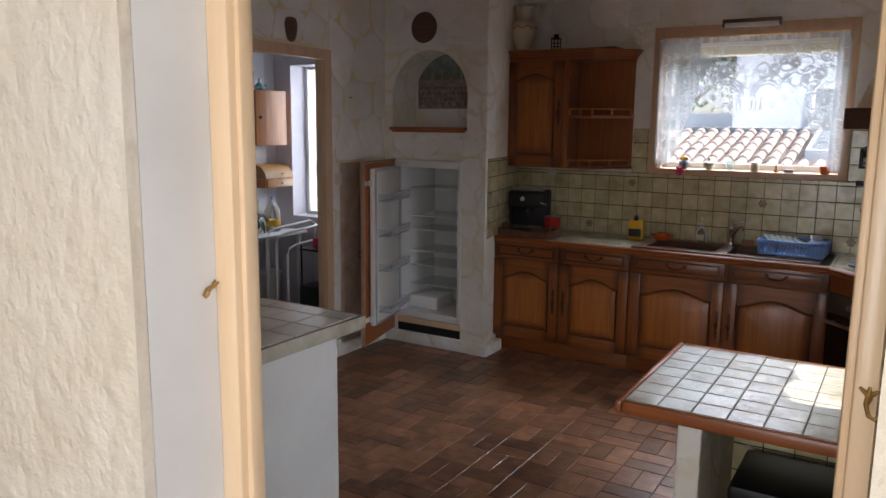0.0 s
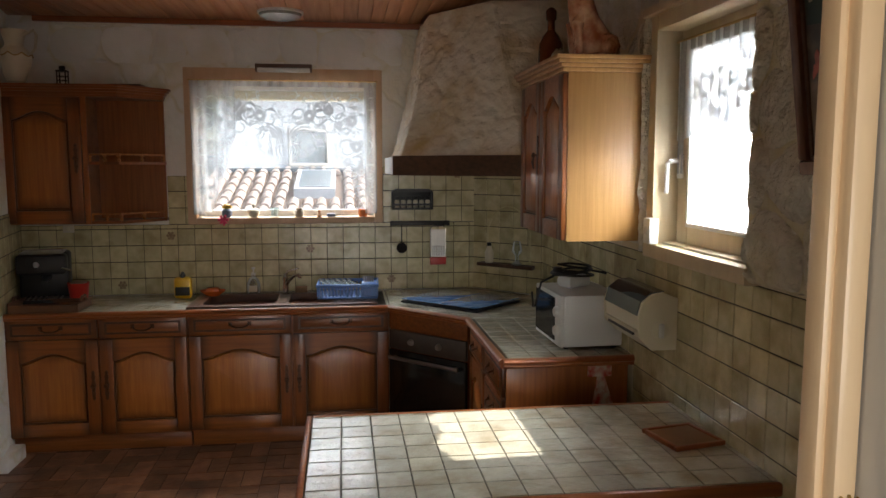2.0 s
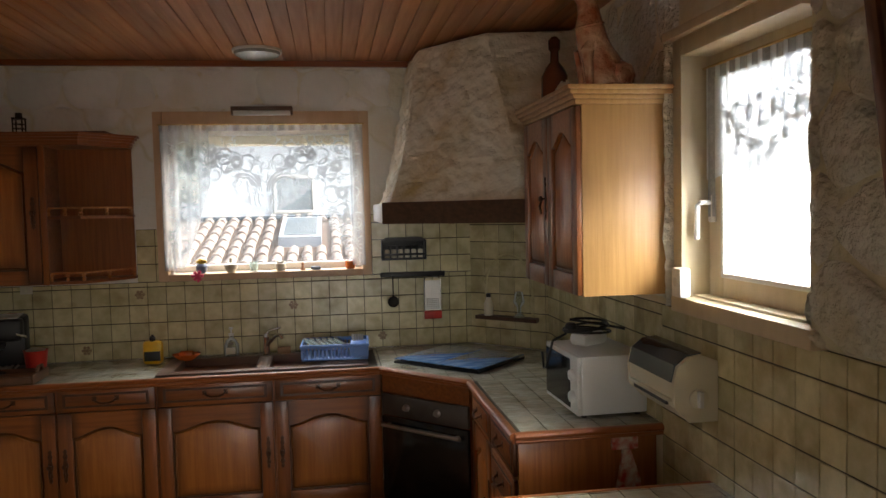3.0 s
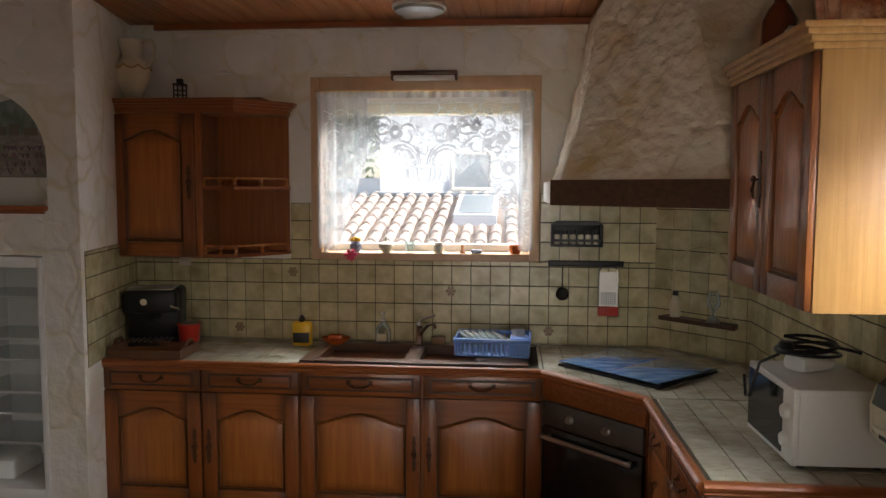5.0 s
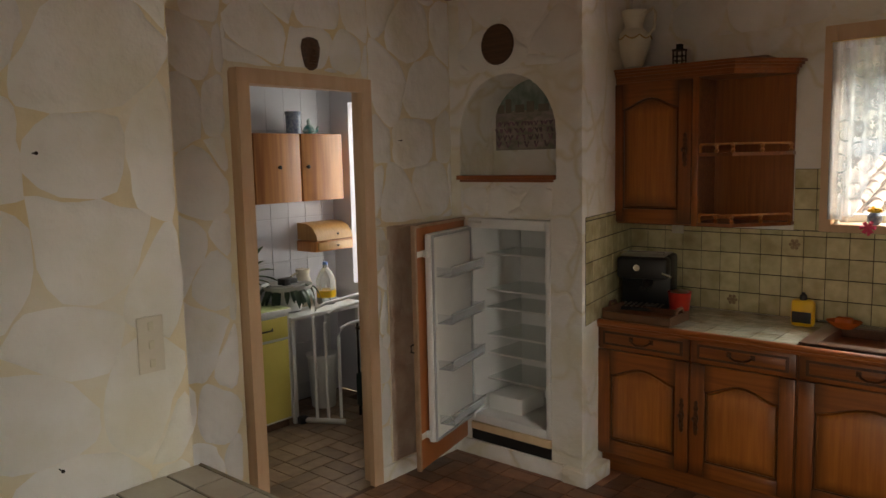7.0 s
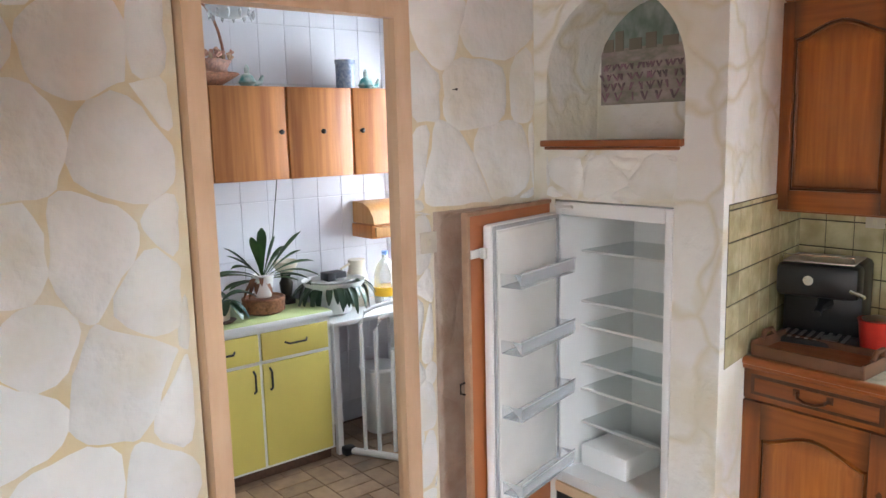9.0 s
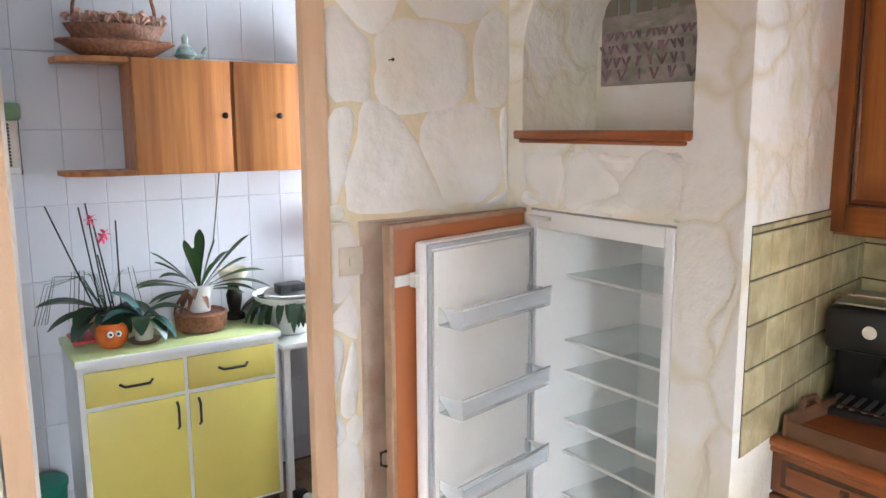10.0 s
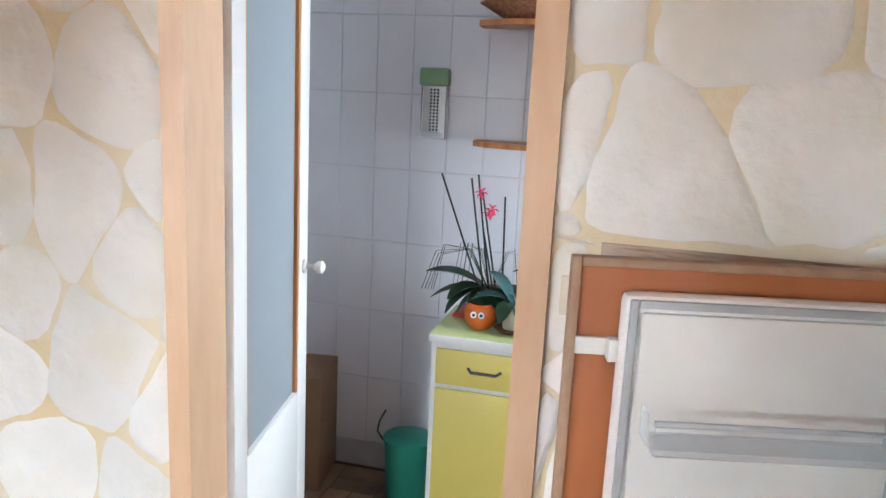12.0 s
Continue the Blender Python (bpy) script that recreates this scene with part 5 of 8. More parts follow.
def dish_rack():
    r = thing("dish_rack", "blue plastic dish rack on the sink's drainer", "dish rack", pose(2.10, -0.30, TOPZ + 0.0125, 0, 0, -2))
    w, d, h = 0.19, 0.13, 0.095
    bm = bmesh.new()
    for s in (-1, 1):
        for k in range(17):
            x = -w + 0.01 + k * (2 * w - 0.02) / 16
            box(bm, x - 0.005, x + 0.005, s * d - 0.003, s * d + 0.003, 0.014, h - 0.02)
        for k in range(11):
            y = -d + 0.01 + k * (2 * d - 0.02) / 10
            box(bm, s * w - 0.003, s * w + 0.003, y - 0.005, y + 0.005, 0.014, h - 0.02)
    part("bar", bm, BLUE, r)
    part("bottom", boxes((-w, w, -d, d, 0, 0.014), bev=0.004), BLUE, r)
    bm = boxes((-w - 0.008, w + 0.008, -d - 0.012, -d + 0.005, h - 0.022, h), (-w - 0.008, w + 0.008, d - 0.005, d + 0.012, h - 0.022, h), (-w - 0.008, -w + 0.005, -d + 0.005, d - 0.005, h - 0.022, h), (w - 0.005, w + 0.008, -d + 0.005, d - 0.005, h - 0.022, h), bev=0.006)
    part("rim", bm, BLUE, r)
    part("holder", boxes((0.09, w - 0.006, -d + 0.006, 0.0, 0.015, h + 0.004), bev=0.01), BLUE, r)
    bm = bmesh.new()
    for k in range(6):
        x = -0.14 + k * 0.035
        lathe(bm, [(0.002, 0), (0.055, 0.004), (0.062, 0.012), (0.055, 0.006)], 18, pose(x, 0.02, 0.072, 0, 28, 0))
    part("plate", bm, SHELFGLASS, r, kind="stuff")
    bm = bmesh.new()
    for k in range(5):
        tube(bm, [(0.12 + 0.01 * k, -0.06, 0.03), (0.10 + 0.015 * k, -0.05, h + 0.04)], [0.003, 0.007])
    part("cutlery", bm, STEEL, r, kind="stuff")


dish_rack()


def spice_rack():
    r = thing("spice_rack", "black spice rack with a row of small jars, on the tiles", "spice rack", pose(2.545, -0.008, 1.41))
    part("shelf", boxes((-0.14, 0.14, -0.07, 0, 0.0, 0.012), (-0.14, -0.13, -0.07, 0, 0.012, 0.12), (0.13, 0.14, -0.07, 0, 0.012, 0.12), (-0.13, 0.13, -0.008, 0, 0.012, 0.12), bev=0.002), BLACK, r)
    part("rail", boxes((-0.13, 0.13, -0.07, -0.064, 0.028, 0.042)), BLACK, r)
    part("hood", prism(bmesh.new(), [(-0.145, 0.118), (0.145, 0.118), (0.11, 0.14), (-0.11, 0.14)], -0.07, 0), BLACK, r)
    for k in range(6):
        j = part("jar", lathe(bmesh.new(), [(0.016, 0.013), (0.016, 0.06), (0.012, 0.066)], 10, pose(-0.105 + k * 0.042, -0.036, 0)), CERAMIC, r)
        part("lid", lathe(bmesh.new(), [(0.015, 0.067), (0.015, 0.09)], 10, pose(-0.105 + k * 0.042, -0.036, 0)), BLACK, j)


spice_rack()
kb = thing("utensil_rail", "long black magnetic utensil rail on the tiles", "utensil rail", pose(2.60, -0.008, 1.298))
part("bar", boxes((-0.205, 0.205, -0.022, 0, 0.0, 0.032), bev=0.004), BLACK, kb)
bm = bmesh.new()
for x in (-0.13, 0.06, 0.16):
    tube(bm, [(x, -0.022, 0.01), (x, -0.034, 0.0), (x, -0.034, 0.012)], 0.003, 6)
part("hook", bm, IRON, kb)
l = thing("ladle", "dark round ladle hanging from the utensil rail", "ladle", pose(2.472, -0.03, 1.145))
part("bowl", lathe(bmesh.new(), [(0.005, 0.0), (0.028, 0.005), (0.036, 0.016), (0.030, 0.012), (0.01, 0.006)], 18, pose(0, 0.01, 0, 90)), IRON, l)
part("handle", tube(bmesh.new(), [(0, 0.0, 0.03), (0, 0.0, 0.155)], 0.004), IRON, l)
g = thing("grater", "steel box grater with an orange-red foot, hanging on the tiles", "grater", pose(2.725, -0.012, 1.08))
part("blade", boxes((-0.05, 0.05, -0.012, -0.009, 0.0, 0.19)), STEEL, g)
bm = bmesh.new()
for i in range(7):
    for j in range(6):
        lathe(bm, [(0.004, 0), (0.002, 0.004)], 6, pose(-0.036 + i * 0.012, -0.012, 0.012 + j * 0.012, 90))
part("teeth", bm, IRON, g, kind="stuff")
part("frame", tube(bmesh.new(), [(-0.053, -0.012, -0.0), (-0.053, -0.012, 0.20), (-0.03, -0.012, 0.215), (0.03, -0.012, 0.215), (0.053, -0.012, 0.20), (0.053, -0.012, 0.0)], 0.004), CHROME, g)
part("foot", boxes((-0.056, 0.056, -0.022, -0.002, -0.055, -0.003), bev=0.004), RED, g)


def microwave():
    m = thing("microwave", "small white microwave with a black door on the worktop", "microwave", pose(3.075, -1.86, TZ, 0, 0, 1.5))
    w, d, h = 0.41, 0.295, 0.255
    part("body", boxes((0.012, d, 0.0, w, 0.012, h), bev=0.006), WHITE, m)
    part("front", boxes((-0.008, 0.012, 0.0, w, 0.012, h), bev=0.004), WHITEPLASTIC, m)
    part("door", boxes((-0.012, -0.008, 0.085, w - 0.012, 0.03, h - 0.02)), BLACKGLASS, m, "black glass door")
    for z in (0.085, 0.175):
        part("knob", lathe(bmesh.new(), [(0.026, 0), (0.026, 0.008), (0.02, 0.018)], 20, pose(-0.009, 0.045, z, 0, -90)), WHITEPLASTIC, m)
    bm = bmesh.new()
    for x in (0.03, d - 0.03):
        for y in (0.03, w - 0.03):
            lathe(bm, [(0.012, 0), (0.012, 0.012)], 10, pose(x, y, 0))
    part("foot", bm, BLACK, m)
    i = thing("electric_knife", "small white appliance with its black cable coiled on the microwave", "appliance", pose(3.20, -1.60, TZ + h + 0.001, 0, 0, 30))
    part("body", boxes((-0.07, 0.09, -0.05, 0.05, 0, 0.06), bev=0.025), WHITE, i)
    part("spout", lathe(bmesh.new(), [(0.03, 0.058), (0.025, 0.09), (0.018, 0.10)], 16, pose(-0.06, 0.04, 0)), BLACK, i)
    pts = []
    for k in range(50):
        a = k * 0.42
        pts.append((0.11 * math.cos(a) + 0.01 * math.sin(a * 0.3), 0.085 * math.sin(a), 0.055 + 0.012 * math.sin(a * 0.7) + 0.0008 * k))
    pts += [(0.13, -0.08, 0.07), (0.19, -0.11, 0.05), (0.23, -0.10, 0.02)]
    part("cable", tube(bmesh.new(), pts, 0.006, 6), BLACK, i)
    part("flex", tube(bmesh.new(), [(-0.10, 0.03, 0.06), (-0.155, 0.06, 0.03), (-0.168, 0.07, -0.03), (-0.165, 0.09, -0.09), (-0.15, 0.12, -0.10), (-0.14, 0.14, -0.03)], 0.006, 6), BLACK, i)


microwave()


def dispenser():
    d = thing("paper_dispenser", "aged cream wall dispenser for kitchen rolls with a smoked lid", "paper dispenser", pose(RX - 0.008, -2.03, 1.02))
    prof = [(0, -0.03), (-0.10, -0.03), (-0.15, 0.02), (-0.155, 0.10), (-0.14, 0.155), (-0.10, 0.185), (-0.06, 0.193), (0, 0.17)]
    bm = prism(bmesh.new(), [(p[0], p[1]) for p in prof], -0.385, -0.012)
    part("body", bm, CREAMPLASTIC, d)
    for y in (0.0, -0.385):
        bm = prism(bmesh.new(), [(p[0] * 1.03, p[1] * 1.03) for p in prof], y - 0.014, y)
        part("cheek", bm, CREAMPLASTIC, d)
    part("lid", prism(bmesh.new(), [(-0.157, 0.105), (-0.143, 0.160), (-0.103, 0.191), (-0.05, 0.199), (-0.05, 0.203), (-0.105, 0.196), (-0.147, 0.163), (-0.161, 0.106)], -0.38, -0.016), SMOKED2, d, "smoked plastic lid")
    part("slot", boxes((-0.158, -0.15, -0.34, -0.06, 0.02, 0.032)), BLACK, d)
    part("shelf", boxes((-0.165, -0.15, -0.37, -0.03, 0.036, 0.048), bev=0.002), CREAMPLASTIC, d)
    part("knob", lathe(bmesh.new(), [(0.034, 0), (0.034, 0.006), (0.03, 0.008)], 20, pose(-0.07, -0.399, 0.05, 90)), CREAMPLASTIC, d)
    part("grip", boxes((-0.079, -0.061, -0.425, -0.405, 0.022, 0.078), bev=0.004), WHITEPLASTIC, d)


SMOKED2 = mat("smoked_lid", (0.10, 0.125, 0.14), 0.16, color2=(0.08, 0.10, 0.115), scale=4, coat=0.5)
dispenser()
# the corner shelf and what stands on it
sh = thing("corner_shelf", "small dark wooden shelf across the tiled corner", "shelf", pose(0, 0, 0))
part("board", prism(bmesh.new(), [(3.045, -0.07), (3.33, -0.355), (3.29, -0.43), (2.98, -0.12)], 1.028, 1.05, "z"), EDGEDARK, sh)
turned("flask", [(0.022, 0), (0.024, 0.05), (0.016, 0.075), (0.012, 0.09)], CERAMIC, "small pale flask on the corner shelf", "bottle", Matrix.Translation((3.06, -0.155, 1.051)) @ Matrix.Scale(1.25, 4), caps=(("cap", [(0.012, 0.091), (0.012, 0.11)], BLACK),))
turned("oil_lamp", [(0.032, 0), (0.010, 0.02), (0.010, 0.05), (0.030, 0.075), (0.022, 0.12), (0.018, 0.13)], SHELFGLASS, "small glass oil lamp on the corner shelf", "lamp", Matrix.Translation((3.22, -0.30, 1.051)) @ Matrix.Scale(1.2, 4))
nm = thing("corner_niche", "shallow arched niche mould on the corner tiles", "niche", pose(3.19, -0.202, 1.05, 0, 0, -45))
bm = bmesh.new()
pts = [(-0.17, 0.0)] + [(0.17 * math.cos(radians(a)), 0.18 + 0.20 * math.sin(radians(a))) for a in range(180, -1, -15)] + [(0.17, 0.0)]
for a, b2 in zip(pts, pts[1:]):
    tube(bm, [(a[0], -0.016, a[1]), (b2[0], -0.016, b2[1])], 0.008, 6)
part("rim", bm, TILE, nm)

# on top of the wall cabinets
JUGPROF = [(0.055, 0), (0.06, 0.01), (0.05, 0.02), (0.062, 0.05), (0.088, 0.12), (0.095, 0.17), (0.085, 0.205), (0.055, 0.23), (0.05, 0.25), (0.062, 0.29), (0.075, 0.33), (0.068, 0.33), (0.05, 0.28)]
j = thing("jug", "large cream ceramic jug with a garland relief, on the wall cabinet", "jug", pose(0.10, -0.18, 2.199))
part("body", lathe(bmesh.new(), JUGPROF, 28), CERAMIC, j)
part("handle", tube(bmesh.new(), [(0.06, -0.01, 0.30), (0.12, -0.01, 0.33), (0.135, -0.01, 0.30), (0.125, -0.01, 0.22), (0.088, -0.01, 0.18)], 0.009), CERAMIC, j)
bm = bmesh.new()
for k in range(8):
    a0 = k * math.pi / 4
    tube(bm, [(0.099 * math.cos(a0 + t * math.pi / 4 / 6), 0.099 * math.sin(a0 + t * math.pi / 4 / 6), 0.19 - 0.02 * math.sin(math.pi * t / 6)) for t in range(7)], 0.004, 6)
part("garland", bm, BRASS, j)
c = thing("lantern", "small dark metal lantern on the wall cabinet", "lantern", pose(0.37, -0.18, 2.199))
bm = boxes((-0.028, 0.028, -0.028, 0.028, 0, 0.008), (-0.03, 0.03, -0.03, 0.03, 0.085, 0.093), (-0.014, 0.014, -0.014, 0.014, 0.093, 0.12))
for sx in (-1, 1):
    for sy in (-1, 1):
        box(bm, sx * 0.025 - 0.003, sx * 0.025 + 0.003, sy * 0.025 - 0.003, sy * 0.025 + 0.003, 0.008, 0.085)
for z in (0.03, 0.055):
    for sy in (-1, 1):
        box(bm, -0.026, 0.026, sy * 0.025 - 0.002, sy * 0.025 + 0.002, z, z + 0.004)
        box(bm, sy * 0.025 - 0.002, sy * 0.025 + 0.002, -0.026, 0.026, z, z + 0.004)
part("frame", bm, IRON, c)
solo("book", boxes((0.64, 0.84, -0.22, -0.06, 2.199, 2.212), bev=0.002), EDGEDARK, "thin dark wooden board lying on the wall cabinet", "board")


def cat():
    """A seated cat in glazed copper-coloured pottery, one plain mesh."""
    bm = bmesh.new()
    k = [(0, c, z, rx, ry) for z, c, rx, ry in ((0.0, 0.030, 0.066, 0.098), (0.02, 0.030, 0.078, 0.108), (0.06, 0.028, 0.080, 0.104), (0.11, 0.008, 0.070, 0.094), (0.15, -0.014, 0.060, 0.084),
         (0.19, -0.034, 0.054, 0.070), (0.23, -0.046, 0.051, 0.064), (0.27, -0.052, 0.046, 0.056), (0.31, -0.056, 0.040, 0.046), (0.345, -0.060, 0.037, 0.041), (0.37, -0.070, 0.042, 0.047), (0.40, -0.080, 0.047, 0.056), (0.43, -0.078, 0.040, 0.045), (0.45, -0.074, 0.018, 0.02))]
    rings = []
    for x, y, z, rx, ry in k:
        rings.append([bm.verts.new((x + rx * math.cos(a * math.pi / 9), y + ry * math.sin(a * math.pi / 9), z)) for a in range(18)])
    for r0, r1 in zip(rings, rings[1:]):
        for i in range(18):
            bm.faces.new((r0[i], r0[(i + 1) % 18], r1[(i + 1) % 18], r1[i]))
    bm.faces.new(rings[0][::-1])
    bm.faces.new(rings[-1])
    tube(bm, [(0, -0.10, 0.40), (0, -0.135, 0.392), (0, -0.152, 0.388)], [0.032, 0.022, 0.010])
    for s in (-1, 1):
        tube(bm, [(s * 0.026, -0.07, 0.425), (s * 0.034, -0.07, 0.482)], [0.018, 0.003])
        lathe(bm, [(0.005, -0.05), (0.04, -0.035), (0.055, 0.0), (0.04, 0.035), (0.005, 0.05)], 16, Matrix.Translation((s * 0.052, 0.055, 0.065)) @ Matrix.Diagonal((0.7, 1.1, 1.2, 1)))
        tube(bm, [(s * 0.022, -0.045, 0.23), (s * 0.030, -0.078, 0.16), (s * 0.032, -0.074, 0.09), (s * 0.032, -0.070, 0.03), (s * 0.032, -0.082, 0.012), (s * 0.032, -0.104, 0.008)], [0.022, 0.028, 0.019, 0.016, 0.016, 0.010], 12)
        tube(bm, [(s * 0.083, 0.055 + 0.028 * math.cos(a * 0.7), 0.068 + 0.029 * math.sin(a * 0.7)) for a in range(8)], 0.005)
        for h in range(4):
            tube(bm, [(s * 0.086, 0.020 + 0.018 * h, 0.030), (s * 0.091, 0.030 + 0.018 * h, 0.060)], 0.003, 6)
    tube(bm, [(0.045 * math.cos(a * math.pi / 8), -0.052 + 0.055 * math.sin(a * math.pi / 8), 0.262 + 0.012 * math.sin(a * math.pi / 8)) for a in range(17)], 0.006)
    tube(bm, [(0.04, 0.11, 0.012), (0.10, 0.07, 0.014), (0.11, -0.02, 0.013), (0.085, -0.09, 0.012)], [0.015, 0.017, 0.015, 0.008])
    return solo("cat_statue", bm, COPPER, "large seated cat figure in copper-brown glazed pottery, on the wall cabinet", "statue", pose(3.165, -1.92, 2.163, 0, 0, -82))


cat()
BROWNGLASS = mat("brown_glass", (0.16, 0.04, 0.015), 0.12, color2=(0.09, 0.025, 0.01), scale=9, coat=0.5)
turned("carafe", [(0.045, 0), (0.058, 0.012), (0.062, 0.06), (0.060, 0.14), (0.040, 0.18), (0.020, 0.205), (0.018, 0.25), (0.026, 0.26), (0.027, 0.30), (0.012, 0.315)], BROWNGLASS, "brown glass carafe on the wall cabinet", "bottle", pose(3.10, -1.50, 2.163))
bm = lathe(bmesh.new(), [(0.03, 0), (0.05, 0.02), (0.055, 0.05), (0.035, 0.08), (0.02, 0.09)], 16, Matrix.Diagonal((1.3, 0.8, 1, 1)))
tube(bm, [(0.04, 0, 0.06), (0.075, 0, 0.085), (0.085, 0, 0.11)], [0.02, 0.018, 0.006])
tube(bm, [(-0.05, 0, 0.03), (-0.09, 0, 0.06), (-0.07, 0, 0.09)], [0.015, 0.01, 0.004])
solo("figurine", bm, CERAMIC, "pale pottery figurine on the wall cabinet", "figurine", pose(3.10, -1.64, 2.163, 0, 0, 80))

# lamps on the wall and ceiling
s = thing("strip_light", "short strip light in a brown housing over the sink window", "lamp", pose(0, 0, 0))
part("housing", boxes((1.52, 1.885, -0.075, -0.024, 2.345, 2.368), (1.52, 1.532, -0.075, -0.024, 2.318, 2.345), (1.873, 1.885, -0.075, -0.024, 2.318, 2.345), bev=0.003), EDGEDARK, s)
part("diffuser", boxes((1.533, 1.872, -0.07, -0.03, 2.316, 2.344), bev=0.008), WHITEPLASTIC, s)
s = thing("ceiling_light", "flat round ceiling light with a milky cover, switched off", "lamp", pose(1.71, -0.33, H))
part("cover", lathe(bmesh.new(), [(0.005, -0.055), (0.08, -0.048), (0.125, -0.03), (0.13, -0.012)], 32), GREYGLASS, s)
part("base", lathe(bmesh.new(), [(0.14, -0.014), (0.14, 0.0)], 32), WHITEPLASTIC, s)

# trinkets on the sink window's sill
SILLZ = 1.3625
turned("egg_cup", [(0.018, 0), (0.01, 0.012), (0.022, 0.05), (0.024, 0.055)], CERAMIC, "small painted cup on the window sill", "cup", pose(1.135, 0.0, SILLZ), 14)
v = thing("vase", "small blue vase with a yellow and a pink paper flower", "vase", pose(1.305, 0.0, SILLZ))
BLUEGREY = mat("blue_grey_glaze", (0.12, 0.16, 0.26), 0.3, color2=(0.3, 0.33, 0.38), scale=60)
PINK = mat("pink_cloth", (0.80, 0.08, 0.18), 0.7)
part("body", lathe(bmesh.new(), [(0.02, 0), (0.034, 0.02), (0.034, 0.045), (0.022, 0.06)], 16), BLUEGREY, v)
bm = bmesh.new()
for k in range(6):
    tube(bm, [(0, 0, 0.06), (0.03 * math.cos(k), 0.01 * math.sin(k), 0.075 + 0.006 * (k % 3))], [0.004, 0.010])
part("flower", bm, YELLOWP, v)
bm = bmesh.new()
for k in range(6):
    tube(bm, [(-0.02, -0.04, -0.005), (-0.02 + 0.035 * math.cos(k * 1.05), -0.045, -0.012 + 0.03 * math.sin(k * 1.05))], [0.005, 0.011])
tube(bm, [(0.0, -0.036, 0.02), (-0.02, -0.042, -0.01), (-0.015, -0.042, -0.05)], 0.007)
part("ribbon", bm, PINK, v)
turned("sugar_bowl", [(0.022, 0), (0.024, 0.006), (0.042, 0.03), (0.040, 0.05), (0.02, 0.06), (0.008, 0.062), (0.010, 0.085), (0.002, 0.095)], CERAMIC, "small lidded pot on the window sill", "pot", pose(1.48, 0.0, SILLZ), 18)
turned("glass", [(0.022, 0), (0.03, 0.065), (0.028, 0.065), (0.02, 0.006)], SHELFGLASS, "small clear glass on the window sill", "glass", pose(1.617, 0.0, SILLZ), 16)
turned("jar", [(0.024, 0), (0.034, 0.02), (0.03, 0.045), (0.022, 0.05), (0.026, 0.06)], CERAMIC, "round painted pot on the window sill", "pot", pose(1.78, 0.0, SILLZ), 18)
turned("bell", [(0.018, 0), (0.010, 0.02), (0.007, 0.03), (0.010, 0.042), (0.003, 0.05)], COPPER, "tiny copper bell on the window sill", "bell", pose(1.915, 0.0, SILLZ), 12)
solo("pillbox", boxes((-0.03, 0.03, -0.015, 0.015, 0, 0.022), bev=0.006), BLUEGREY, "tiny blue and white box on the window sill", "box", pose(1.995, 0.0, SILLZ))
turned("pot", [(0.024, 0), (0.034, 0.02), (0.032, 0.05), (0.028, 0.052)], ORANGE, "small brown glazed pot on the window sill", "pot", pose(2.21, 0.0, SILLZ), 16)

# things by the side window
t = thing("thermostat", "small white sensor on the side window's frame", "sensor", pose(RX - 0.05, -2.265, 1.395))
part("body", boxes((-0.03, 0.012, -0.035, 0.035, 0, 0.105), bev=0.008), WHITEPLASTIC, t)
part("dial", lathe(bmesh.new(), [(0.016, 0), (0.016, 0.003)], 16, pose(-0.03, 0, 0.055, 0, -90)), SMOOTHWALL, t)


def rough_edge():
    # uneven stone edge between the wall cabinet and the side window's frame
    bm = bmesh.new()
    rows = []
    for k in range(40):
        z = 1.352 + k * 0.0245
        q = 0.010 * noise.noise(Vector((0, 0, z * 9))) + 0.006 * noise.noise(Vector((3, 0, z * 31)))
        rows.append([bm.verts.new(p) for p in ((RX - 0.001, -2.152, z), (3.312 + q, -2.152, z), (3.308 + q, -2.165, z), (3.318 + q, -2.174, z), (RX - 0.001, -2.174, z))])
    for a, b in zip(rows, rows[1:]):
        for i in range(5):
            bm.faces.new((a[i], a[(i + 1) % 5], b[(i + 1) % 5], b[i]))
    bm.faces.new(rows[0])
    bm.faces.new(rows[-1][::-1])
    setting("trim", bm, ROCK, "rough pale stone edge beside the side window")


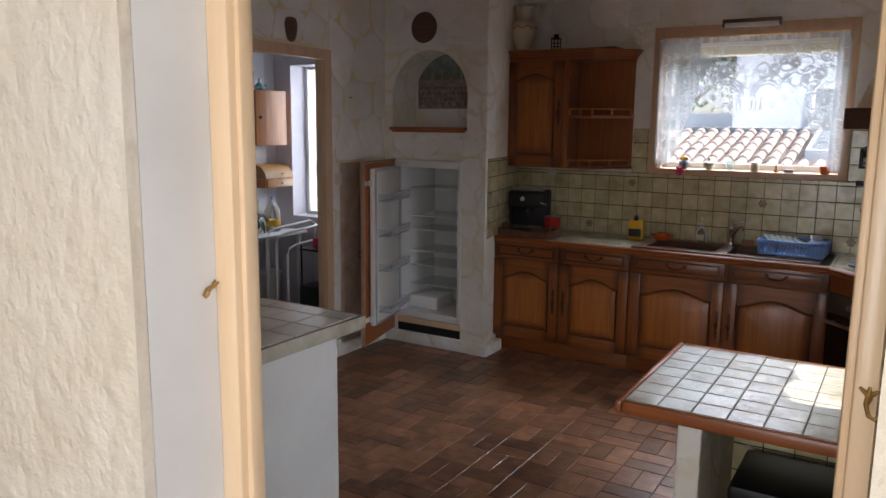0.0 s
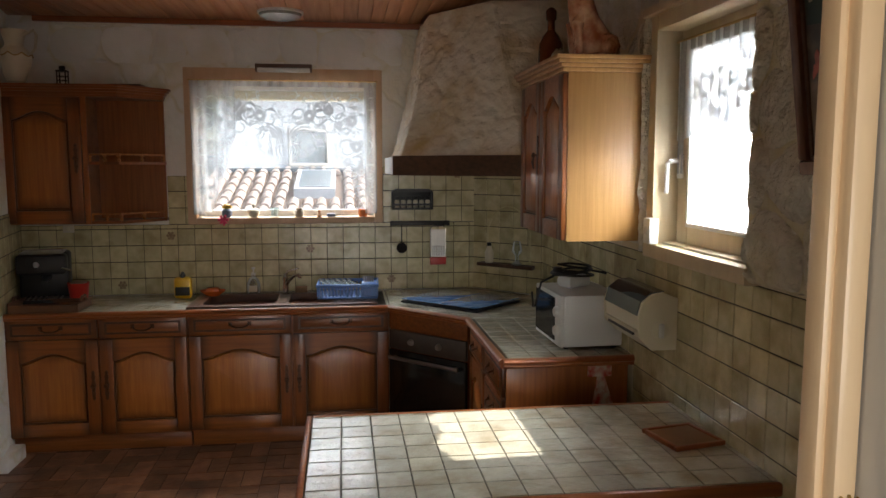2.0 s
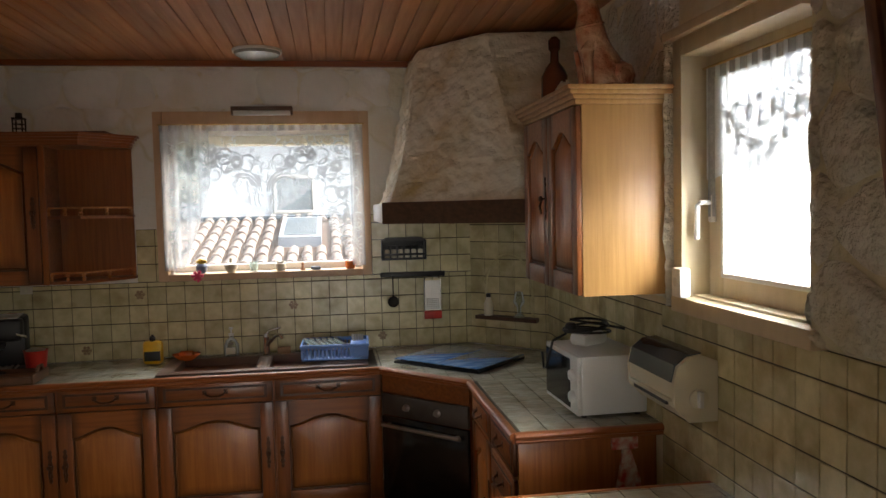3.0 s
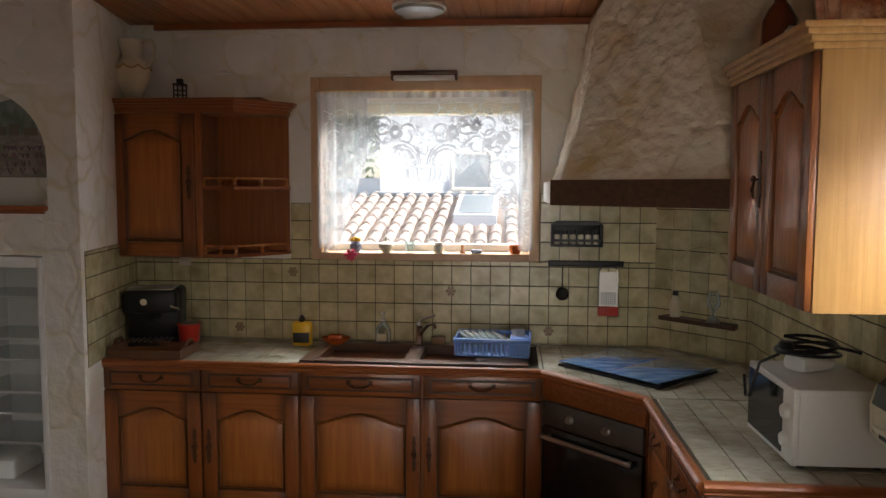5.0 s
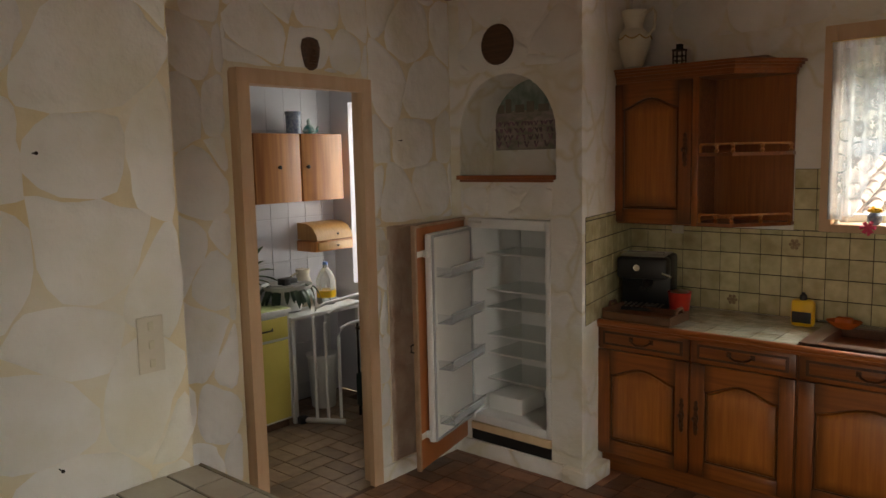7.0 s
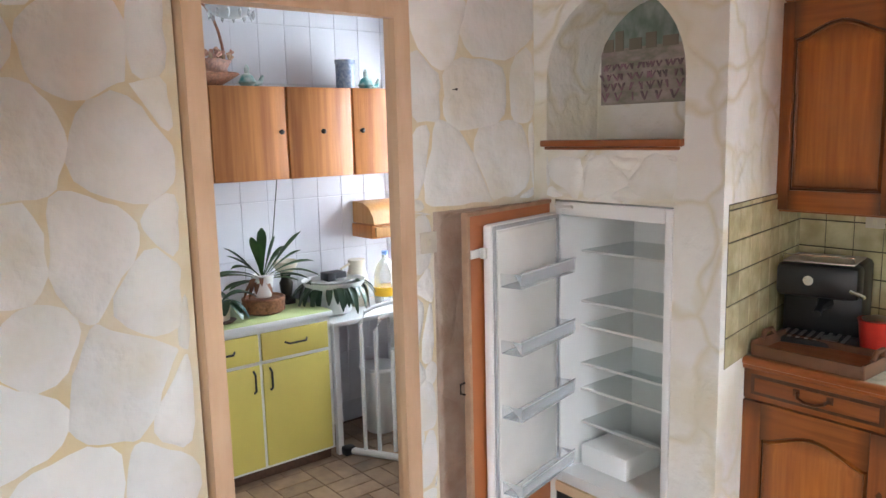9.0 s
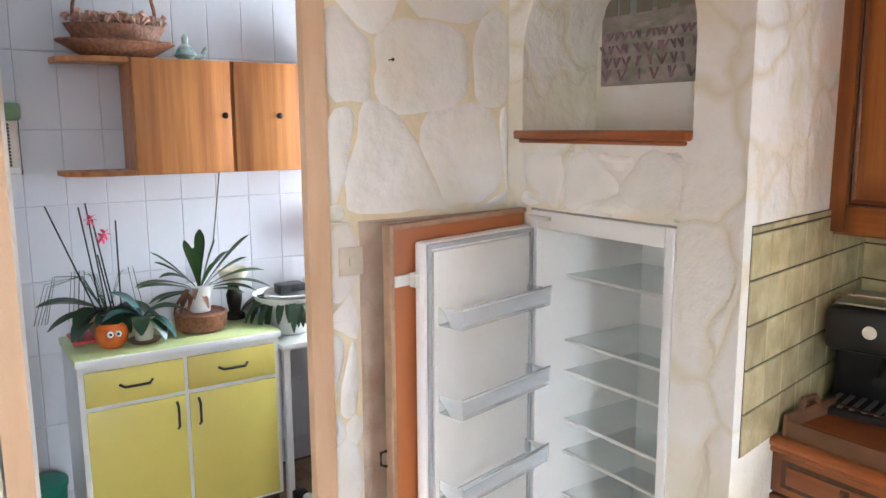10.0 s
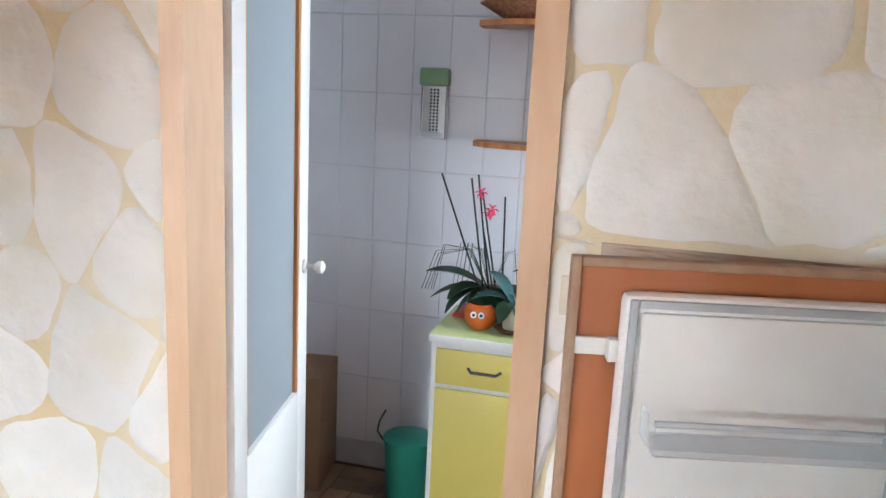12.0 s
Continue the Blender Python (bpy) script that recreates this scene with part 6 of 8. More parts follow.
def picture():
    ang = 7.5
    p = thing("picture", "large framed still-life painting hung leaning forward from the wall", "picture", Matrix.Translation((RX - 0.052, -3.300, 1.692)) @ Matrix.Rotation(radians(-ang), 4, "Y"))
    w, h = 0.62, 0.80
    part("frame", boxes((-0.03, 0.0, -w, 0, 0, 0.038), (-0.03, 0.0, -w, 0, h - 0.038, h), (-0.03, 0.0, -0.038, 0, 0.038, h - 0.038), (-0.03, 0.0, -w, -w + 0.038, 0.038, h - 0.038), bev=0.008), FRAMEBROWN, p, "broad brown wooden frame")
    part("slip", boxes((-0.018, -0.010, -w + 0.038, -0.038, 0.038, 0.050), (-0.018, -0.010, -0.050, -0.038, 0.050, h - 0.038), bev=0.002), EDGEDARK, p)
    part("canvas", boxes((-0.012, -0.002, -w + 0.038, -0.038, 0.038, h - 0.038)), PAINTING, p)

    def patch(name, pts, m, lift):
        part(name, prism(bmesh.new(), [(-0.055 - a, 0.055 + b) for a, b in pts], -0.012 - lift, -0.0119, "x"), m, p)
    patch("painted_wall", ((0.0, 0.42), (0.51, 0.42), (0.51, 0.69), (0.0, 0.69)), ART_WALL, 0.0006)
    patch("painted_ledge", ((0.0, 0.33), (0.51, 0.30), (0.51, 0.45), (0.0, 0.46)), ART_GREEN, 0.0010)
    patch("painted_table", ((0.0, 0.0), (0.51, 0.0), (0.51, 0.22), (0.20, 0.24), (0.0, 0.16)), ART_TABLE, 0.0006)
    for k in range(9):
        patch("painted_fringe", ((0.015 + k * 0.055, 0.385), (0.03 + k * 0.055, 0.385), (0.035 + k * 0.055, 0.415), (0.02 + k * 0.055, 0.43)), ART_PALE, 0.0014)
    r = random.Random(31)
    for cx_, cz_, m, n, q in ((0.06, 0.235, ART_RED, 7, 0.03), (0.16, 0.25, ART_PALE, 9, 0.035), (0.22, 0.21, ART_SKIN, 8, 0.03), (0.20, 0.14, ART_PALE, 9, 0.035), (0.34, 0.24, ART_RED, 7, 0.035), (0.38, 0.17, ART_PALE, 8, 0.035), (0.30, 0.10, ART_SKIN, 7, 0.04)):
        for k in range(n):
            x, z, t = cx_ + r.uniform(-q, q) * 1.3, cz_ + r.uniform(-q, q), r.uniform(0, 3)
            a, b2 = r.uniform(0.012, 0.026), r.uniform(0.006, 0.013)
            patch("brush_stroke", [(x + a * math.cos(t) * math.cos(j) - b2 * math.sin(t) * math.sin(j), z + a * math.sin(t) * math.cos(j) + b2 * math.cos(t) * math.sin(j)) for j in (0, 1.05, 2.1, 3.14, 4.2, 5.2)], m, 0.0018 + 0.00012 * k)


PAINTING = mat("dark_painting", (0.05, 0.04, 0.03), 0.35, color2=(0.12, 0.08, 0.05), scale=9, stains=(0.22, 0.15, 0.10), stain_scale=9)
FRAMEBROWN = wood("brown_picture_frame", (0.17, 0.062, 0.03), (0.11, 0.04, 0.02), 0.45)
ART_WALL = mat("painted_brown_wall", (0.20, 0.085, 0.05), 0.4, color2=(0.12, 0.06, 0.04), scale=14)
ART_GREEN = mat("painted_dark_green", (0.012, 0.035, 0.028), 0.4, color2=(0.02, 0.05, 0.035), scale=30)
ART_TABLE = mat("painted_table", (0.16, 0.11, 0.07), 0.4, color2=(0.10, 0.07, 0.045), scale=14)
ART_RED = mat("painted_red", (0.55, 0.12, 0.07), 0.4, color2=(0.40, 0.09, 0.05), scale=40)
ART_PALE = mat("painted_pale", (0.60, 0.54, 0.46), 0.4, color2=(0.45, 0.38, 0.30), scale=40)
ART_SKIN = mat("painted_ochre", (0.36, 0.20, 0.10), 0.4, color2=(0.20, 0.10, 0.05), scale=40)
picture()
def swag(x):
    """Lower edge of the net over the sink: two side falls and a scalloped middle."""
    if x < 0.296:
        return 0.02 if x < 0.12 else 0.02 + (x - 0.12) / 0.065 * 0.18 if x < 0.185 else 0.20 + (x - 0.185) / 0.111 * 0.355
    if x < 0.89:
        return 0.345 + 0.165 * (abs(x - 0.593) / 0.297) ** 1.7 - 0.012 * abs(math.sin(x * 52))
    return max(0.02, 0.555 - (x - 0.89) / 0.15 * 0.355) if x < 1.04 else max(0.02, 0.20 - (x - 1.04) / 0.08 * 0.18)


def lace_work(c, w, h, low, seed, border, n_vines, thread, scheme=()):
    """Woven flowers, leaves and scallops on a net, as raised thread."""
    r = random.Random(seed)
    bm = bmesh.new()

    def dot(x, z, a, b, turn=0.0):
        y = 0.006 * math.sin(x * 95) + 0.003 * math.sin(x * 41) - 0.004
        ca, sa = math.cos(turn), math.sin(turn)
        bm.faces.new([bm.verts.new((x + a * ca * math.cos(k * 1.0472) - b * sa * math.sin(k * 1.0472), y, z + a * sa * math.cos(k * 1.0472) + b * ca * math.sin(k * 1.0472))) for k in range(6)])

    def ring(x, z, rad, n):
        for k in range(n):
            q = k * 6.2832 / n
            dot(x + rad * math.cos(q), z + rad * math.sin(q), rad * 3.3 / n, 0.0028, q + 1.57)

    def flower(x, z, rad, n=6):
        for k in range(n):
            q = k * 6.2832 / n
            dot(x + rad * 0.62 * math.cos(q), z + rad * 0.62 * math.sin(q), rad * 0.36, rad * 0.2, q)

    def curl(x, z, q, step, turn, n, wide):
        for k in range(n):
            x, z, q = x + step * math.cos(q), z + step * math.sin(q), q + turn * (1 + 0.09 * k)
            if 0.01 < x < w - 0.01 and low(x) + 0.03 < z < h - 0.02:
                dot(x, z, step * 0.85, wide * (1 - 0.7 * abs(2 * k / n - 0.7)), q)

    for x, z in border:
        ring(x, z, 0.024, 12)
        flower(x, z, 0.016)
    mid = w / 2
    for s in (-1, 1):
        for dx, z, rad, n in scheme:
            x = mid + s * dx
            if low(x) + rad < z < h - rad and rad < x < w - rad:
                flower(x, z, rad, n)
                flower(x, z, rad * 0.45, 6)
                for q0, t in ((2.4, 0.2), (0.7, -0.2), (-1.0, 0.24), (-2.2, -0.24)):
                    curl(x + s * rad * 0.9 * math.cos(q0), z + rad * 0.9 * math.sin(q0), q0 if s > 0 else 3.1416 - q0, 0.011, t * s, 12, 0.0065)
        for dx in (0.03, 0.055, 0.085):
            curl(mid + s * dx * 0.5, h * 0.56, 1.45 if s > 0 else 1.69, 0.015, -s * (0.04 + dx), 15, 0.008)
            curl(mid + s * dx, h * 0.55, -1.2 if s > 0 else -1.94, 0.010, -s * 0.12, 8, 0.007)
    for k in range(n_vines):
        x, q = r.uniform(0.03, w - 0.03), r.uniform(0, 6.28)
        z = r.uniform(max(low(x) + 0.07, 0.1), h - 0.07)
        if abs(z - low(x)) < 0.06:
            continue
        kind = k % 3
        if kind == 0:
            flower(x, z, r.uniform(0.02, 0.032), r.choice((5, 6, 8)))
        bend = r.choice((-1, 1)) * r.uniform(0.25, 0.5)
        for s in range(9):
            x, z, q = x + 0.012 * math.cos(q), z + 0.012 * math.sin(q), q + bend
            if not (0.01 < x < w - 0.01 and low(x) + 0.03 < z < h - 0.02):
                break
            dot(x, z, 0.0085, 0.0028, q)
            if s % 3 == 1 and kind:
                dot(x + 0.012 * math.sin(q), z - 0.012 * math.cos(q), 0.010, 0.0042, q - 0.8)
    part("lace", bm, thread, c, kind="stuff")


THREAD = lace("lace_thread", 0.62, through_light=0.16)
N_EDGE = [(0.296 + k * 0.0594, swag(0.296 + k * 0.0594) + 0.034) for k in range(11)] + [(0.25, 0.44), (0.23, 0.38), (0.21, 0.32), (0.94, 0.46), (0.965, 0.40), (0.99, 0.34), (1.015, 0.28)]
c = lace_curtain(Matrix.Translation((WX0 - 0.005, -0.030, 1.375)), 1.21, 0.885,
                 [(0.0, 1.21, swag, NET), (0.0, 0.285, lambda x: swag(x) + 0.01, NETFALL), (0.0, 0.07, lambda x: 0.01, MOTIF), (1.13, 1.21, lambda x: 0.01, MOTIF), (0.0, 1.21, lambda x: 0.85, MOTIF)],
                 "white lace net curtain with a scalloped swag, over the sink")
lace_work(c, 1.21, 0.85, swag, 3, N_EDGE, 110, THREAD, ((0.16, 0.66, 0.045, 12), (0.29, 0.70, 0.04, 10), (0.35, 0.60, 0.035, 9), (0.44, 0.63, 0.045, 12), (0.47, 0.46, 0.045, 12), (0.50, 0.30, 0.04, 10), (0.41, 0.36, 0.032, 8), (0.54, 0.16, 0.03, 8), (0.52, 0.75, 0.03, 8)))
E_AT = Matrix.Translation((RX + 0.045, EY0 + 0.0, 1.40)) @ Matrix.Rotation(radians(90), 4, "Z")
def side_fall(x):
    return 0.46 - 0.05 * abs(math.sin(x * 12)) if x > 0.05 else 0.02


c = lace_curtain(E_AT, 0.70, 0.80, [(0.0, 0.70, side_fall, NETLIGHT), (0.64, 0.70, lambda x: 0.28, MOTIF), (0.0, 0.70, lambda x: 0.76, MOTIF)],
                 "white lace net curtain with a scalloped edge, side window")
lace_work(c, 0.70, 0.77, side_fall, 5, [(0.08 + k * 0.06, side_fall(0.08 + k * 0.06) + 0.03) for k in range(10)], 60, THREADSIDE, ((0.08, 0.62, 0.04, 10), (0.2, 0.60, 0.045, 12), (0.28, 0.70, 0.03, 8)))
# on the cupboard's end panel
t = thing("oven_glove", "red and white oven glove hanging on the cabinet end", "oven glove", pose(3.22, -1.968, 0.66))
PATTERN = mat("printed_cloth", (0.45, 0.05, 0.03), 0.8, color2=(0.55, 0.45, 0.35), scale=30)
part("hook_board", boxes((-0.055, 0.055, -0.014, 0.0, 0.10, 0.15), bev=0.003), PATTERN, t)
part("glove", prism(bmesh.new(), [(-0.01, 0.10), (0.02, 0.10), (0.06, -0.02), (0.065, -0.09), (0.0, -0.12), (-0.055, -0.09), (-0.03, -0.02)], -0.022, -0.004), PATTERN, t)

# ---- switches, nails, wall ornaments ----
def wall_plate(at, w, h, label, n=1):
    s = thing("switch", label, "switch", at, "switches")
    part("plate", boxes((-w / 2, w / 2, -0.006, 0, -h / 2, h / 2), bev=0.002), SWITCHM, s)
    for k in range(n):
        z = h * ((k + 0.5) / n - 0.5)
        part("rocker", boxes((-0.008, 0.008, -0.010, -0.006, z - 0.012, z + 0.012), bev=0.002), CREAMPLASTIC, s)


SWITCHM = mat("beige_switch", (0.68, 0.62, 0.50), 0.5)
wall_plate(pose(0.205, -3.20, 1.25, 0, 0, 90), 0.075, 0.155, "tall beige wall switch plate on the stone wall", 3)
wall_plate(pose(-0.700, -1.408, 1.275, 0, 0, 90), 0.075, 0.08, "square beige socket plate beside the laundry door", 1)
wall_plate(pose(0.30, -0.010, 1.30), 0.07, 0.05, "small white socket under the wall cabinet", 1)
for at in ((-0.69, -1.27, 1.835), (0.215, -3.46, 1.77), (0.215, -3.46, 0.98)):
    solo("nail", lathe(bmesh.new(), [(0.002, -0.014), (0.002, 0.008), (0.005, 0.008), (0.004, 0.011)], 8, pose(*at, 0, 90)), IRON, "small dark nail in the stone wall", "nail")
p = thing("plate", "round dark wooden wall plate with a carved scene, above the niche", "plate", pose(-0.355, FY - 0.004, 2.335, 90))
part("rim", lathe(bmesh.new(), [(0.075, 0.0), (0.105, 0.006), (0.108, 0.014), (0.10, 0.018), (0.078, 0.012)], 32), EDGEDARK, p)
CARVED = mat("carved_scene", (0.30, 0.11, 0.04), 0.5, color2=(0.05, 0.025, 0.015), scale=18, stretch=(1, 1, 3), bump=0.004, bscale=40)
part("disc", lathe(bmesh.new(), [(0.079, 0.002), (0.079, 0.011)], 32), CARVED, p)
bm = lathe(bmesh.new(), [(0.012, -0.075), (0.035, -0.06), (0.05, -0.01), (0.056, 0.03), (0.045, 0.065), (0.02, 0.075)], 20, Matrix.Diagonal((0.45, 1, 1, 1)))
tube(bm, [(0.024, 0, 0.02), (0.036, 0, -0.01)], [0.006, 0.012])
box(bm, 0.0, 0.03, -0.022, 0.022, -0.045, -0.032, 0.005)
solo("wall_mask", bm, EDGEDARK, "small dark carved wooden mask over the laundry door", "mask", pose(LX + 0.012, -1.85, 2.235))
for x in (1.435, 2.672):
    bm = tube(bmesh.new(), [(0, 0, 0.014), (0, -0.006, 0), (-0.002, -0.022, -0.004), (0.002, -0.034, -0.014), (0.010, -0.036, -0.018), (0.016, -0.032, -0.010), (0.017, -0.03, 0.0)], [0.002, 0.005, 0.0035, 0.003, 0.003, 0.003, 0.005])
    tube(bm, [(-0.012, -0.001, 0.012), (0, -0.003, 0.002), (0.012, -0.001, 0.010)], [0.002, 0.005, 0.002])
    solo("hook", bm, BRASS, "small ornate brass hook on the cream door frame", "hook", pose(x, -4.4205, 1.31), group="hooks of the door frame")
NICHEART = mat("lavender_mural", (0.22, 0.22, 0.17), 0.8, color2=(0.42, 0.34, 0.31), scale=16, stretch=(1, 1, 2.2), stains=(0.22, 0.15, 0.17), stain_scale=7)
MURALHOUSE = mat("mural_walls", (0.20, 0.17, 0.13), 0.8)
LAVENDER = mat("mural_lavender", (0.30, 0.17, 0.21), 0.8, color2=(0.12, 0.10, 0.10), scale=22)
SKYART = mat("mural_sky", (0.15, 0.20, 0.16), 0.8, color2=(0.30, 0.34, 0.31), scale=22, stretch=(1, 1, 0.6))
art = thing("mural", "hand-painted village above lavender rows in the niche", "mural", pose(0, 0, 0))
part("field", boxes((-0.615, -0.003, -0.527, -0.5205, 1.775, 2.00)), NICHEART, art)
part("sky", boxes((-0.615, -0.003, -0.527, -0.5205, 2.0005, 2.18)), SKYART, art)
hs = bmesh.new()
for k, (x, w2, h2) in enumerate(((-0.60, 0.05, 0.05), (-0.54, 0.04, 0.08), (-0.47, 0.06, 0.045), (-0.39, 0.05, 0.06), (-0.31, 0.07, 0.04), (-0.22, 0.05, 0.055), (-0.14, 0.06, 0.035))):
    box(hs, x, x + w2, -0.530, -0.5275, 1.99, 1.99 + h2)
part("village", hs, MURALHOUSE, art, kind="stuff")
lv = bmesh.new()
mr_ = random.Random(8)
for row in range(4):
    z = 1.79 + row * 0.042
    for k in range(int(9 + row * 4)):
        x = -0.62 + 0.6 * (k + 0.5) / (9 + row * 4) + mr_.uniform(-0.01, 0.01)
        for q in range(3):
            tube(lv, [(x, -0.5275, z), (x + mr_.uniform(-0.022, 0.022), -0.5295, z + 0.034 - row * 0.004)], [0.004, 0.003], 4)
part("lavender", lv, LAVENDER, art, kind="stuff")


# ---- the laundry ----
def laundry_wall_cabinet():
    c = thing("wall_cabinet", "row of orange pine wall cabinets with an open shelf end", "wall cabinet", pose(0, 0, 0))
    z0, z1 = 1.463, 1.925
    ys = [-1.69, -1.287, -0.90, -0.52]
    part("body", boxes((LWX + 0.012, -2.006, -1.69, -0.52, z0, z1)), PINE, c)
    for i, (a, b) in enumerate(zip(ys, ys[1:])):
        d = part("door", boxes((-2.005, -1.987, a + 0.004, b - 0.012, z0 + 0.002, z1 - 0.002), bev=0.003), PINE, c)
        ky = b - 0.045 if i == 0 else (a + b) / 2 if i == 1 else a + 0.045
        part("knob", lathe(bmesh.new(), [(0.006, 0), (0.006, 0.012), (0.013, 0.016), (0.013, 0.024), (0.006, 0.028)], 14, pose(-1.987, ky, 1.70, 0, 90)), IRON, d)
    for z in (z0, z1 - 0.02):
        pts = [(LWX + 0.012, -1.692), (-2.0, -1.692), (-2.0, -1.78), (-2.03, -1.88), (-2.09, -1.94), (LWX + 0.012, -1.95)]
        part("shelf", prism(bmesh.new(), pts, z, z + 0.02, "z"), PINE, c)


laundry_wall_cabinet()


def yellow_cabinet():
    c = thing("base_cabinet", "yellow laminate laundry cabinet with two doors, two drawers and white edges", "cabinet", pose(0, 0, 0))
    x1, y0, y1, h = -1.81, -1.99, -1.205, 0.80
    part("body", boxes((LWX + 0.012, x1, y0, y1, 0.06, h - 0.03)), WHITE, c)
    part("plinth", boxes((LWX + 0.03, x1 - 0.03, y0 + 0.01, y1 - 0.01, 0, 0.06)), EDGEDARK, c)
    part("top", boxes((LWX + 0.012, x1 + 0.012, y0 - 0.008, y1 + 0.008, h - 0.028, h), bev=0.004), LIME, c, "pale green top")
    part("edging", boxes((x1 + 0.012, x1 + 0.02, y0 - 0.008, y1 + 0.008, h - 0.03, h - 0.004), bev=0.002), WHITE, c)
    m = (y0 + y1) / 2
    for a, b, s in ((y0 + 0.02, m - 0.008, 1), (m + 0.008, y1 - 0.02, -1)):
        d = part("drawer", boxes((x1 + 0.001, x1 + 0.014, a, b, 0.61, 0.745), bev=0.003), YELLOW, c)
        part("handle", tube(bmesh.new(), [(x1 + 0.014, (a + b) / 2 - 0.06, 0.682), (x1 + 0.036, (a + b) / 2 - 0.045, 0.676), (x1 + 0.036, (a + b) / 2 + 0.045, 0.676), (x1 + 0.014, (a + b) / 2 + 0.06, 0.682)], 0.0055), BLACK, d)
        d = part("door", boxes((x1 + 0.001, x1 + 0.014, a, b, 0.075, 0.592), bev=0.003), YELLOW, c)
        hy = b - 0.035 if s > 0 else a + 0.035
        part("handle", tube(bmesh.new(), [(x1 + 0.014, hy, 0.57), (x1 + 0.036, hy, 0.555), (x1 + 0.036, hy, 0.475), (x1 + 0.014, hy, 0.46)], 0.0055), BLACK, d)


yellow_cabinet()


def bread_box():
    b = thing("bread_box", "pine roll-top box with two small drawers on the laundry wall", "bread box", pose(0, 0, 0))
    y0, y1, z0 = -0.80, LY - 0.012, 1.10
    part("body", boxes((LWX + 0.012, -2.0, y0, y1, z0, z0 + 0.075), bev=0.004), PINE, b)
    part("roll_top", prism(bmesh.new(), [(LWX + 0.012, z0 + 0.08), (-1.99, z0 + 0.08), (-2.0, z0 + 0.12), (-2.04, z0 + 0.17), (-2.10, z0 + 0.195), (LWX + 0.012, z0 + 0.20)], y0 + 0.01, y1 - 0.01), CABSIDE, b)
    part("drawer", boxes((-1.999, -1.985, y0 + 0.02, y1 - 0.02, z0 + 0.01, z0 + 0.065), bev=0.003), CABSIDE, b)
    for z in (0.035, 0.12):
        part("knob", lathe(bmesh.new(), [(0.005, 0), (0.009, 0.014), (0.004, 0.02)], 10, pose(-1.986, -0.61, z0 + z, 0, 90)), IRON, b)


bread_box()


def wicker_basket():
    b = thing("basket", "oval wicker basket of dried flowers, on the pine cabinet", "basket", pose(-2.085, -1.715, 1.927))
    m = Matrix.Diagonal((0.55, 1, 1, 1))
    part("body", lathe(bmesh.new(), [(0.13, 0), (0.18, 0.03), (0.225, 0.055), (0.22, 0.062), (0.17, 0.045), (0.165, 0.08), (0.19, 0.12), (0.18, 0.12), (0.15, 0.075)], 30, m), WICKER, b)
    part("handle", tube(bmesh.new(), [(0, 0.155 * math.cos(radians(a)), 0.11 + 0.30 * math.sin(radians(a))) for a in range(0, 181, 15)], 0.007), WICKER, b)
    bm = bmesh.new()
    r = random.Random(2)
    for k in range(90):
        a, q = r.uniform(0, 6.28), r.uniform(0.02, 0.20)
        p = Vector((0.5 * q * math.cos(a), q * math.sin(a), 0.12 + r.uniform(0, 0.03)))
        tube(bm, [p, p + Vector((r.uniform(-0.02, 0.02), r.uniform(-0.02, 0.02), 0.02))], [0.006, 0.013], 5)
    part("dried_flower", bm, PALEPINK, b, kind="stuff")


PALEPINK = mat("dried_flowers", (0.55, 0.25, 0.22), 0.8, color2=(0.45, 0.35, 0.2), scale=40)
TEAL = mat("teal_ceramic", (0.05, 0.28, 0.27), 0.3, color2=(0.6, 0.65, 0.6), scale=25)
wicker_basket()
for y, lab in ((-1.45, "teal and white glazed snail ornament on the pine cabinet"), (-0.75, "green glazed ornament on the pine cabinet")):
    bm = lathe(bmesh.new(), [(0.03, 0), (0.045, 0.02), (0.03, 0.05), (0.012, 0.065), (0.014, 0.09), (0.004, 0.105)], 14)
    tube(bm, [(0, 0.03, 0.01), (0, 0.07, 0.02), (0, 0.085, 0.055)], [0.018, 0.014, 0.008])
    solo("ornament", bm, TEAL, lab, "ornament", pose(-2.08, y, 1.927))
turned("canister", [(0.052, 0), (0.052, 0.13), (0.056, 0.132), (0.056, 0.15), (0.01, 0.152)], BLUEGREY, "grey patterned canister on the pine cabinet", "canister", pose(-2.09, -0.875, 1.927))
g = thing("grater", "steel drum grater in a green holder, hanging on the laundry wall", "grater", pose(LWX + 0.012, -2.125, 1.48))
GREENPALE = mat("pale_green_plastic", (0.22, 0.36, 0.20), 0.4)
part("holder", boxes((0, 0.05, -0.06, 0.06, 0.20, 0.27), bev=0.012), GREENPALE, g)
part("sheet", boxes((0.02, 0.025, -0.045, 0.045, 0.02, 0.20)), STEEL, g)
bm = bmesh.new()
for i in range(3):
    for j in range(13):
        lathe(bm, [(0.005, 0), (0.003, 0.004)], 6, pose(0.025, -0.014 + i * 0.014, 0.03 + j * 0.013, 0, 90))
part("teeth", bm, IRON, g, kind="stuff")
part("wire", tube(bmesh.new(), [(0.03, -0.05, 0.20), (0.03, -0.052, 0.0), (0.03, 0.05, -0.005), (0.03, 0.05, 0.20)], 0.003), CHROME, g)


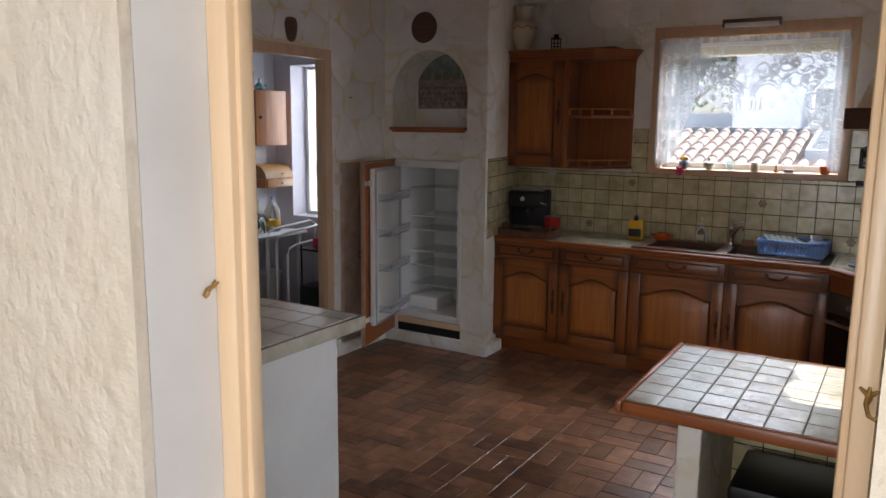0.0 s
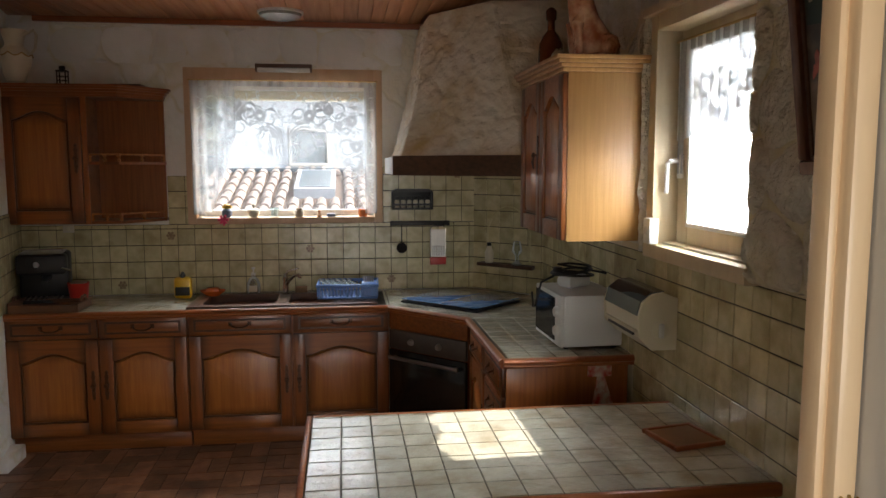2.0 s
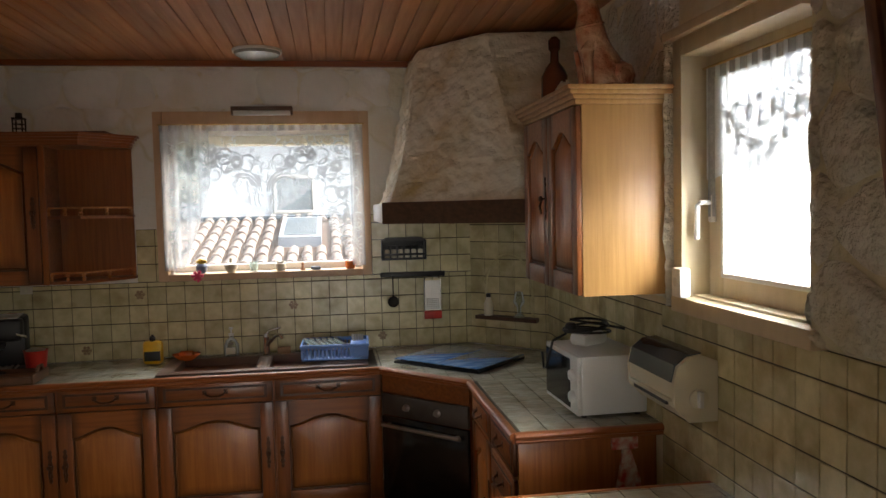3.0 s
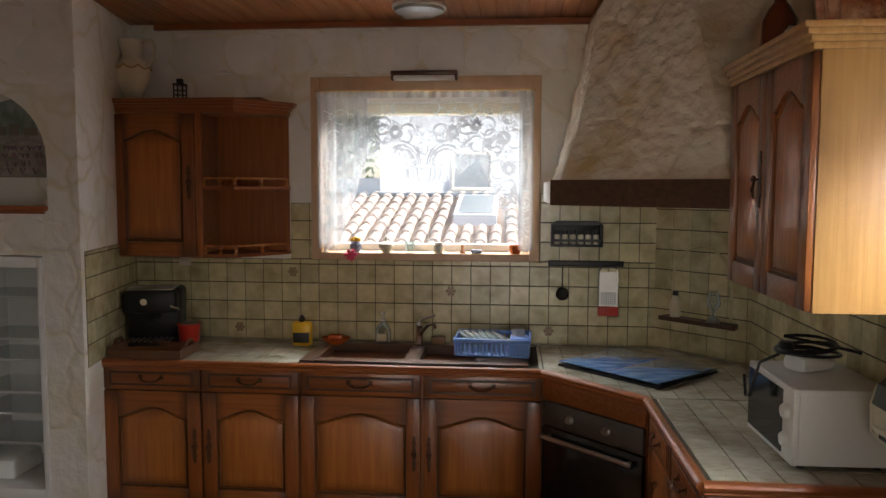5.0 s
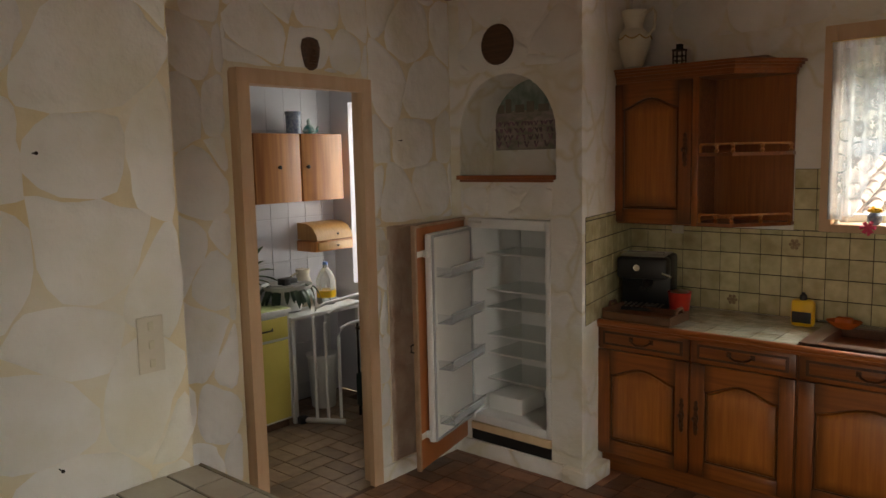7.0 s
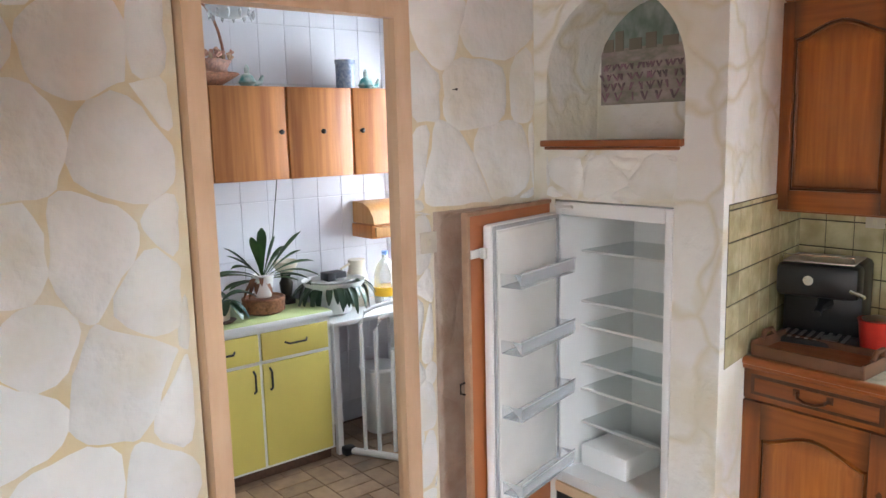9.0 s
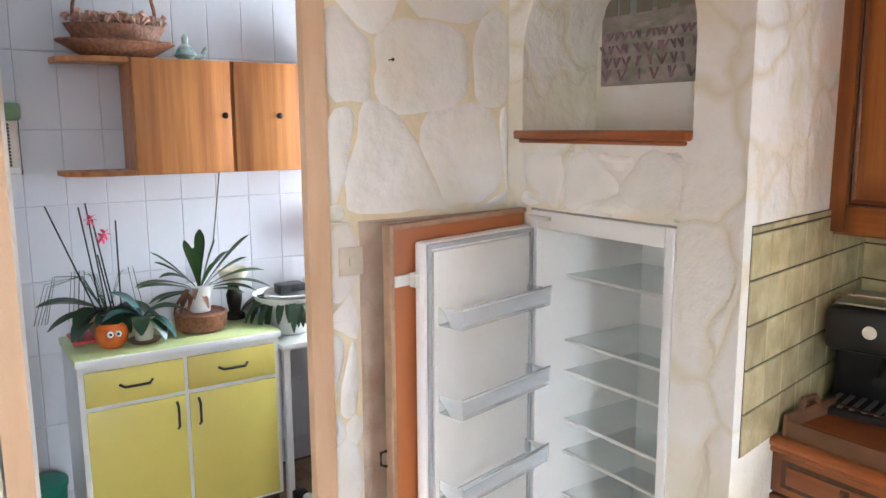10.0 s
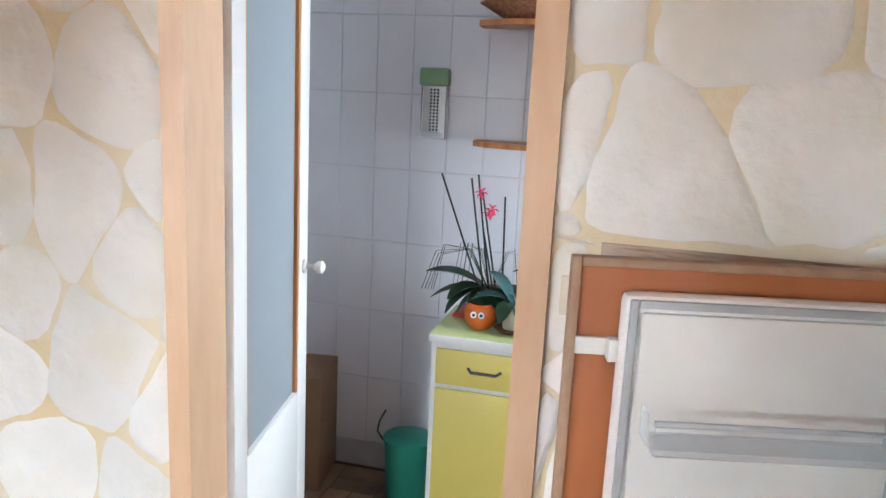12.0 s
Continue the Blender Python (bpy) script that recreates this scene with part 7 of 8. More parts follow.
def leaf(bm, base, d, length, width, droop, full=0.5):
    """A folded strap leaf; full says how far along it is widest."""
    d = Vector(d).normalized()
    side = d.cross(Vector((0, 0, 1)))
    side = side.normalized() if side.length > 0.01 else Vector((0, 1, 0))
    p, prev = Vector(base), None
    n = 9
    for i in range(n + 1):
        t = i / n
        w = width * (0.16 + 0.84 * math.sin(math.pi * t ** (math.log(0.5) / math.log(full))) ** 0.8 if 0 < t < 1 else 0.14)
        a = bm.verts.new(p - side * w + Vector((0, 0, w * 0.35)))
        m = bm.verts.new(p)
        b = bm.verts.new(p + side * w + Vector((0, 0, w * 0.35)))
        if prev:
            bm.faces.new((prev[0], prev[1], m, a))
            bm.faces.new((prev[1], prev[2], b, m))
        prev = (a, m, b)
        d = (d + Vector((0, 0, -droop / n))).normalized()
        p = p + d * length / n


def plants():
    r = random.Random(9)
    p = thing("potted_plant", "plant with long arching green leaves in a white pot", "potted plant", pose(-2.0, -1.47, 0.878))
    part("pot", lathe(bmesh.new(), [(0.04, 0), (0.058, 0.11), (0.062, 0.115), (0.05, 0.11)], 20), WHITE, p)
    for y, z, ln, dr in ((-0.15, 1.6, 0.22, 0.2), (0.4, 1.5, 0.26, 0.4), (-0.7, 1.0, 0.26, 0.7), (0.8, 1.0, 0.28, 0.6), (-1.0, 0.1, 0.2, 0.5), (1.0, 0.2, 0.22, 0.6), (0.25, 1.0, 0.2, 0.9), (-0.9, 1.3, 0.30, 0.5), (-1.0, 0.8, 0.32, 0.9), (-0.35, 1.6, 0.27, 0.3), (0.1, 1.6, 0.30, 0.2), (1.0, 1.3, 0.36, 0.3), (1.0, 0.8, 0.33, 0.8), (-1.0, 0.55, 0.30, 0.6), (1.0, 0.45, 0.28, 0.9), (-0.6, 1.2, 0.22, 1.6), (0.6, 1.4, 0.24, 0.9), (-1.0, 0.25, 0.24, 0.7), (1.0, 0.6, 0.37, 1.1)):
        part("leaf", (lambda q: (leaf(q, (0, 0, 0.085), (r.uniform(-0.1, 0.35), y, z), ln * 0.88, 0.027, dr, 0.76), q)[1])(bmesh.new()), LEAF, p)
    bm = bmesh.new()
    for k in range(9):
        leaf(bm, (0, -0.01, 0.085), (r.uniform(0.1, 0.6), r.uniform(-1, 0.3), r.uniform(0.2, 1.0)), r.uniform(0.08, 0.17), 0.012, 2.2)
    part("dead_leaves", bm, DEADLEAF, p, "withered brown leaves", kind="stuff")
    part("stem", tube(bmesh.new(), [(0, 0, 0.09), (0.0, 0.07, 0.30), (0, 0.11, 0.585)], 0.0025, 6), DARKLEAF, p)
    turned("planter", [(0.092, 0), (0.105, 0.01), (0.110, 0.075), (0.10, 0.08), (0.088, 0.070)], WICKER, "round woven planter under a white flower pot", "planter", pose(-2.0, -1.47, 0.801))
    # the orchid with bare stakes
    p = thing("potted_plant", "dark-leaved orchid with tall stakes in a brown pot", "potted plant", pose(-2.05, -1.83, 0.801))
    part("pot", lathe(bmesh.new(), [(0.05, 0), (0.075, 0.06), (0.08, 0.12), (0.072, 0.12)], 20), CARD, p)
    for x, y, z, ln, w, dr in ((0.2, -1, 0.35, 0.24, 0.040, 0.9), (0.5, -0.7, 0.5, 0.22, 0.040, 1.8), (0.9, -0.2, 0.5, 0.20, 0.042, 2.0), (0.8, 0.6, 0.6, 0.22, 0.040, 1.9), (0.3, 1, 0.5, 0.22, 0.038, 1.2), (1, 0.2, 0.9, 0.18, 0.036, 2.0), (0.4, -1, 0.1, 0.17, 0.036, 1.5), (0.1, -1, 0.75, 0.27, 0.05, 0.8), (0.7, -0.8, 0.8, 0.20, 0.046, 1.4), (0.6, 0.9, 0.8, 0.20, 0.046, 1.3), (1, 0.5, 0.4, 0.16, 0.044, 1.6)):
        part("leaf", (lambda q: (leaf(q, (0, 0, 0.11), (x, y, z), ln, w, dr, 0.55), q)[1])(bmesh.new()), DARKLEAF, p)
    for y0, y1, z in ((-0.03, -0.20, 0.56), (-0.02, -0.085, 0.55), (0.0, -0.06, 0.565), (0.03, -0.04, 0.50), (0.05, 0.045, 0.49), (0.02, -0.03, 0.36)):
        part("stake", tube(bmesh.new(), [(0.02, y0, 0.09), (0.06, y1, z)], 0.0035, 6), BLACK, p)
    for y, z in ((-0.045, 0.50), (0.0, 0.44), (-0.01, 0.425)):
        bm = bmesh.new()
        for k in range(6):
            leaf(bm, (0.06, y, z), (0.4, math.cos(k), math.sin(k)), 0.028, 0.009, 0.4)
        part("flower", bm, PINK, p)
    bm = bmesh.new()
    for k in range(12):
        a = r.uniform(-2.2, 0.8)
        tube(bm, [(0.0, 0, 0.10), (0.0, 0.10 * math.sin(a), 0.27), (0.02, 0.20 * math.sin(a) - 0.02, 0.26 + 0.04 * math.cos(a)), (0.03, 0.25 * math.sin(a) - 0.02, 0.10)], 0.0014, 4)
    part("roots", bm, DARKLEAF, p, "thin trailing aerial roots", kind="stuff")
    b = thing("flower_pot", "round orange and white pot with a comic face", "flower pot", pose(-1.93, -1.84, 0.801))
    part("body", lathe(bmesh.new(), [(0.035, 0), (0.056, 0.02), (0.063, 0.05), (0.056, 0.082), (0.04, 0.095), (0.036, 0.088)], 22), ORANGE, b)
    for s in (-1, 1):
        e = part("eye", lathe(bmesh.new(), [(0.001, 0.004), (0.010, 0.003), (0.013, 0.0)], 12, pose(0.058, s * 0.014, 0.062, 0, 82)), WHITE, b)
        part("pupil", lathe(bmesh.new(), [(0.001, 0.007), (0.005, 0.006), (0.006, 0.003)], 10, pose(0.058, s * 0.014, 0.062, 0, 82)), BLACK, e)
    p = thing("potted_plant", "small broad-leaved plant in a striped cream pot", "potted plant", pose(-1.93, -1.72, 0.801))
    part("pot", lathe(bmesh.new(), [(0.032, 0), (0.045, 0.10), (0.047, 0.105), (0.04, 0.1)], 18), CREAMPLASTIC, p)
    part("saucer", lathe(bmesh.new(), [(0.05, -0.0005), (0.066, 0.012), (0.06, 0.012)], 20, pose(0, 0, 0)), CORK, p)
    for x, y, z, ln, w, dr in ((0.5, 1, 0.3, 0.17, 0.036, 1.9), (0.8, 0.6, 0.4, 0.15, 0.034, 2.2), (0.2, -1, 0.9, 0.17, 0.034, 1.3), (0.0, 1, 0.9, 0.20, 0.036, 1.5), (1, -0.3, 0.8, 0.13, 0.032, 2.2), (-0.3, -0.5, 1.2, 0.17, 0.034, 1.2)):
        part("leaf", (lambda q: (leaf(q, (0, 0, 0.10), (x, y, z), ln, w, dr, 0.55), q)[1])(bmesh.new()), BLUELEAF if ln == 0.17 else DARKLEAF, p)
    s = thing("lamp", "oil lamp with a dark ornate foot and pale glass bowl", "lamp", pose(-2.10, -1.29, 0.801))
    part("base", lathe(bmesh.new(), [(0.045, 0), (0.045, 0.02), (0.025, 0.035), (0.032, 0.07), (0.036, 0.11), (0.022, 0.14), (0.03, 0.155)], 16), IRON, s)
    part("bowl", lathe(bmesh.new(), [(0.02, 0.155), (0.045, 0.175), (0.062, 0.20), (0.066, 0.225), (0.058, 0.23), (0.02, 0.18)], 22), CERAMIC, s)


DEADLEAF = mat("withered_leaf", (0.22, 0.10, 0.05), 0.7, color2=(0.14, 0.06, 0.03), scale=20)
BLUELEAF = mat("bluish_leaf", (0.03, 0.09, 0.09), 0.35, color2=(0.05, 0.13, 0.12), scale=12)
plants()
solo("plate", boxes((-2.19, -2.02, -1.97, -1.86, 0.801, 0.815), bev=0.004), RED, "red tin dish on the pale green top", "dish")
TABLEW = thing("table", "low pale laundry table against the tiled wall", "table", pose(0, 0, 0))
part("tabletop", boxes((LWX + 0.012, -1.80, -1.19, -0.50, 0.70, 0.725), bev=0.003), WHITE, TABLEW)
for x, y in ((-2.17, -1.16), (-1.83, -0.58), (-2.17, -0.58), (-1.84, -1.16)):
    part("leg", boxes((x - 0.015, x + 0.015, y - 0.015, y + 0.015, 0, 0.70)), WHITE, TABLEW)
b = thing("basin", "white basin heaped with dark plants on the laundry table", "basin", pose(-2.0, -1.06, 0.726))
part("bowl", lathe(bmesh.new(), [(0.07, 0), (0.09, 0.01), (0.10, 0.10), (0.16, 0.16), (0.172, 0.185), (0.16, 0.18), (0.09, 0.10)], 28), WHITE, b)
bm = bmesh.new()
rr2 = random.Random(5)
for k in range(60):
    a = rr2.uniform(0, 6.28)
    leaf(bm, (0.12 * math.cos(a), 0.12 * math.sin(a), 0.17), (math.cos(a), math.sin(a), rr2.uniform(-0.1, 0.3)), rr2.uniform(0.09, 0.20), 0.018, rr2.uniform(1.5, 4))
part("leaves", bm, DARKLEAF, b)
part("tin", boxes((-0.05, 0.04, -0.04, 0.06, 0.19, 0.225), (0.0, 0.08, -0.08, -0.03, 0.19, 0.235), bev=0.004), BLACK, b)
part("lid", lathe(bmesh.new(), [(0.12, 0.185), (0.12, 0.192), (0.02, 0.194)], 24), STEEL, b)
t = thing("pitcher", "white enamel pitcher on the laundry table", "pitcher", pose(-2.08, -0.86, 0.726))
part("body", lathe(bmesh.new(), [(0.06, 0), (0.065, 0.01), (0.06, 0.17), (0.045, 0.21), (0.05, 0.26), (0.044, 0.26)], 22), CERAMIC, t)
part("handle", tube(bmesh.new(), [(0, -0.045, 0.24), (0, -0.10, 0.22), (0, -0.10, 0.12), (0, -0.062, 0.09)], 0.007), CERAMIC, t)
t = thing("water_bottle", "large clear plastic bottle with a coloured label on the laundry table", "bottle", pose(-2.0, -0.72, 0.726))
part("body", lathe(bmesh.new(), [(0.06, 0), (0.068, 0.01), (0.068, 0.17), (0.05, 0.22), (0.018, 0.26), (0.018, 0.28)], 22), CLEARP, t)
part("label", lathe(bmesh.new(), [(0.069, 0.05), (0.0695, 0.055), (0.0695, 0.095), (0.069, 0.10)], 22), YELLOWP, t)
part("cap", lathe(bmesh.new(), [(0.019, 0.281), (0.019, 0.30)], 14), BLUE, t)


def drying_rack():
    d = thing("ironing_frame", "folded white tubular drying rack standing in the laundry", "drying rack", pose(0, 0, 0))
    for y, off, h in ((-1.075, 0.0, 0.80), (-1.02, 0.05, 0.76), (-0.96, 0.11, 0.66)):
        x = -1.72 + off
        part("tube", tube(bmesh.new(), [(x, y, 0.03), (x, y, h - 0.08), (x + 0.01, y + 0.02, h - 0.02), (x + 0.02, y + 0.08, h), (x + 0.05, y + 0.46, h + 0.03), (x + 0.06, y + 0.52, h), (x + 0.06, y + 0.52, 0.03)], 0.011, 10), WHITE, d)
    part("foot", tube(bmesh.new(), [(-1.80, -1.12, 0.02), (-1.55, -0.98, 0.02)], 0.018, 10), WHITEPLASTIC, d)
    part("foot", tube(bmesh.new(), [(-1.72, -0.62, 0.02), (-1.47, -0.50, 0.02)], 0.018, 10), WHITEPLASTIC, d)
    part("stopper", boxes((-1.83, -1.78, -1.16, -1.10, 0.0, 0.045), bev=0.006), BLACK, d)


drying_rack()
t = thing("bucket", "white plastic tub with a lid under the laundry table", "tub", pose(-1.98, -0.80, 0))
part("body", lathe(bmesh.new(), [(0.08, 0), (0.085, 0.01), (0.105, 0.36), (0.11, 0.365)], 24), WHITEPLASTIC, t)
part("lid", lathe(bmesh.new(), [(0.112, 0.366), (0.112, 0.385), (0.04, 0.395)], 24), WHITE, t)
t = thing("pedal_bin", "green plastic bin with a lid beside the yellow cabinet", "bin", pose(-2.04, -2.13, 0))
part("body", lathe(bmesh.new(), [(0.085, 0), (0.09, 0.01), (0.10, 0.245)], 26), GREENP, t)
part("lid", lathe(bmesh.new(), [(0.106, 0.246), (0.106, 0.262), (0.07, 0.275), (0.0, 0.278)], 26, cap=False), GREENP, t)
part("handle", tube(bmesh.new(), [(0.06, -0.09, 0.26), (0.05, -0.12, 0.29), (0.0, -0.13, 0.31), (-0.05, -0.12, 0.34)], 0.004), BLACK, t)
t = thing("cardboard_box", "tall brown cardboard box against the laundry wall", "box", pose(-2.05, -2.72, 0, 0, 0, 8))
part("carton", boxes((-0.14, 0.14, -0.22, 0.22, 0, 0.50), bev=0.003), CARD, t)
t = thing("wheeled_trolley", "low dark trolley with red and pink things under the laundry window", "trolley", pose(-1.44, -0.64, 0))
BLACKGREEN = mat("dark_green_plastic", (0.012, 0.03, 0.025), 0.45)
part("basket", boxes((-0.2, 0.2, -0.16, 0.16, 0.06, 0.30), bev=0.02), BLACKGREEN, t)
for sx in (-1, 1):
    for sy in (-1, 1):
        part("post", tube(bmesh.new(), [(sx * 0.18, sy * 0.14, 0.0), (sx * 0.18, sy * 0.14, 0.66)], 0.009), IRON, t)
part("shelf", boxes((-0.19, 0.19, -0.15, 0.15, 0.60, 0.615)), IRON, t)
bm = bmesh.new()
for k in range(16):
    x, y = rr2.uniform(-0.14, 0.14), rr2.uniform(-0.11, 0.11)
    box(bm, x - 0.03, x + 0.03, y - 0.02, y + 0.02, 0.616, 0.66 + rr2.uniform(0, 0.05), 0.008)
part("bundle", bm, PINK, t, kind="stuff")


def laundry_door():
    d = thing("laundry_door", "open white laundry door with a frosted glass pane", "door", pose(-0.800, -2.235, 0, 0, 0, 189))
    w, h = 0.64, 2.05
    part("leaf", boxes((0.0, 0.09, -0.018, 0.018, 0.01, h), (w - 0.09, w, -0.018, 0.018, 0.01, h), (0.09, w - 0.09, -0.018, 0.018, 0.01, 0.70), (0.09, w - 0.09, -0.018, 0.018, h - 0.10, h), bev=0.003), WHITE, d)
    part("pane", boxes((0.088, w - 0.088, -0.003, 0.003, 0.69, h - 0.09)), FROST, d, "frosted glass pane")
    part("bead", boxes((0.09, 0.105, -0.014, 0.014, 0.70, h - 0.10), (w - 0.105, w - 0.09, -0.014, 0.014, 0.70, h - 0.10)), PINE, d)
    bm = lathe(bmesh.new(), [(0.022, 0), (0.022, 0.006), (0.008, 0.01), (0.008, 0.035), (0.018, 0.045), (0.02, 0.06), (0.01, 0.068)], 16, pose(w - 0.045, -0.018, 1.10, 90))
    lathe(bm, [(0.022, 0), (0.022, 0.006), (0.008, 0.01), (0.008, 0.035), (0.018, 0.045), (0.02, 0.06), (0.01, 0.068)], 16, pose(w - 0.045, 0.018, 1.10, -90))
    part("knob", bm, WHITEPLASTIC, d)


FROST = clear("frosted_glass", (0.50, 0.54, 0.57), alpha=0.30, rough=0.3)
laundry_door()
s = thing("ceiling_light", "small white spotlight on the laundry wall", "lamp", pose(LWX + 0.02, -1.62, 2.36))
part("base", boxes((0, 0.03, -0.08, 0.08, -0.02, 0.02), bev=0.006), WHITE, s)
part("bulb", lathe(bmesh.new(), [(0.02, 0), (0.035, 0.05), (0.03, 0.06)], 16, pose(0.03, 0.02, 0, 0, 70)), WHITEPLASTIC, s)

s = thing("pendant_light", "small clear glass ceiling lamp hanging in the laundry", "lamp", pose(-1.5, -1.77, 2.26))
part("cord", tube(bmesh.new(), [(0, 0, 0.0), (0, 0, H - 2.26)], 0.004, 8), WHITEPLASTIC, s)
part("shade", lathe(bmesh.new(), [(0.005, 0.0), (0.05, -0.005), (0.095, -0.03), (0.10, -0.06), (0.08, -0.085), (0.04, -0.10), (0.005, -0.105)], 24), CLEARP, s)
for k in range(12):
    a = k * math.pi / 6
    part("drop", lathe(bmesh.new(), [(0.001, -0.035), (0.008, -0.02), (0.005, 0.0), (0.001, 0.004)], 8, Matrix.Translation((0.088 * math.cos(a), 0.088 * math.sin(a), -0.075))), CLEARP, s)
# ---- pieces of walls, worktops and floors ----
S_ = 0.6
TP = 0.109
tiling(wall_north, (0.002, -0.0005, TOPZ), (1, 0, 0), (0, 0, 1), GX - 0.002, 1.32 - TOPZ, TP, TILE)
tiling(wall_north, (0.93, -0.0005, 1.3205), (1, 0, 0), (0, 0, 1), 0.125, 0.32, TP, TILE)
tiling(wall_north, (2.346, -0.0005, 1.3205), (1, 0, 0), (0, 0, 1), GX - 2.346, 0.38, TP, TILE)
dgl = math.hypot(RX - GX, GY)
u = Vector((RX - GX, GY, 0)).normalized()
tiling(wall_corner, (GX - 0.0005, -0.0007, TOPZ), tuple(u), (0, 0, 1), dgl, 1.72 - TOPZ, TP, TILE)
tiling(wall_east, (RX - 0.0005, GY, TOPZ), (0, -1, 0), (0, 0, 1), 1.585, 1.335 - TOPZ, TP, TILE)
tiling(wall_east, (RX - 0.0005, -1.985, 0.05), (0, -1, 0), (0, 0, 1), 1.40, 1.335 - 0.05, TP, TILE)
sl = Vector((-PX - 0.006, -FY - 0.02, 0)).normalized()
tiling(wall_fridge, (PX + 0.0065, FY + 0.02, TOPZ), tuple(sl), (0, 0, 1), 0.825, 0.565, TP, TILE)
tiling(islback, (2.201, -2.5605, 0.02), (1, 0, 0), (0, 0, 1), 1.17, 0.69, TP, TILE)
tiling(top, (1.13, -0.598, SZ1 - 0.001), (1, 0, 0), (0, 1, 0), 2.35 - 1.13, 0.597, TP, TOPTILE, skip=lambda x, y: x < 1.15 and 0.03 < y < 0.51)
tiling(top, (2.80, -1.965, SZ1 - 0.001), (1, 0, 0), (0, 1, 0), RX - 2.80, 0.90, TP, TOPTILE)
tiling(isl, (1.95, -3.16, IZ - 0.007), (1, 0, 0), (0, 1, 0), RX - 1.952, 0.77, 0.108, TOPTILE, joint=0.004)


def clipped_tiles(parent, poly, z, pitch, material, x0, y0, joint=0.004, depth=0.006):
    """Tiles cut to a convex outline (counter-clockwise), on a horizontal plane."""
    xs, ys = [p[0] for p in poly], [p[1] for p in poly]
    i0, i1 = math.floor((min(xs) - x0) / pitch), math.ceil((max(xs) - x0) / pitch)
    j0, j1 = math.floor((min(ys) - y0) / pitch), math.ceil((max(ys) - y0) / pitch)
    for i in range(i0, i1):
        for j in range(j0, j1):
            a, b = x0 + i * pitch + joint / 2, y0 + j * pitch + joint / 2
            c, d = a + pitch - joint, b + pitch - joint
            q = [(a, b), (c, b), (c, d), (a, d)]
            for p0, p1 in zip(poly, poly[1:] + poly[:1]):
                nx, ny = -(p1[1] - p0[1]), p1[0] - p0[0]
                res = []
                for s, e in zip(q, q[1:] + q[:1]):
                    ds, de = (s[0] - p0[0]) * nx + (s[1] - p0[1]) * ny, (e[0] - p0[0]) * nx + (e[1] - p0[1]) * ny
                    if ds >= 0:
                        res.append(s)
                    if ds * de < 0:
                        t = ds / (ds - de)
                        res.append((s[0] + (e[0] - s[0]) * t, s[1] + (e[1] - s[1]) * t))
                q = res
                if len(q) < 3:
                    break
            if len(q) < 3:
                continue
            area = abs(sum(s[0] * e[1] - e[0] * s[1] for s, e in zip(q, q[1:] + q[:1]))) / 2
            if area < 0.0003:
                continue
            cx0, cy0 = sum(p[0] for p in q) / len(q), sum(p[1] for p in q) / len(q)
            me = finish(prism(bmesh.new(), [(p[0] - cx0, p[1] - cy0) for p in q], 0, depth, "z"), "tile", False)
            me.materials.append(material)
            piece("tile", me, parent, Matrix.Translation((cx0, cy0, z)))


clipped_tiles(top, [(0.120, -0.598), (1.128, -0.598), (1.128, -0.004), (0.008, -0.004)], SZ1 - 0.001, TP, TOPTILE, 1.13, -0.598)
clipped_tiles(top, [(2.352, -0.004), (2.352, -0.598), (2.79, -1.057), (3.376, -1.057), (3.376, -0.42), (2.965, -0.004)], SZ1 - 0.001, TP, TOPTILE, 2.352, -1.057)
PENTILE = mat("pale_worktop_tile", (0.60, 0.56, 0.47), 0.3, color2=(0.52, 0.47, 0.37), scale=9, bump=0.002, bscale=20, vary=0.06)
tiling(pen, (0.20, DY + 0.01, 0.8628), (1, 0, 0), (0, 1, 0), 0.588, 1.262, 0.145, PENTILE, joint=0.006)

# floor: brick-sized pavers in a basket pattern
def pavers(parent, x0, x1, y0, y1, material, near, limit, blocked=None):
    L, w = 0.21, 0.105
    mesh = tile_mesh(L - 0.006, w - 0.006, 0.007, material, 0.002, "paver")
    slots = []
    nx, ny = int(math.ceil((x1 - x0) / L)), int(math.ceil((y1 - y0) / L))
    for i in range(nx):
        for j in range(ny):
            for k in (0, 1):
                if (i + j) % 2:
                    c, r = (x0 + i * L + L / 2, y0 + j * L + w / 2 + k * w), 0
                else:
                    c, r = (x0 + i * L + w / 2 + k * w, y0 + j * L + L / 2), 90
                if c[0] + 0.05 > x1 or c[1] + 0.05 > y1 or (blocked and blocked(*c)):
                    continue
                slots.append((math.hypot(c[0] - near[0], c[1] - near[1]), c, r))
    slots.sort()
    for _, c, r in slots[:limit]:
        piece("paver", mesh, parent, pose(c[0], c[1], -0.007, 0, 0, r))
    vs, fs = [], []
    for _, c, r in slots[limit:]:
        m = pose(c[0], c[1], -0.007, 0, 0, r)
        n = len(vs)
        vs += [m @ v.co for v in mesh.vertices]
        fs += [tuple(n + q for q in f.vertices) for f in mesh.polygons]
    if fs:
        me = bpy.data.meshes.new("pavers")
        me.from_pydata(vs, [], fs)
        me.materials.append(FLOORJOIN if material is FLOORTILE else FLOORTILE2)
        o = new("pavers", me)
        o.parent = parent
        tagged(o, kind="stuff")


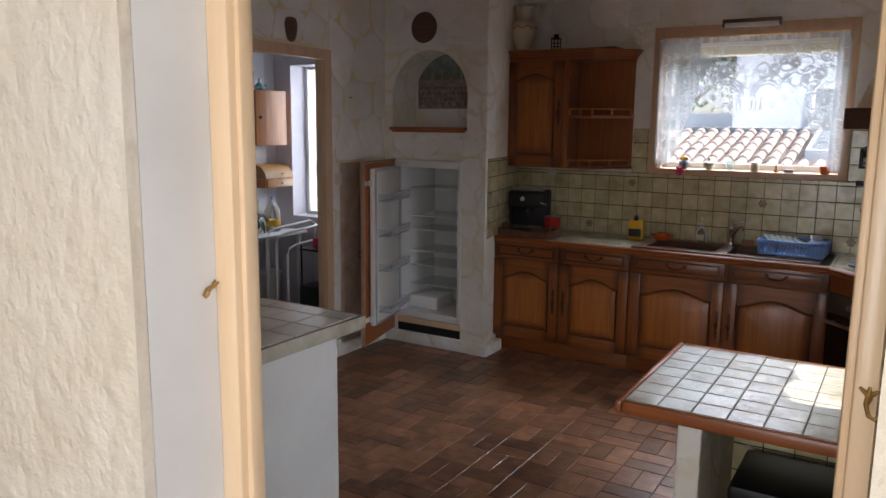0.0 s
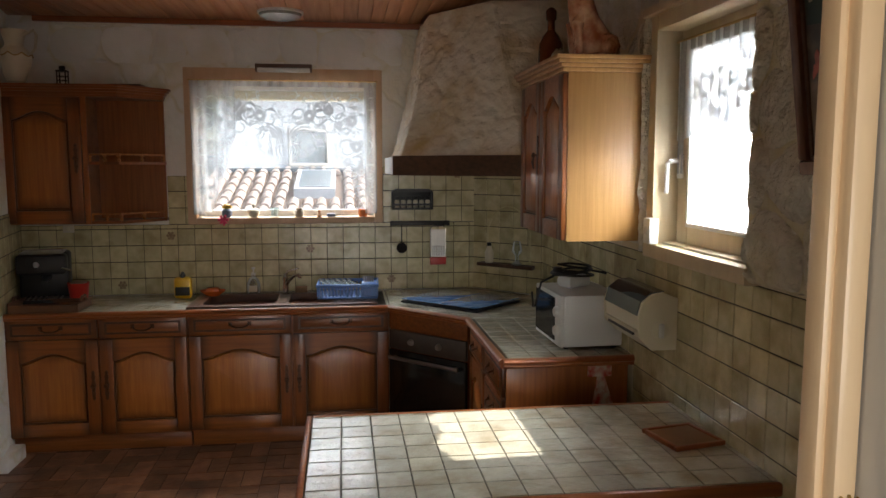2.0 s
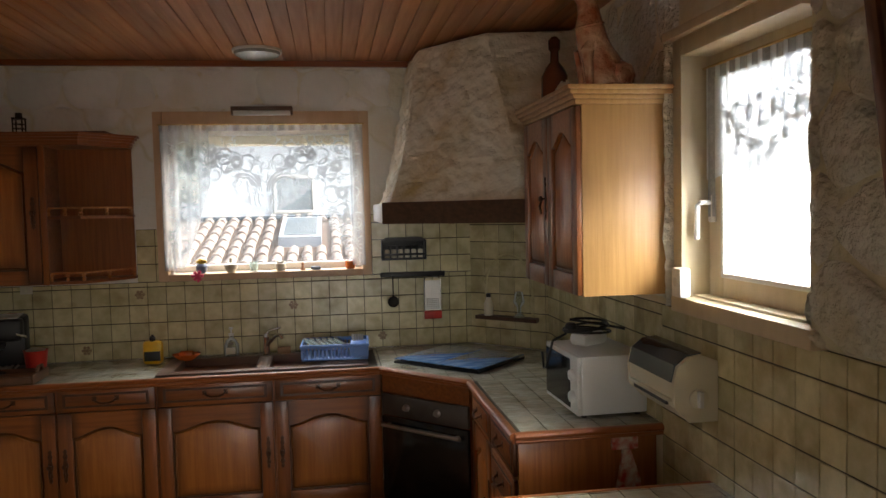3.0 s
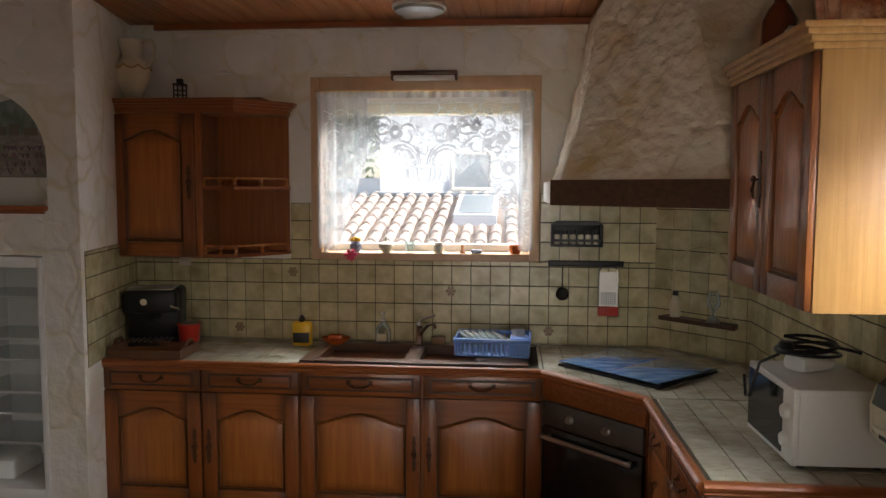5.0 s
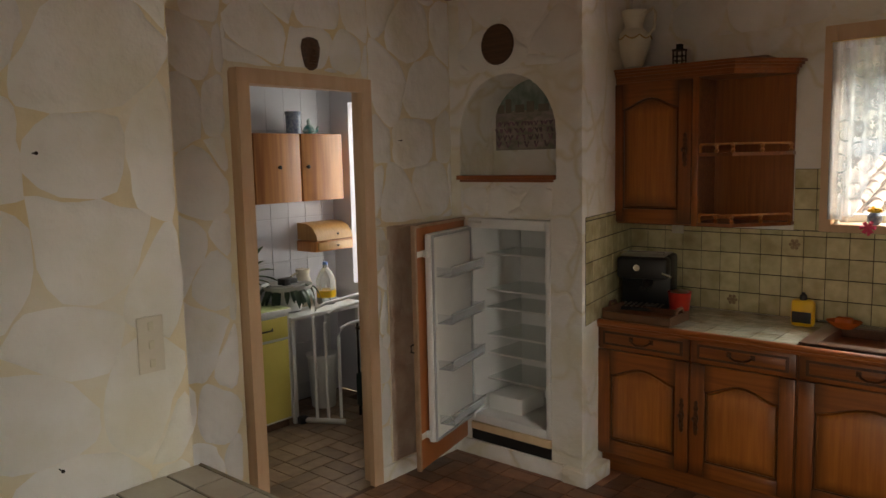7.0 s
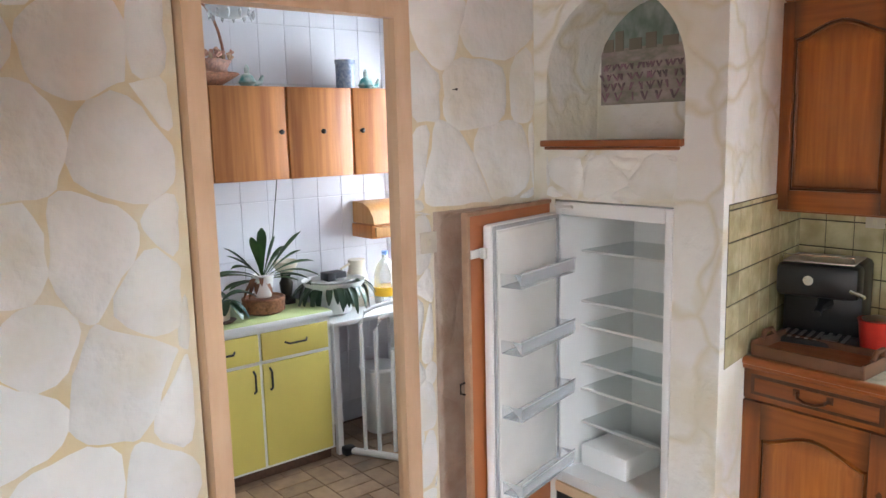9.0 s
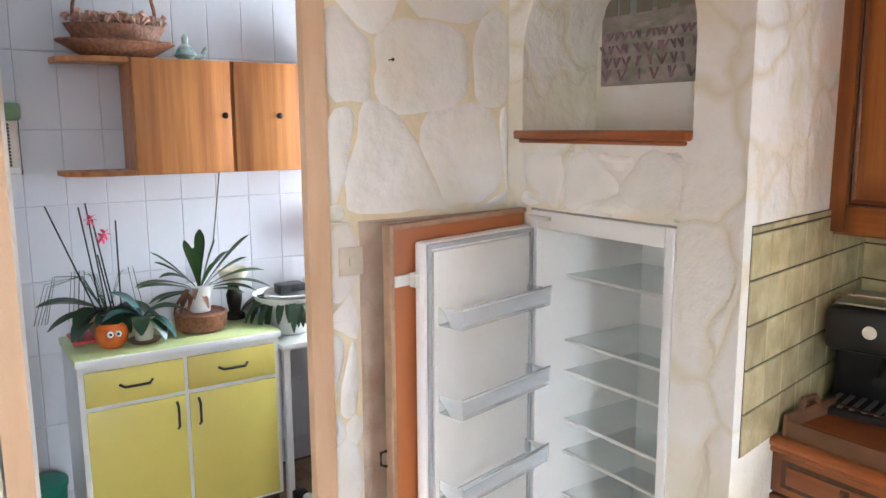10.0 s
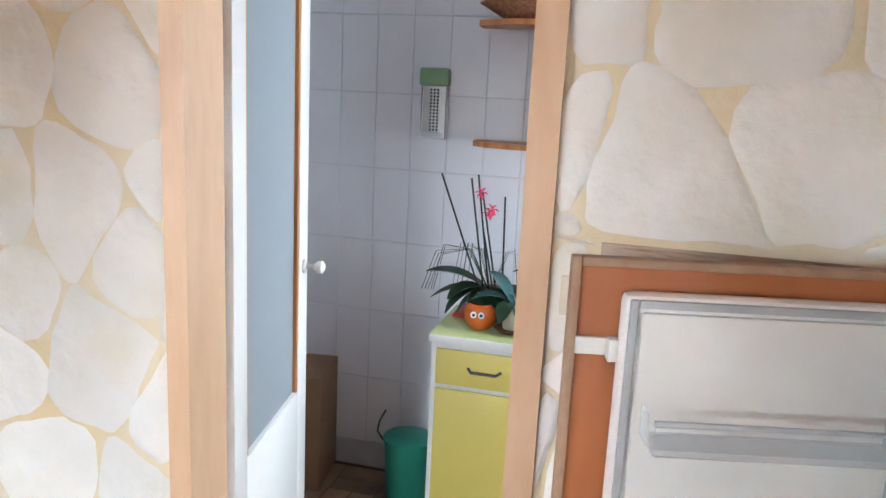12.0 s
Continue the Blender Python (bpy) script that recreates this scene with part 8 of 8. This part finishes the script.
FLOORJOIN = mat("terracotta_paver_joined", (0.27, 0.13, 0.07), 0.36, color2=(0.18, 0.08, 0.042), scale=12, bump=0.002, bscale=40, vary=0.5, stains=(0.11, 0.055, 0.035), stain_scale=3, island=True)
pavers(floor, -0.70, RX, -4.56, 0.0, FLOORTILE, (1.1, -2.2), 300, lambda x, y: (x < 0.19 and y < -3.14) or (x > 0.135 and y > -0.5) or (x < 0.135 and y > FY + 0.05) or (0.19 < x < 0.72 and y < -3.2))
pavers(laundry_floor, -2.2, -0.71, -3.3, LY, FLOORTILE2, (-1.4, -1.3), 200)

# cast stones on the walls
G_, P_ = 0.003, 0.006
stones(wall_west, (LX, DOY1 + 0.015, 1.40), (0, 1, 0), (0, 0, 1), FY - DOY1 - 0.015, H - 1.44, 0.33, G_, P_, STONE, 1)
stones(wall_west, (LX, DOY1 + 0.015, 0.0), (0, 1, 0), (0, 0, 1), 0.09, 1.39, 0.30, 0.001, P_, STONE, 12)
# browner strip and stones, about as high and wide as the open fridge panel
setting("wall_patch", boxes((LX, LX + 0.004, -1.375, FY - 0.002, 0.09, 1.385)), BROWNSTONE, "brownish strip of wall beside the fridge")
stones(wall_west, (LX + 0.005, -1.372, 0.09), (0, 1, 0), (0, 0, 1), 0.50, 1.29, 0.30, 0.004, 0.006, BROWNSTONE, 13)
stones(wall_west, (LX, DOY0 - 0.02, DOZ + 0.03), (0, 1, 0), (0, 0, 1), DOY1 - DOY0 + 0.04, H - DOZ - 0.07, 0.28, G_, P_, STONE, 2)
stones(wall_west, (LX, -3.14, 0.0), (0, 1, 0), (0, 0, 1), DOY0 - 0.02 + 3.14, H - 0.04, 0.30, G_, P_, STONE, 3)
stones(wall_block, (0.19, DY, 0.0), (0, 1, 0), (0, 0, 1), -3.085 - DY, H - 0.02, 0.29, G_, P_, STONE, 4)
stones(wall_fridge, (-0.64, FY, 2.20), (1, 0, 0), (0, 0, 1), 0.64 + PX, H - 2.24, 0.26, 0.006, 0.006, STONE, 5)
stones(wall_fridge, (-0.64, FY, FZ1 + 0.01), (1, 0, 0), (0, 0, 1), 0.62, 0.17, 0.24, 0.006, 0.006, STONE, 6)
stones(wall_north, (0.02, 0.0, 2.36), (1, 0, 0), (0, 0, 1), 2.48, H - 2.40, 0.27, 0.008, 0.006, STONE, 7)
stones(wall_east, (RX, -2.16, 1.36), (0, -1, 0), (0, 0, 1), 0.001, 0.001, 0.3, G_, P_, STONE, 8)
ROCK = mat("rough_pale_stone", (0.80, 0.77, 0.68), 0.9, color2=(0.72, 0.67, 0.55), scale=5, bump=0.06, bscale=30, stains=(0.66, 0.56, 0.36), stain_scale=4)
ROCKJOINT = mat("olive_yellow_mortar", (0.66, 0.58, 0.36), 0.9, color2=(0.70, 0.66, 0.52), scale=8, bump=0.02, bscale=24)
rough_edge()
setting("wall_facing", boxes((RX - 0.036, RX - 0.001, DY + 0.002, -2.965, 1.345, H - 0.002), (RX - 0.03, RX - 0.001, DY + 0.002, -3.40, 0.0, 1.344), bev=0.01), ROCKJOINT, "rough pale stone facing beside the side window")
stones(wall_east, (RX - 0.037, -2.975, 1.35), (0, -1, 0), (0, 0, 1), 1.36, H - 1.37, 0.25, 0.005, 0.018, ROCK, 10)
stones(wall_east, (RX - 0.031, -3.41, 0.0), (0, -1, 0), (0, 0, 1), 0.92, 1.34, 0.29, 0.005, 0.014, ROCK, 14)
stones(wall_east, (RX - 0.001, -1.40, 1.35), (0, -1, 0), (0, 0, 1), 0.74, H - 1.36, 0.34, 0.004, 0.012, ROCK, 11)

# glazed tiles of the laundry wall
tiling(wl, (LWX, -3.29, 0.12), (0, 1, 0), (0, 0, 1), 3.29 + LY, H - 0.14, 0.152, WALLTILE, joint=0.0025, depth=0.005, pv=0.305)

# flower motifs on some of the tiles
FLOWER = mat("printed_flower", (0.22, 0.13, 0.07), 0.3, color2=(0.34, 0.25, 0.13), scale=60)
for x, z in ((0.939, 1.246), (1.851, 1.148), (0.62, 0.92), (2.40, 0.93), (1.45, 0.92), (2.86, 1.65)):
    bm = lathe(bmesh.new(), [(0.001, 0.0), (0.012, 0.0), (0.012, 0.0006), (0.001, 0.0008)], 10)
    for k in range(6):
        q = k * math.pi / 3
        lathe(bm, [(0.001, 0), (0.010, 0), (0.010, 0.0006), (0.001, 0.0006)], 8, Matrix.Translation((0.020 * math.cos(q), 0.020 * math.sin(q), 0)))
    o = part("motif", bm, FLOWER, wall_north, at=pose(x, -0.0072, z, 90))
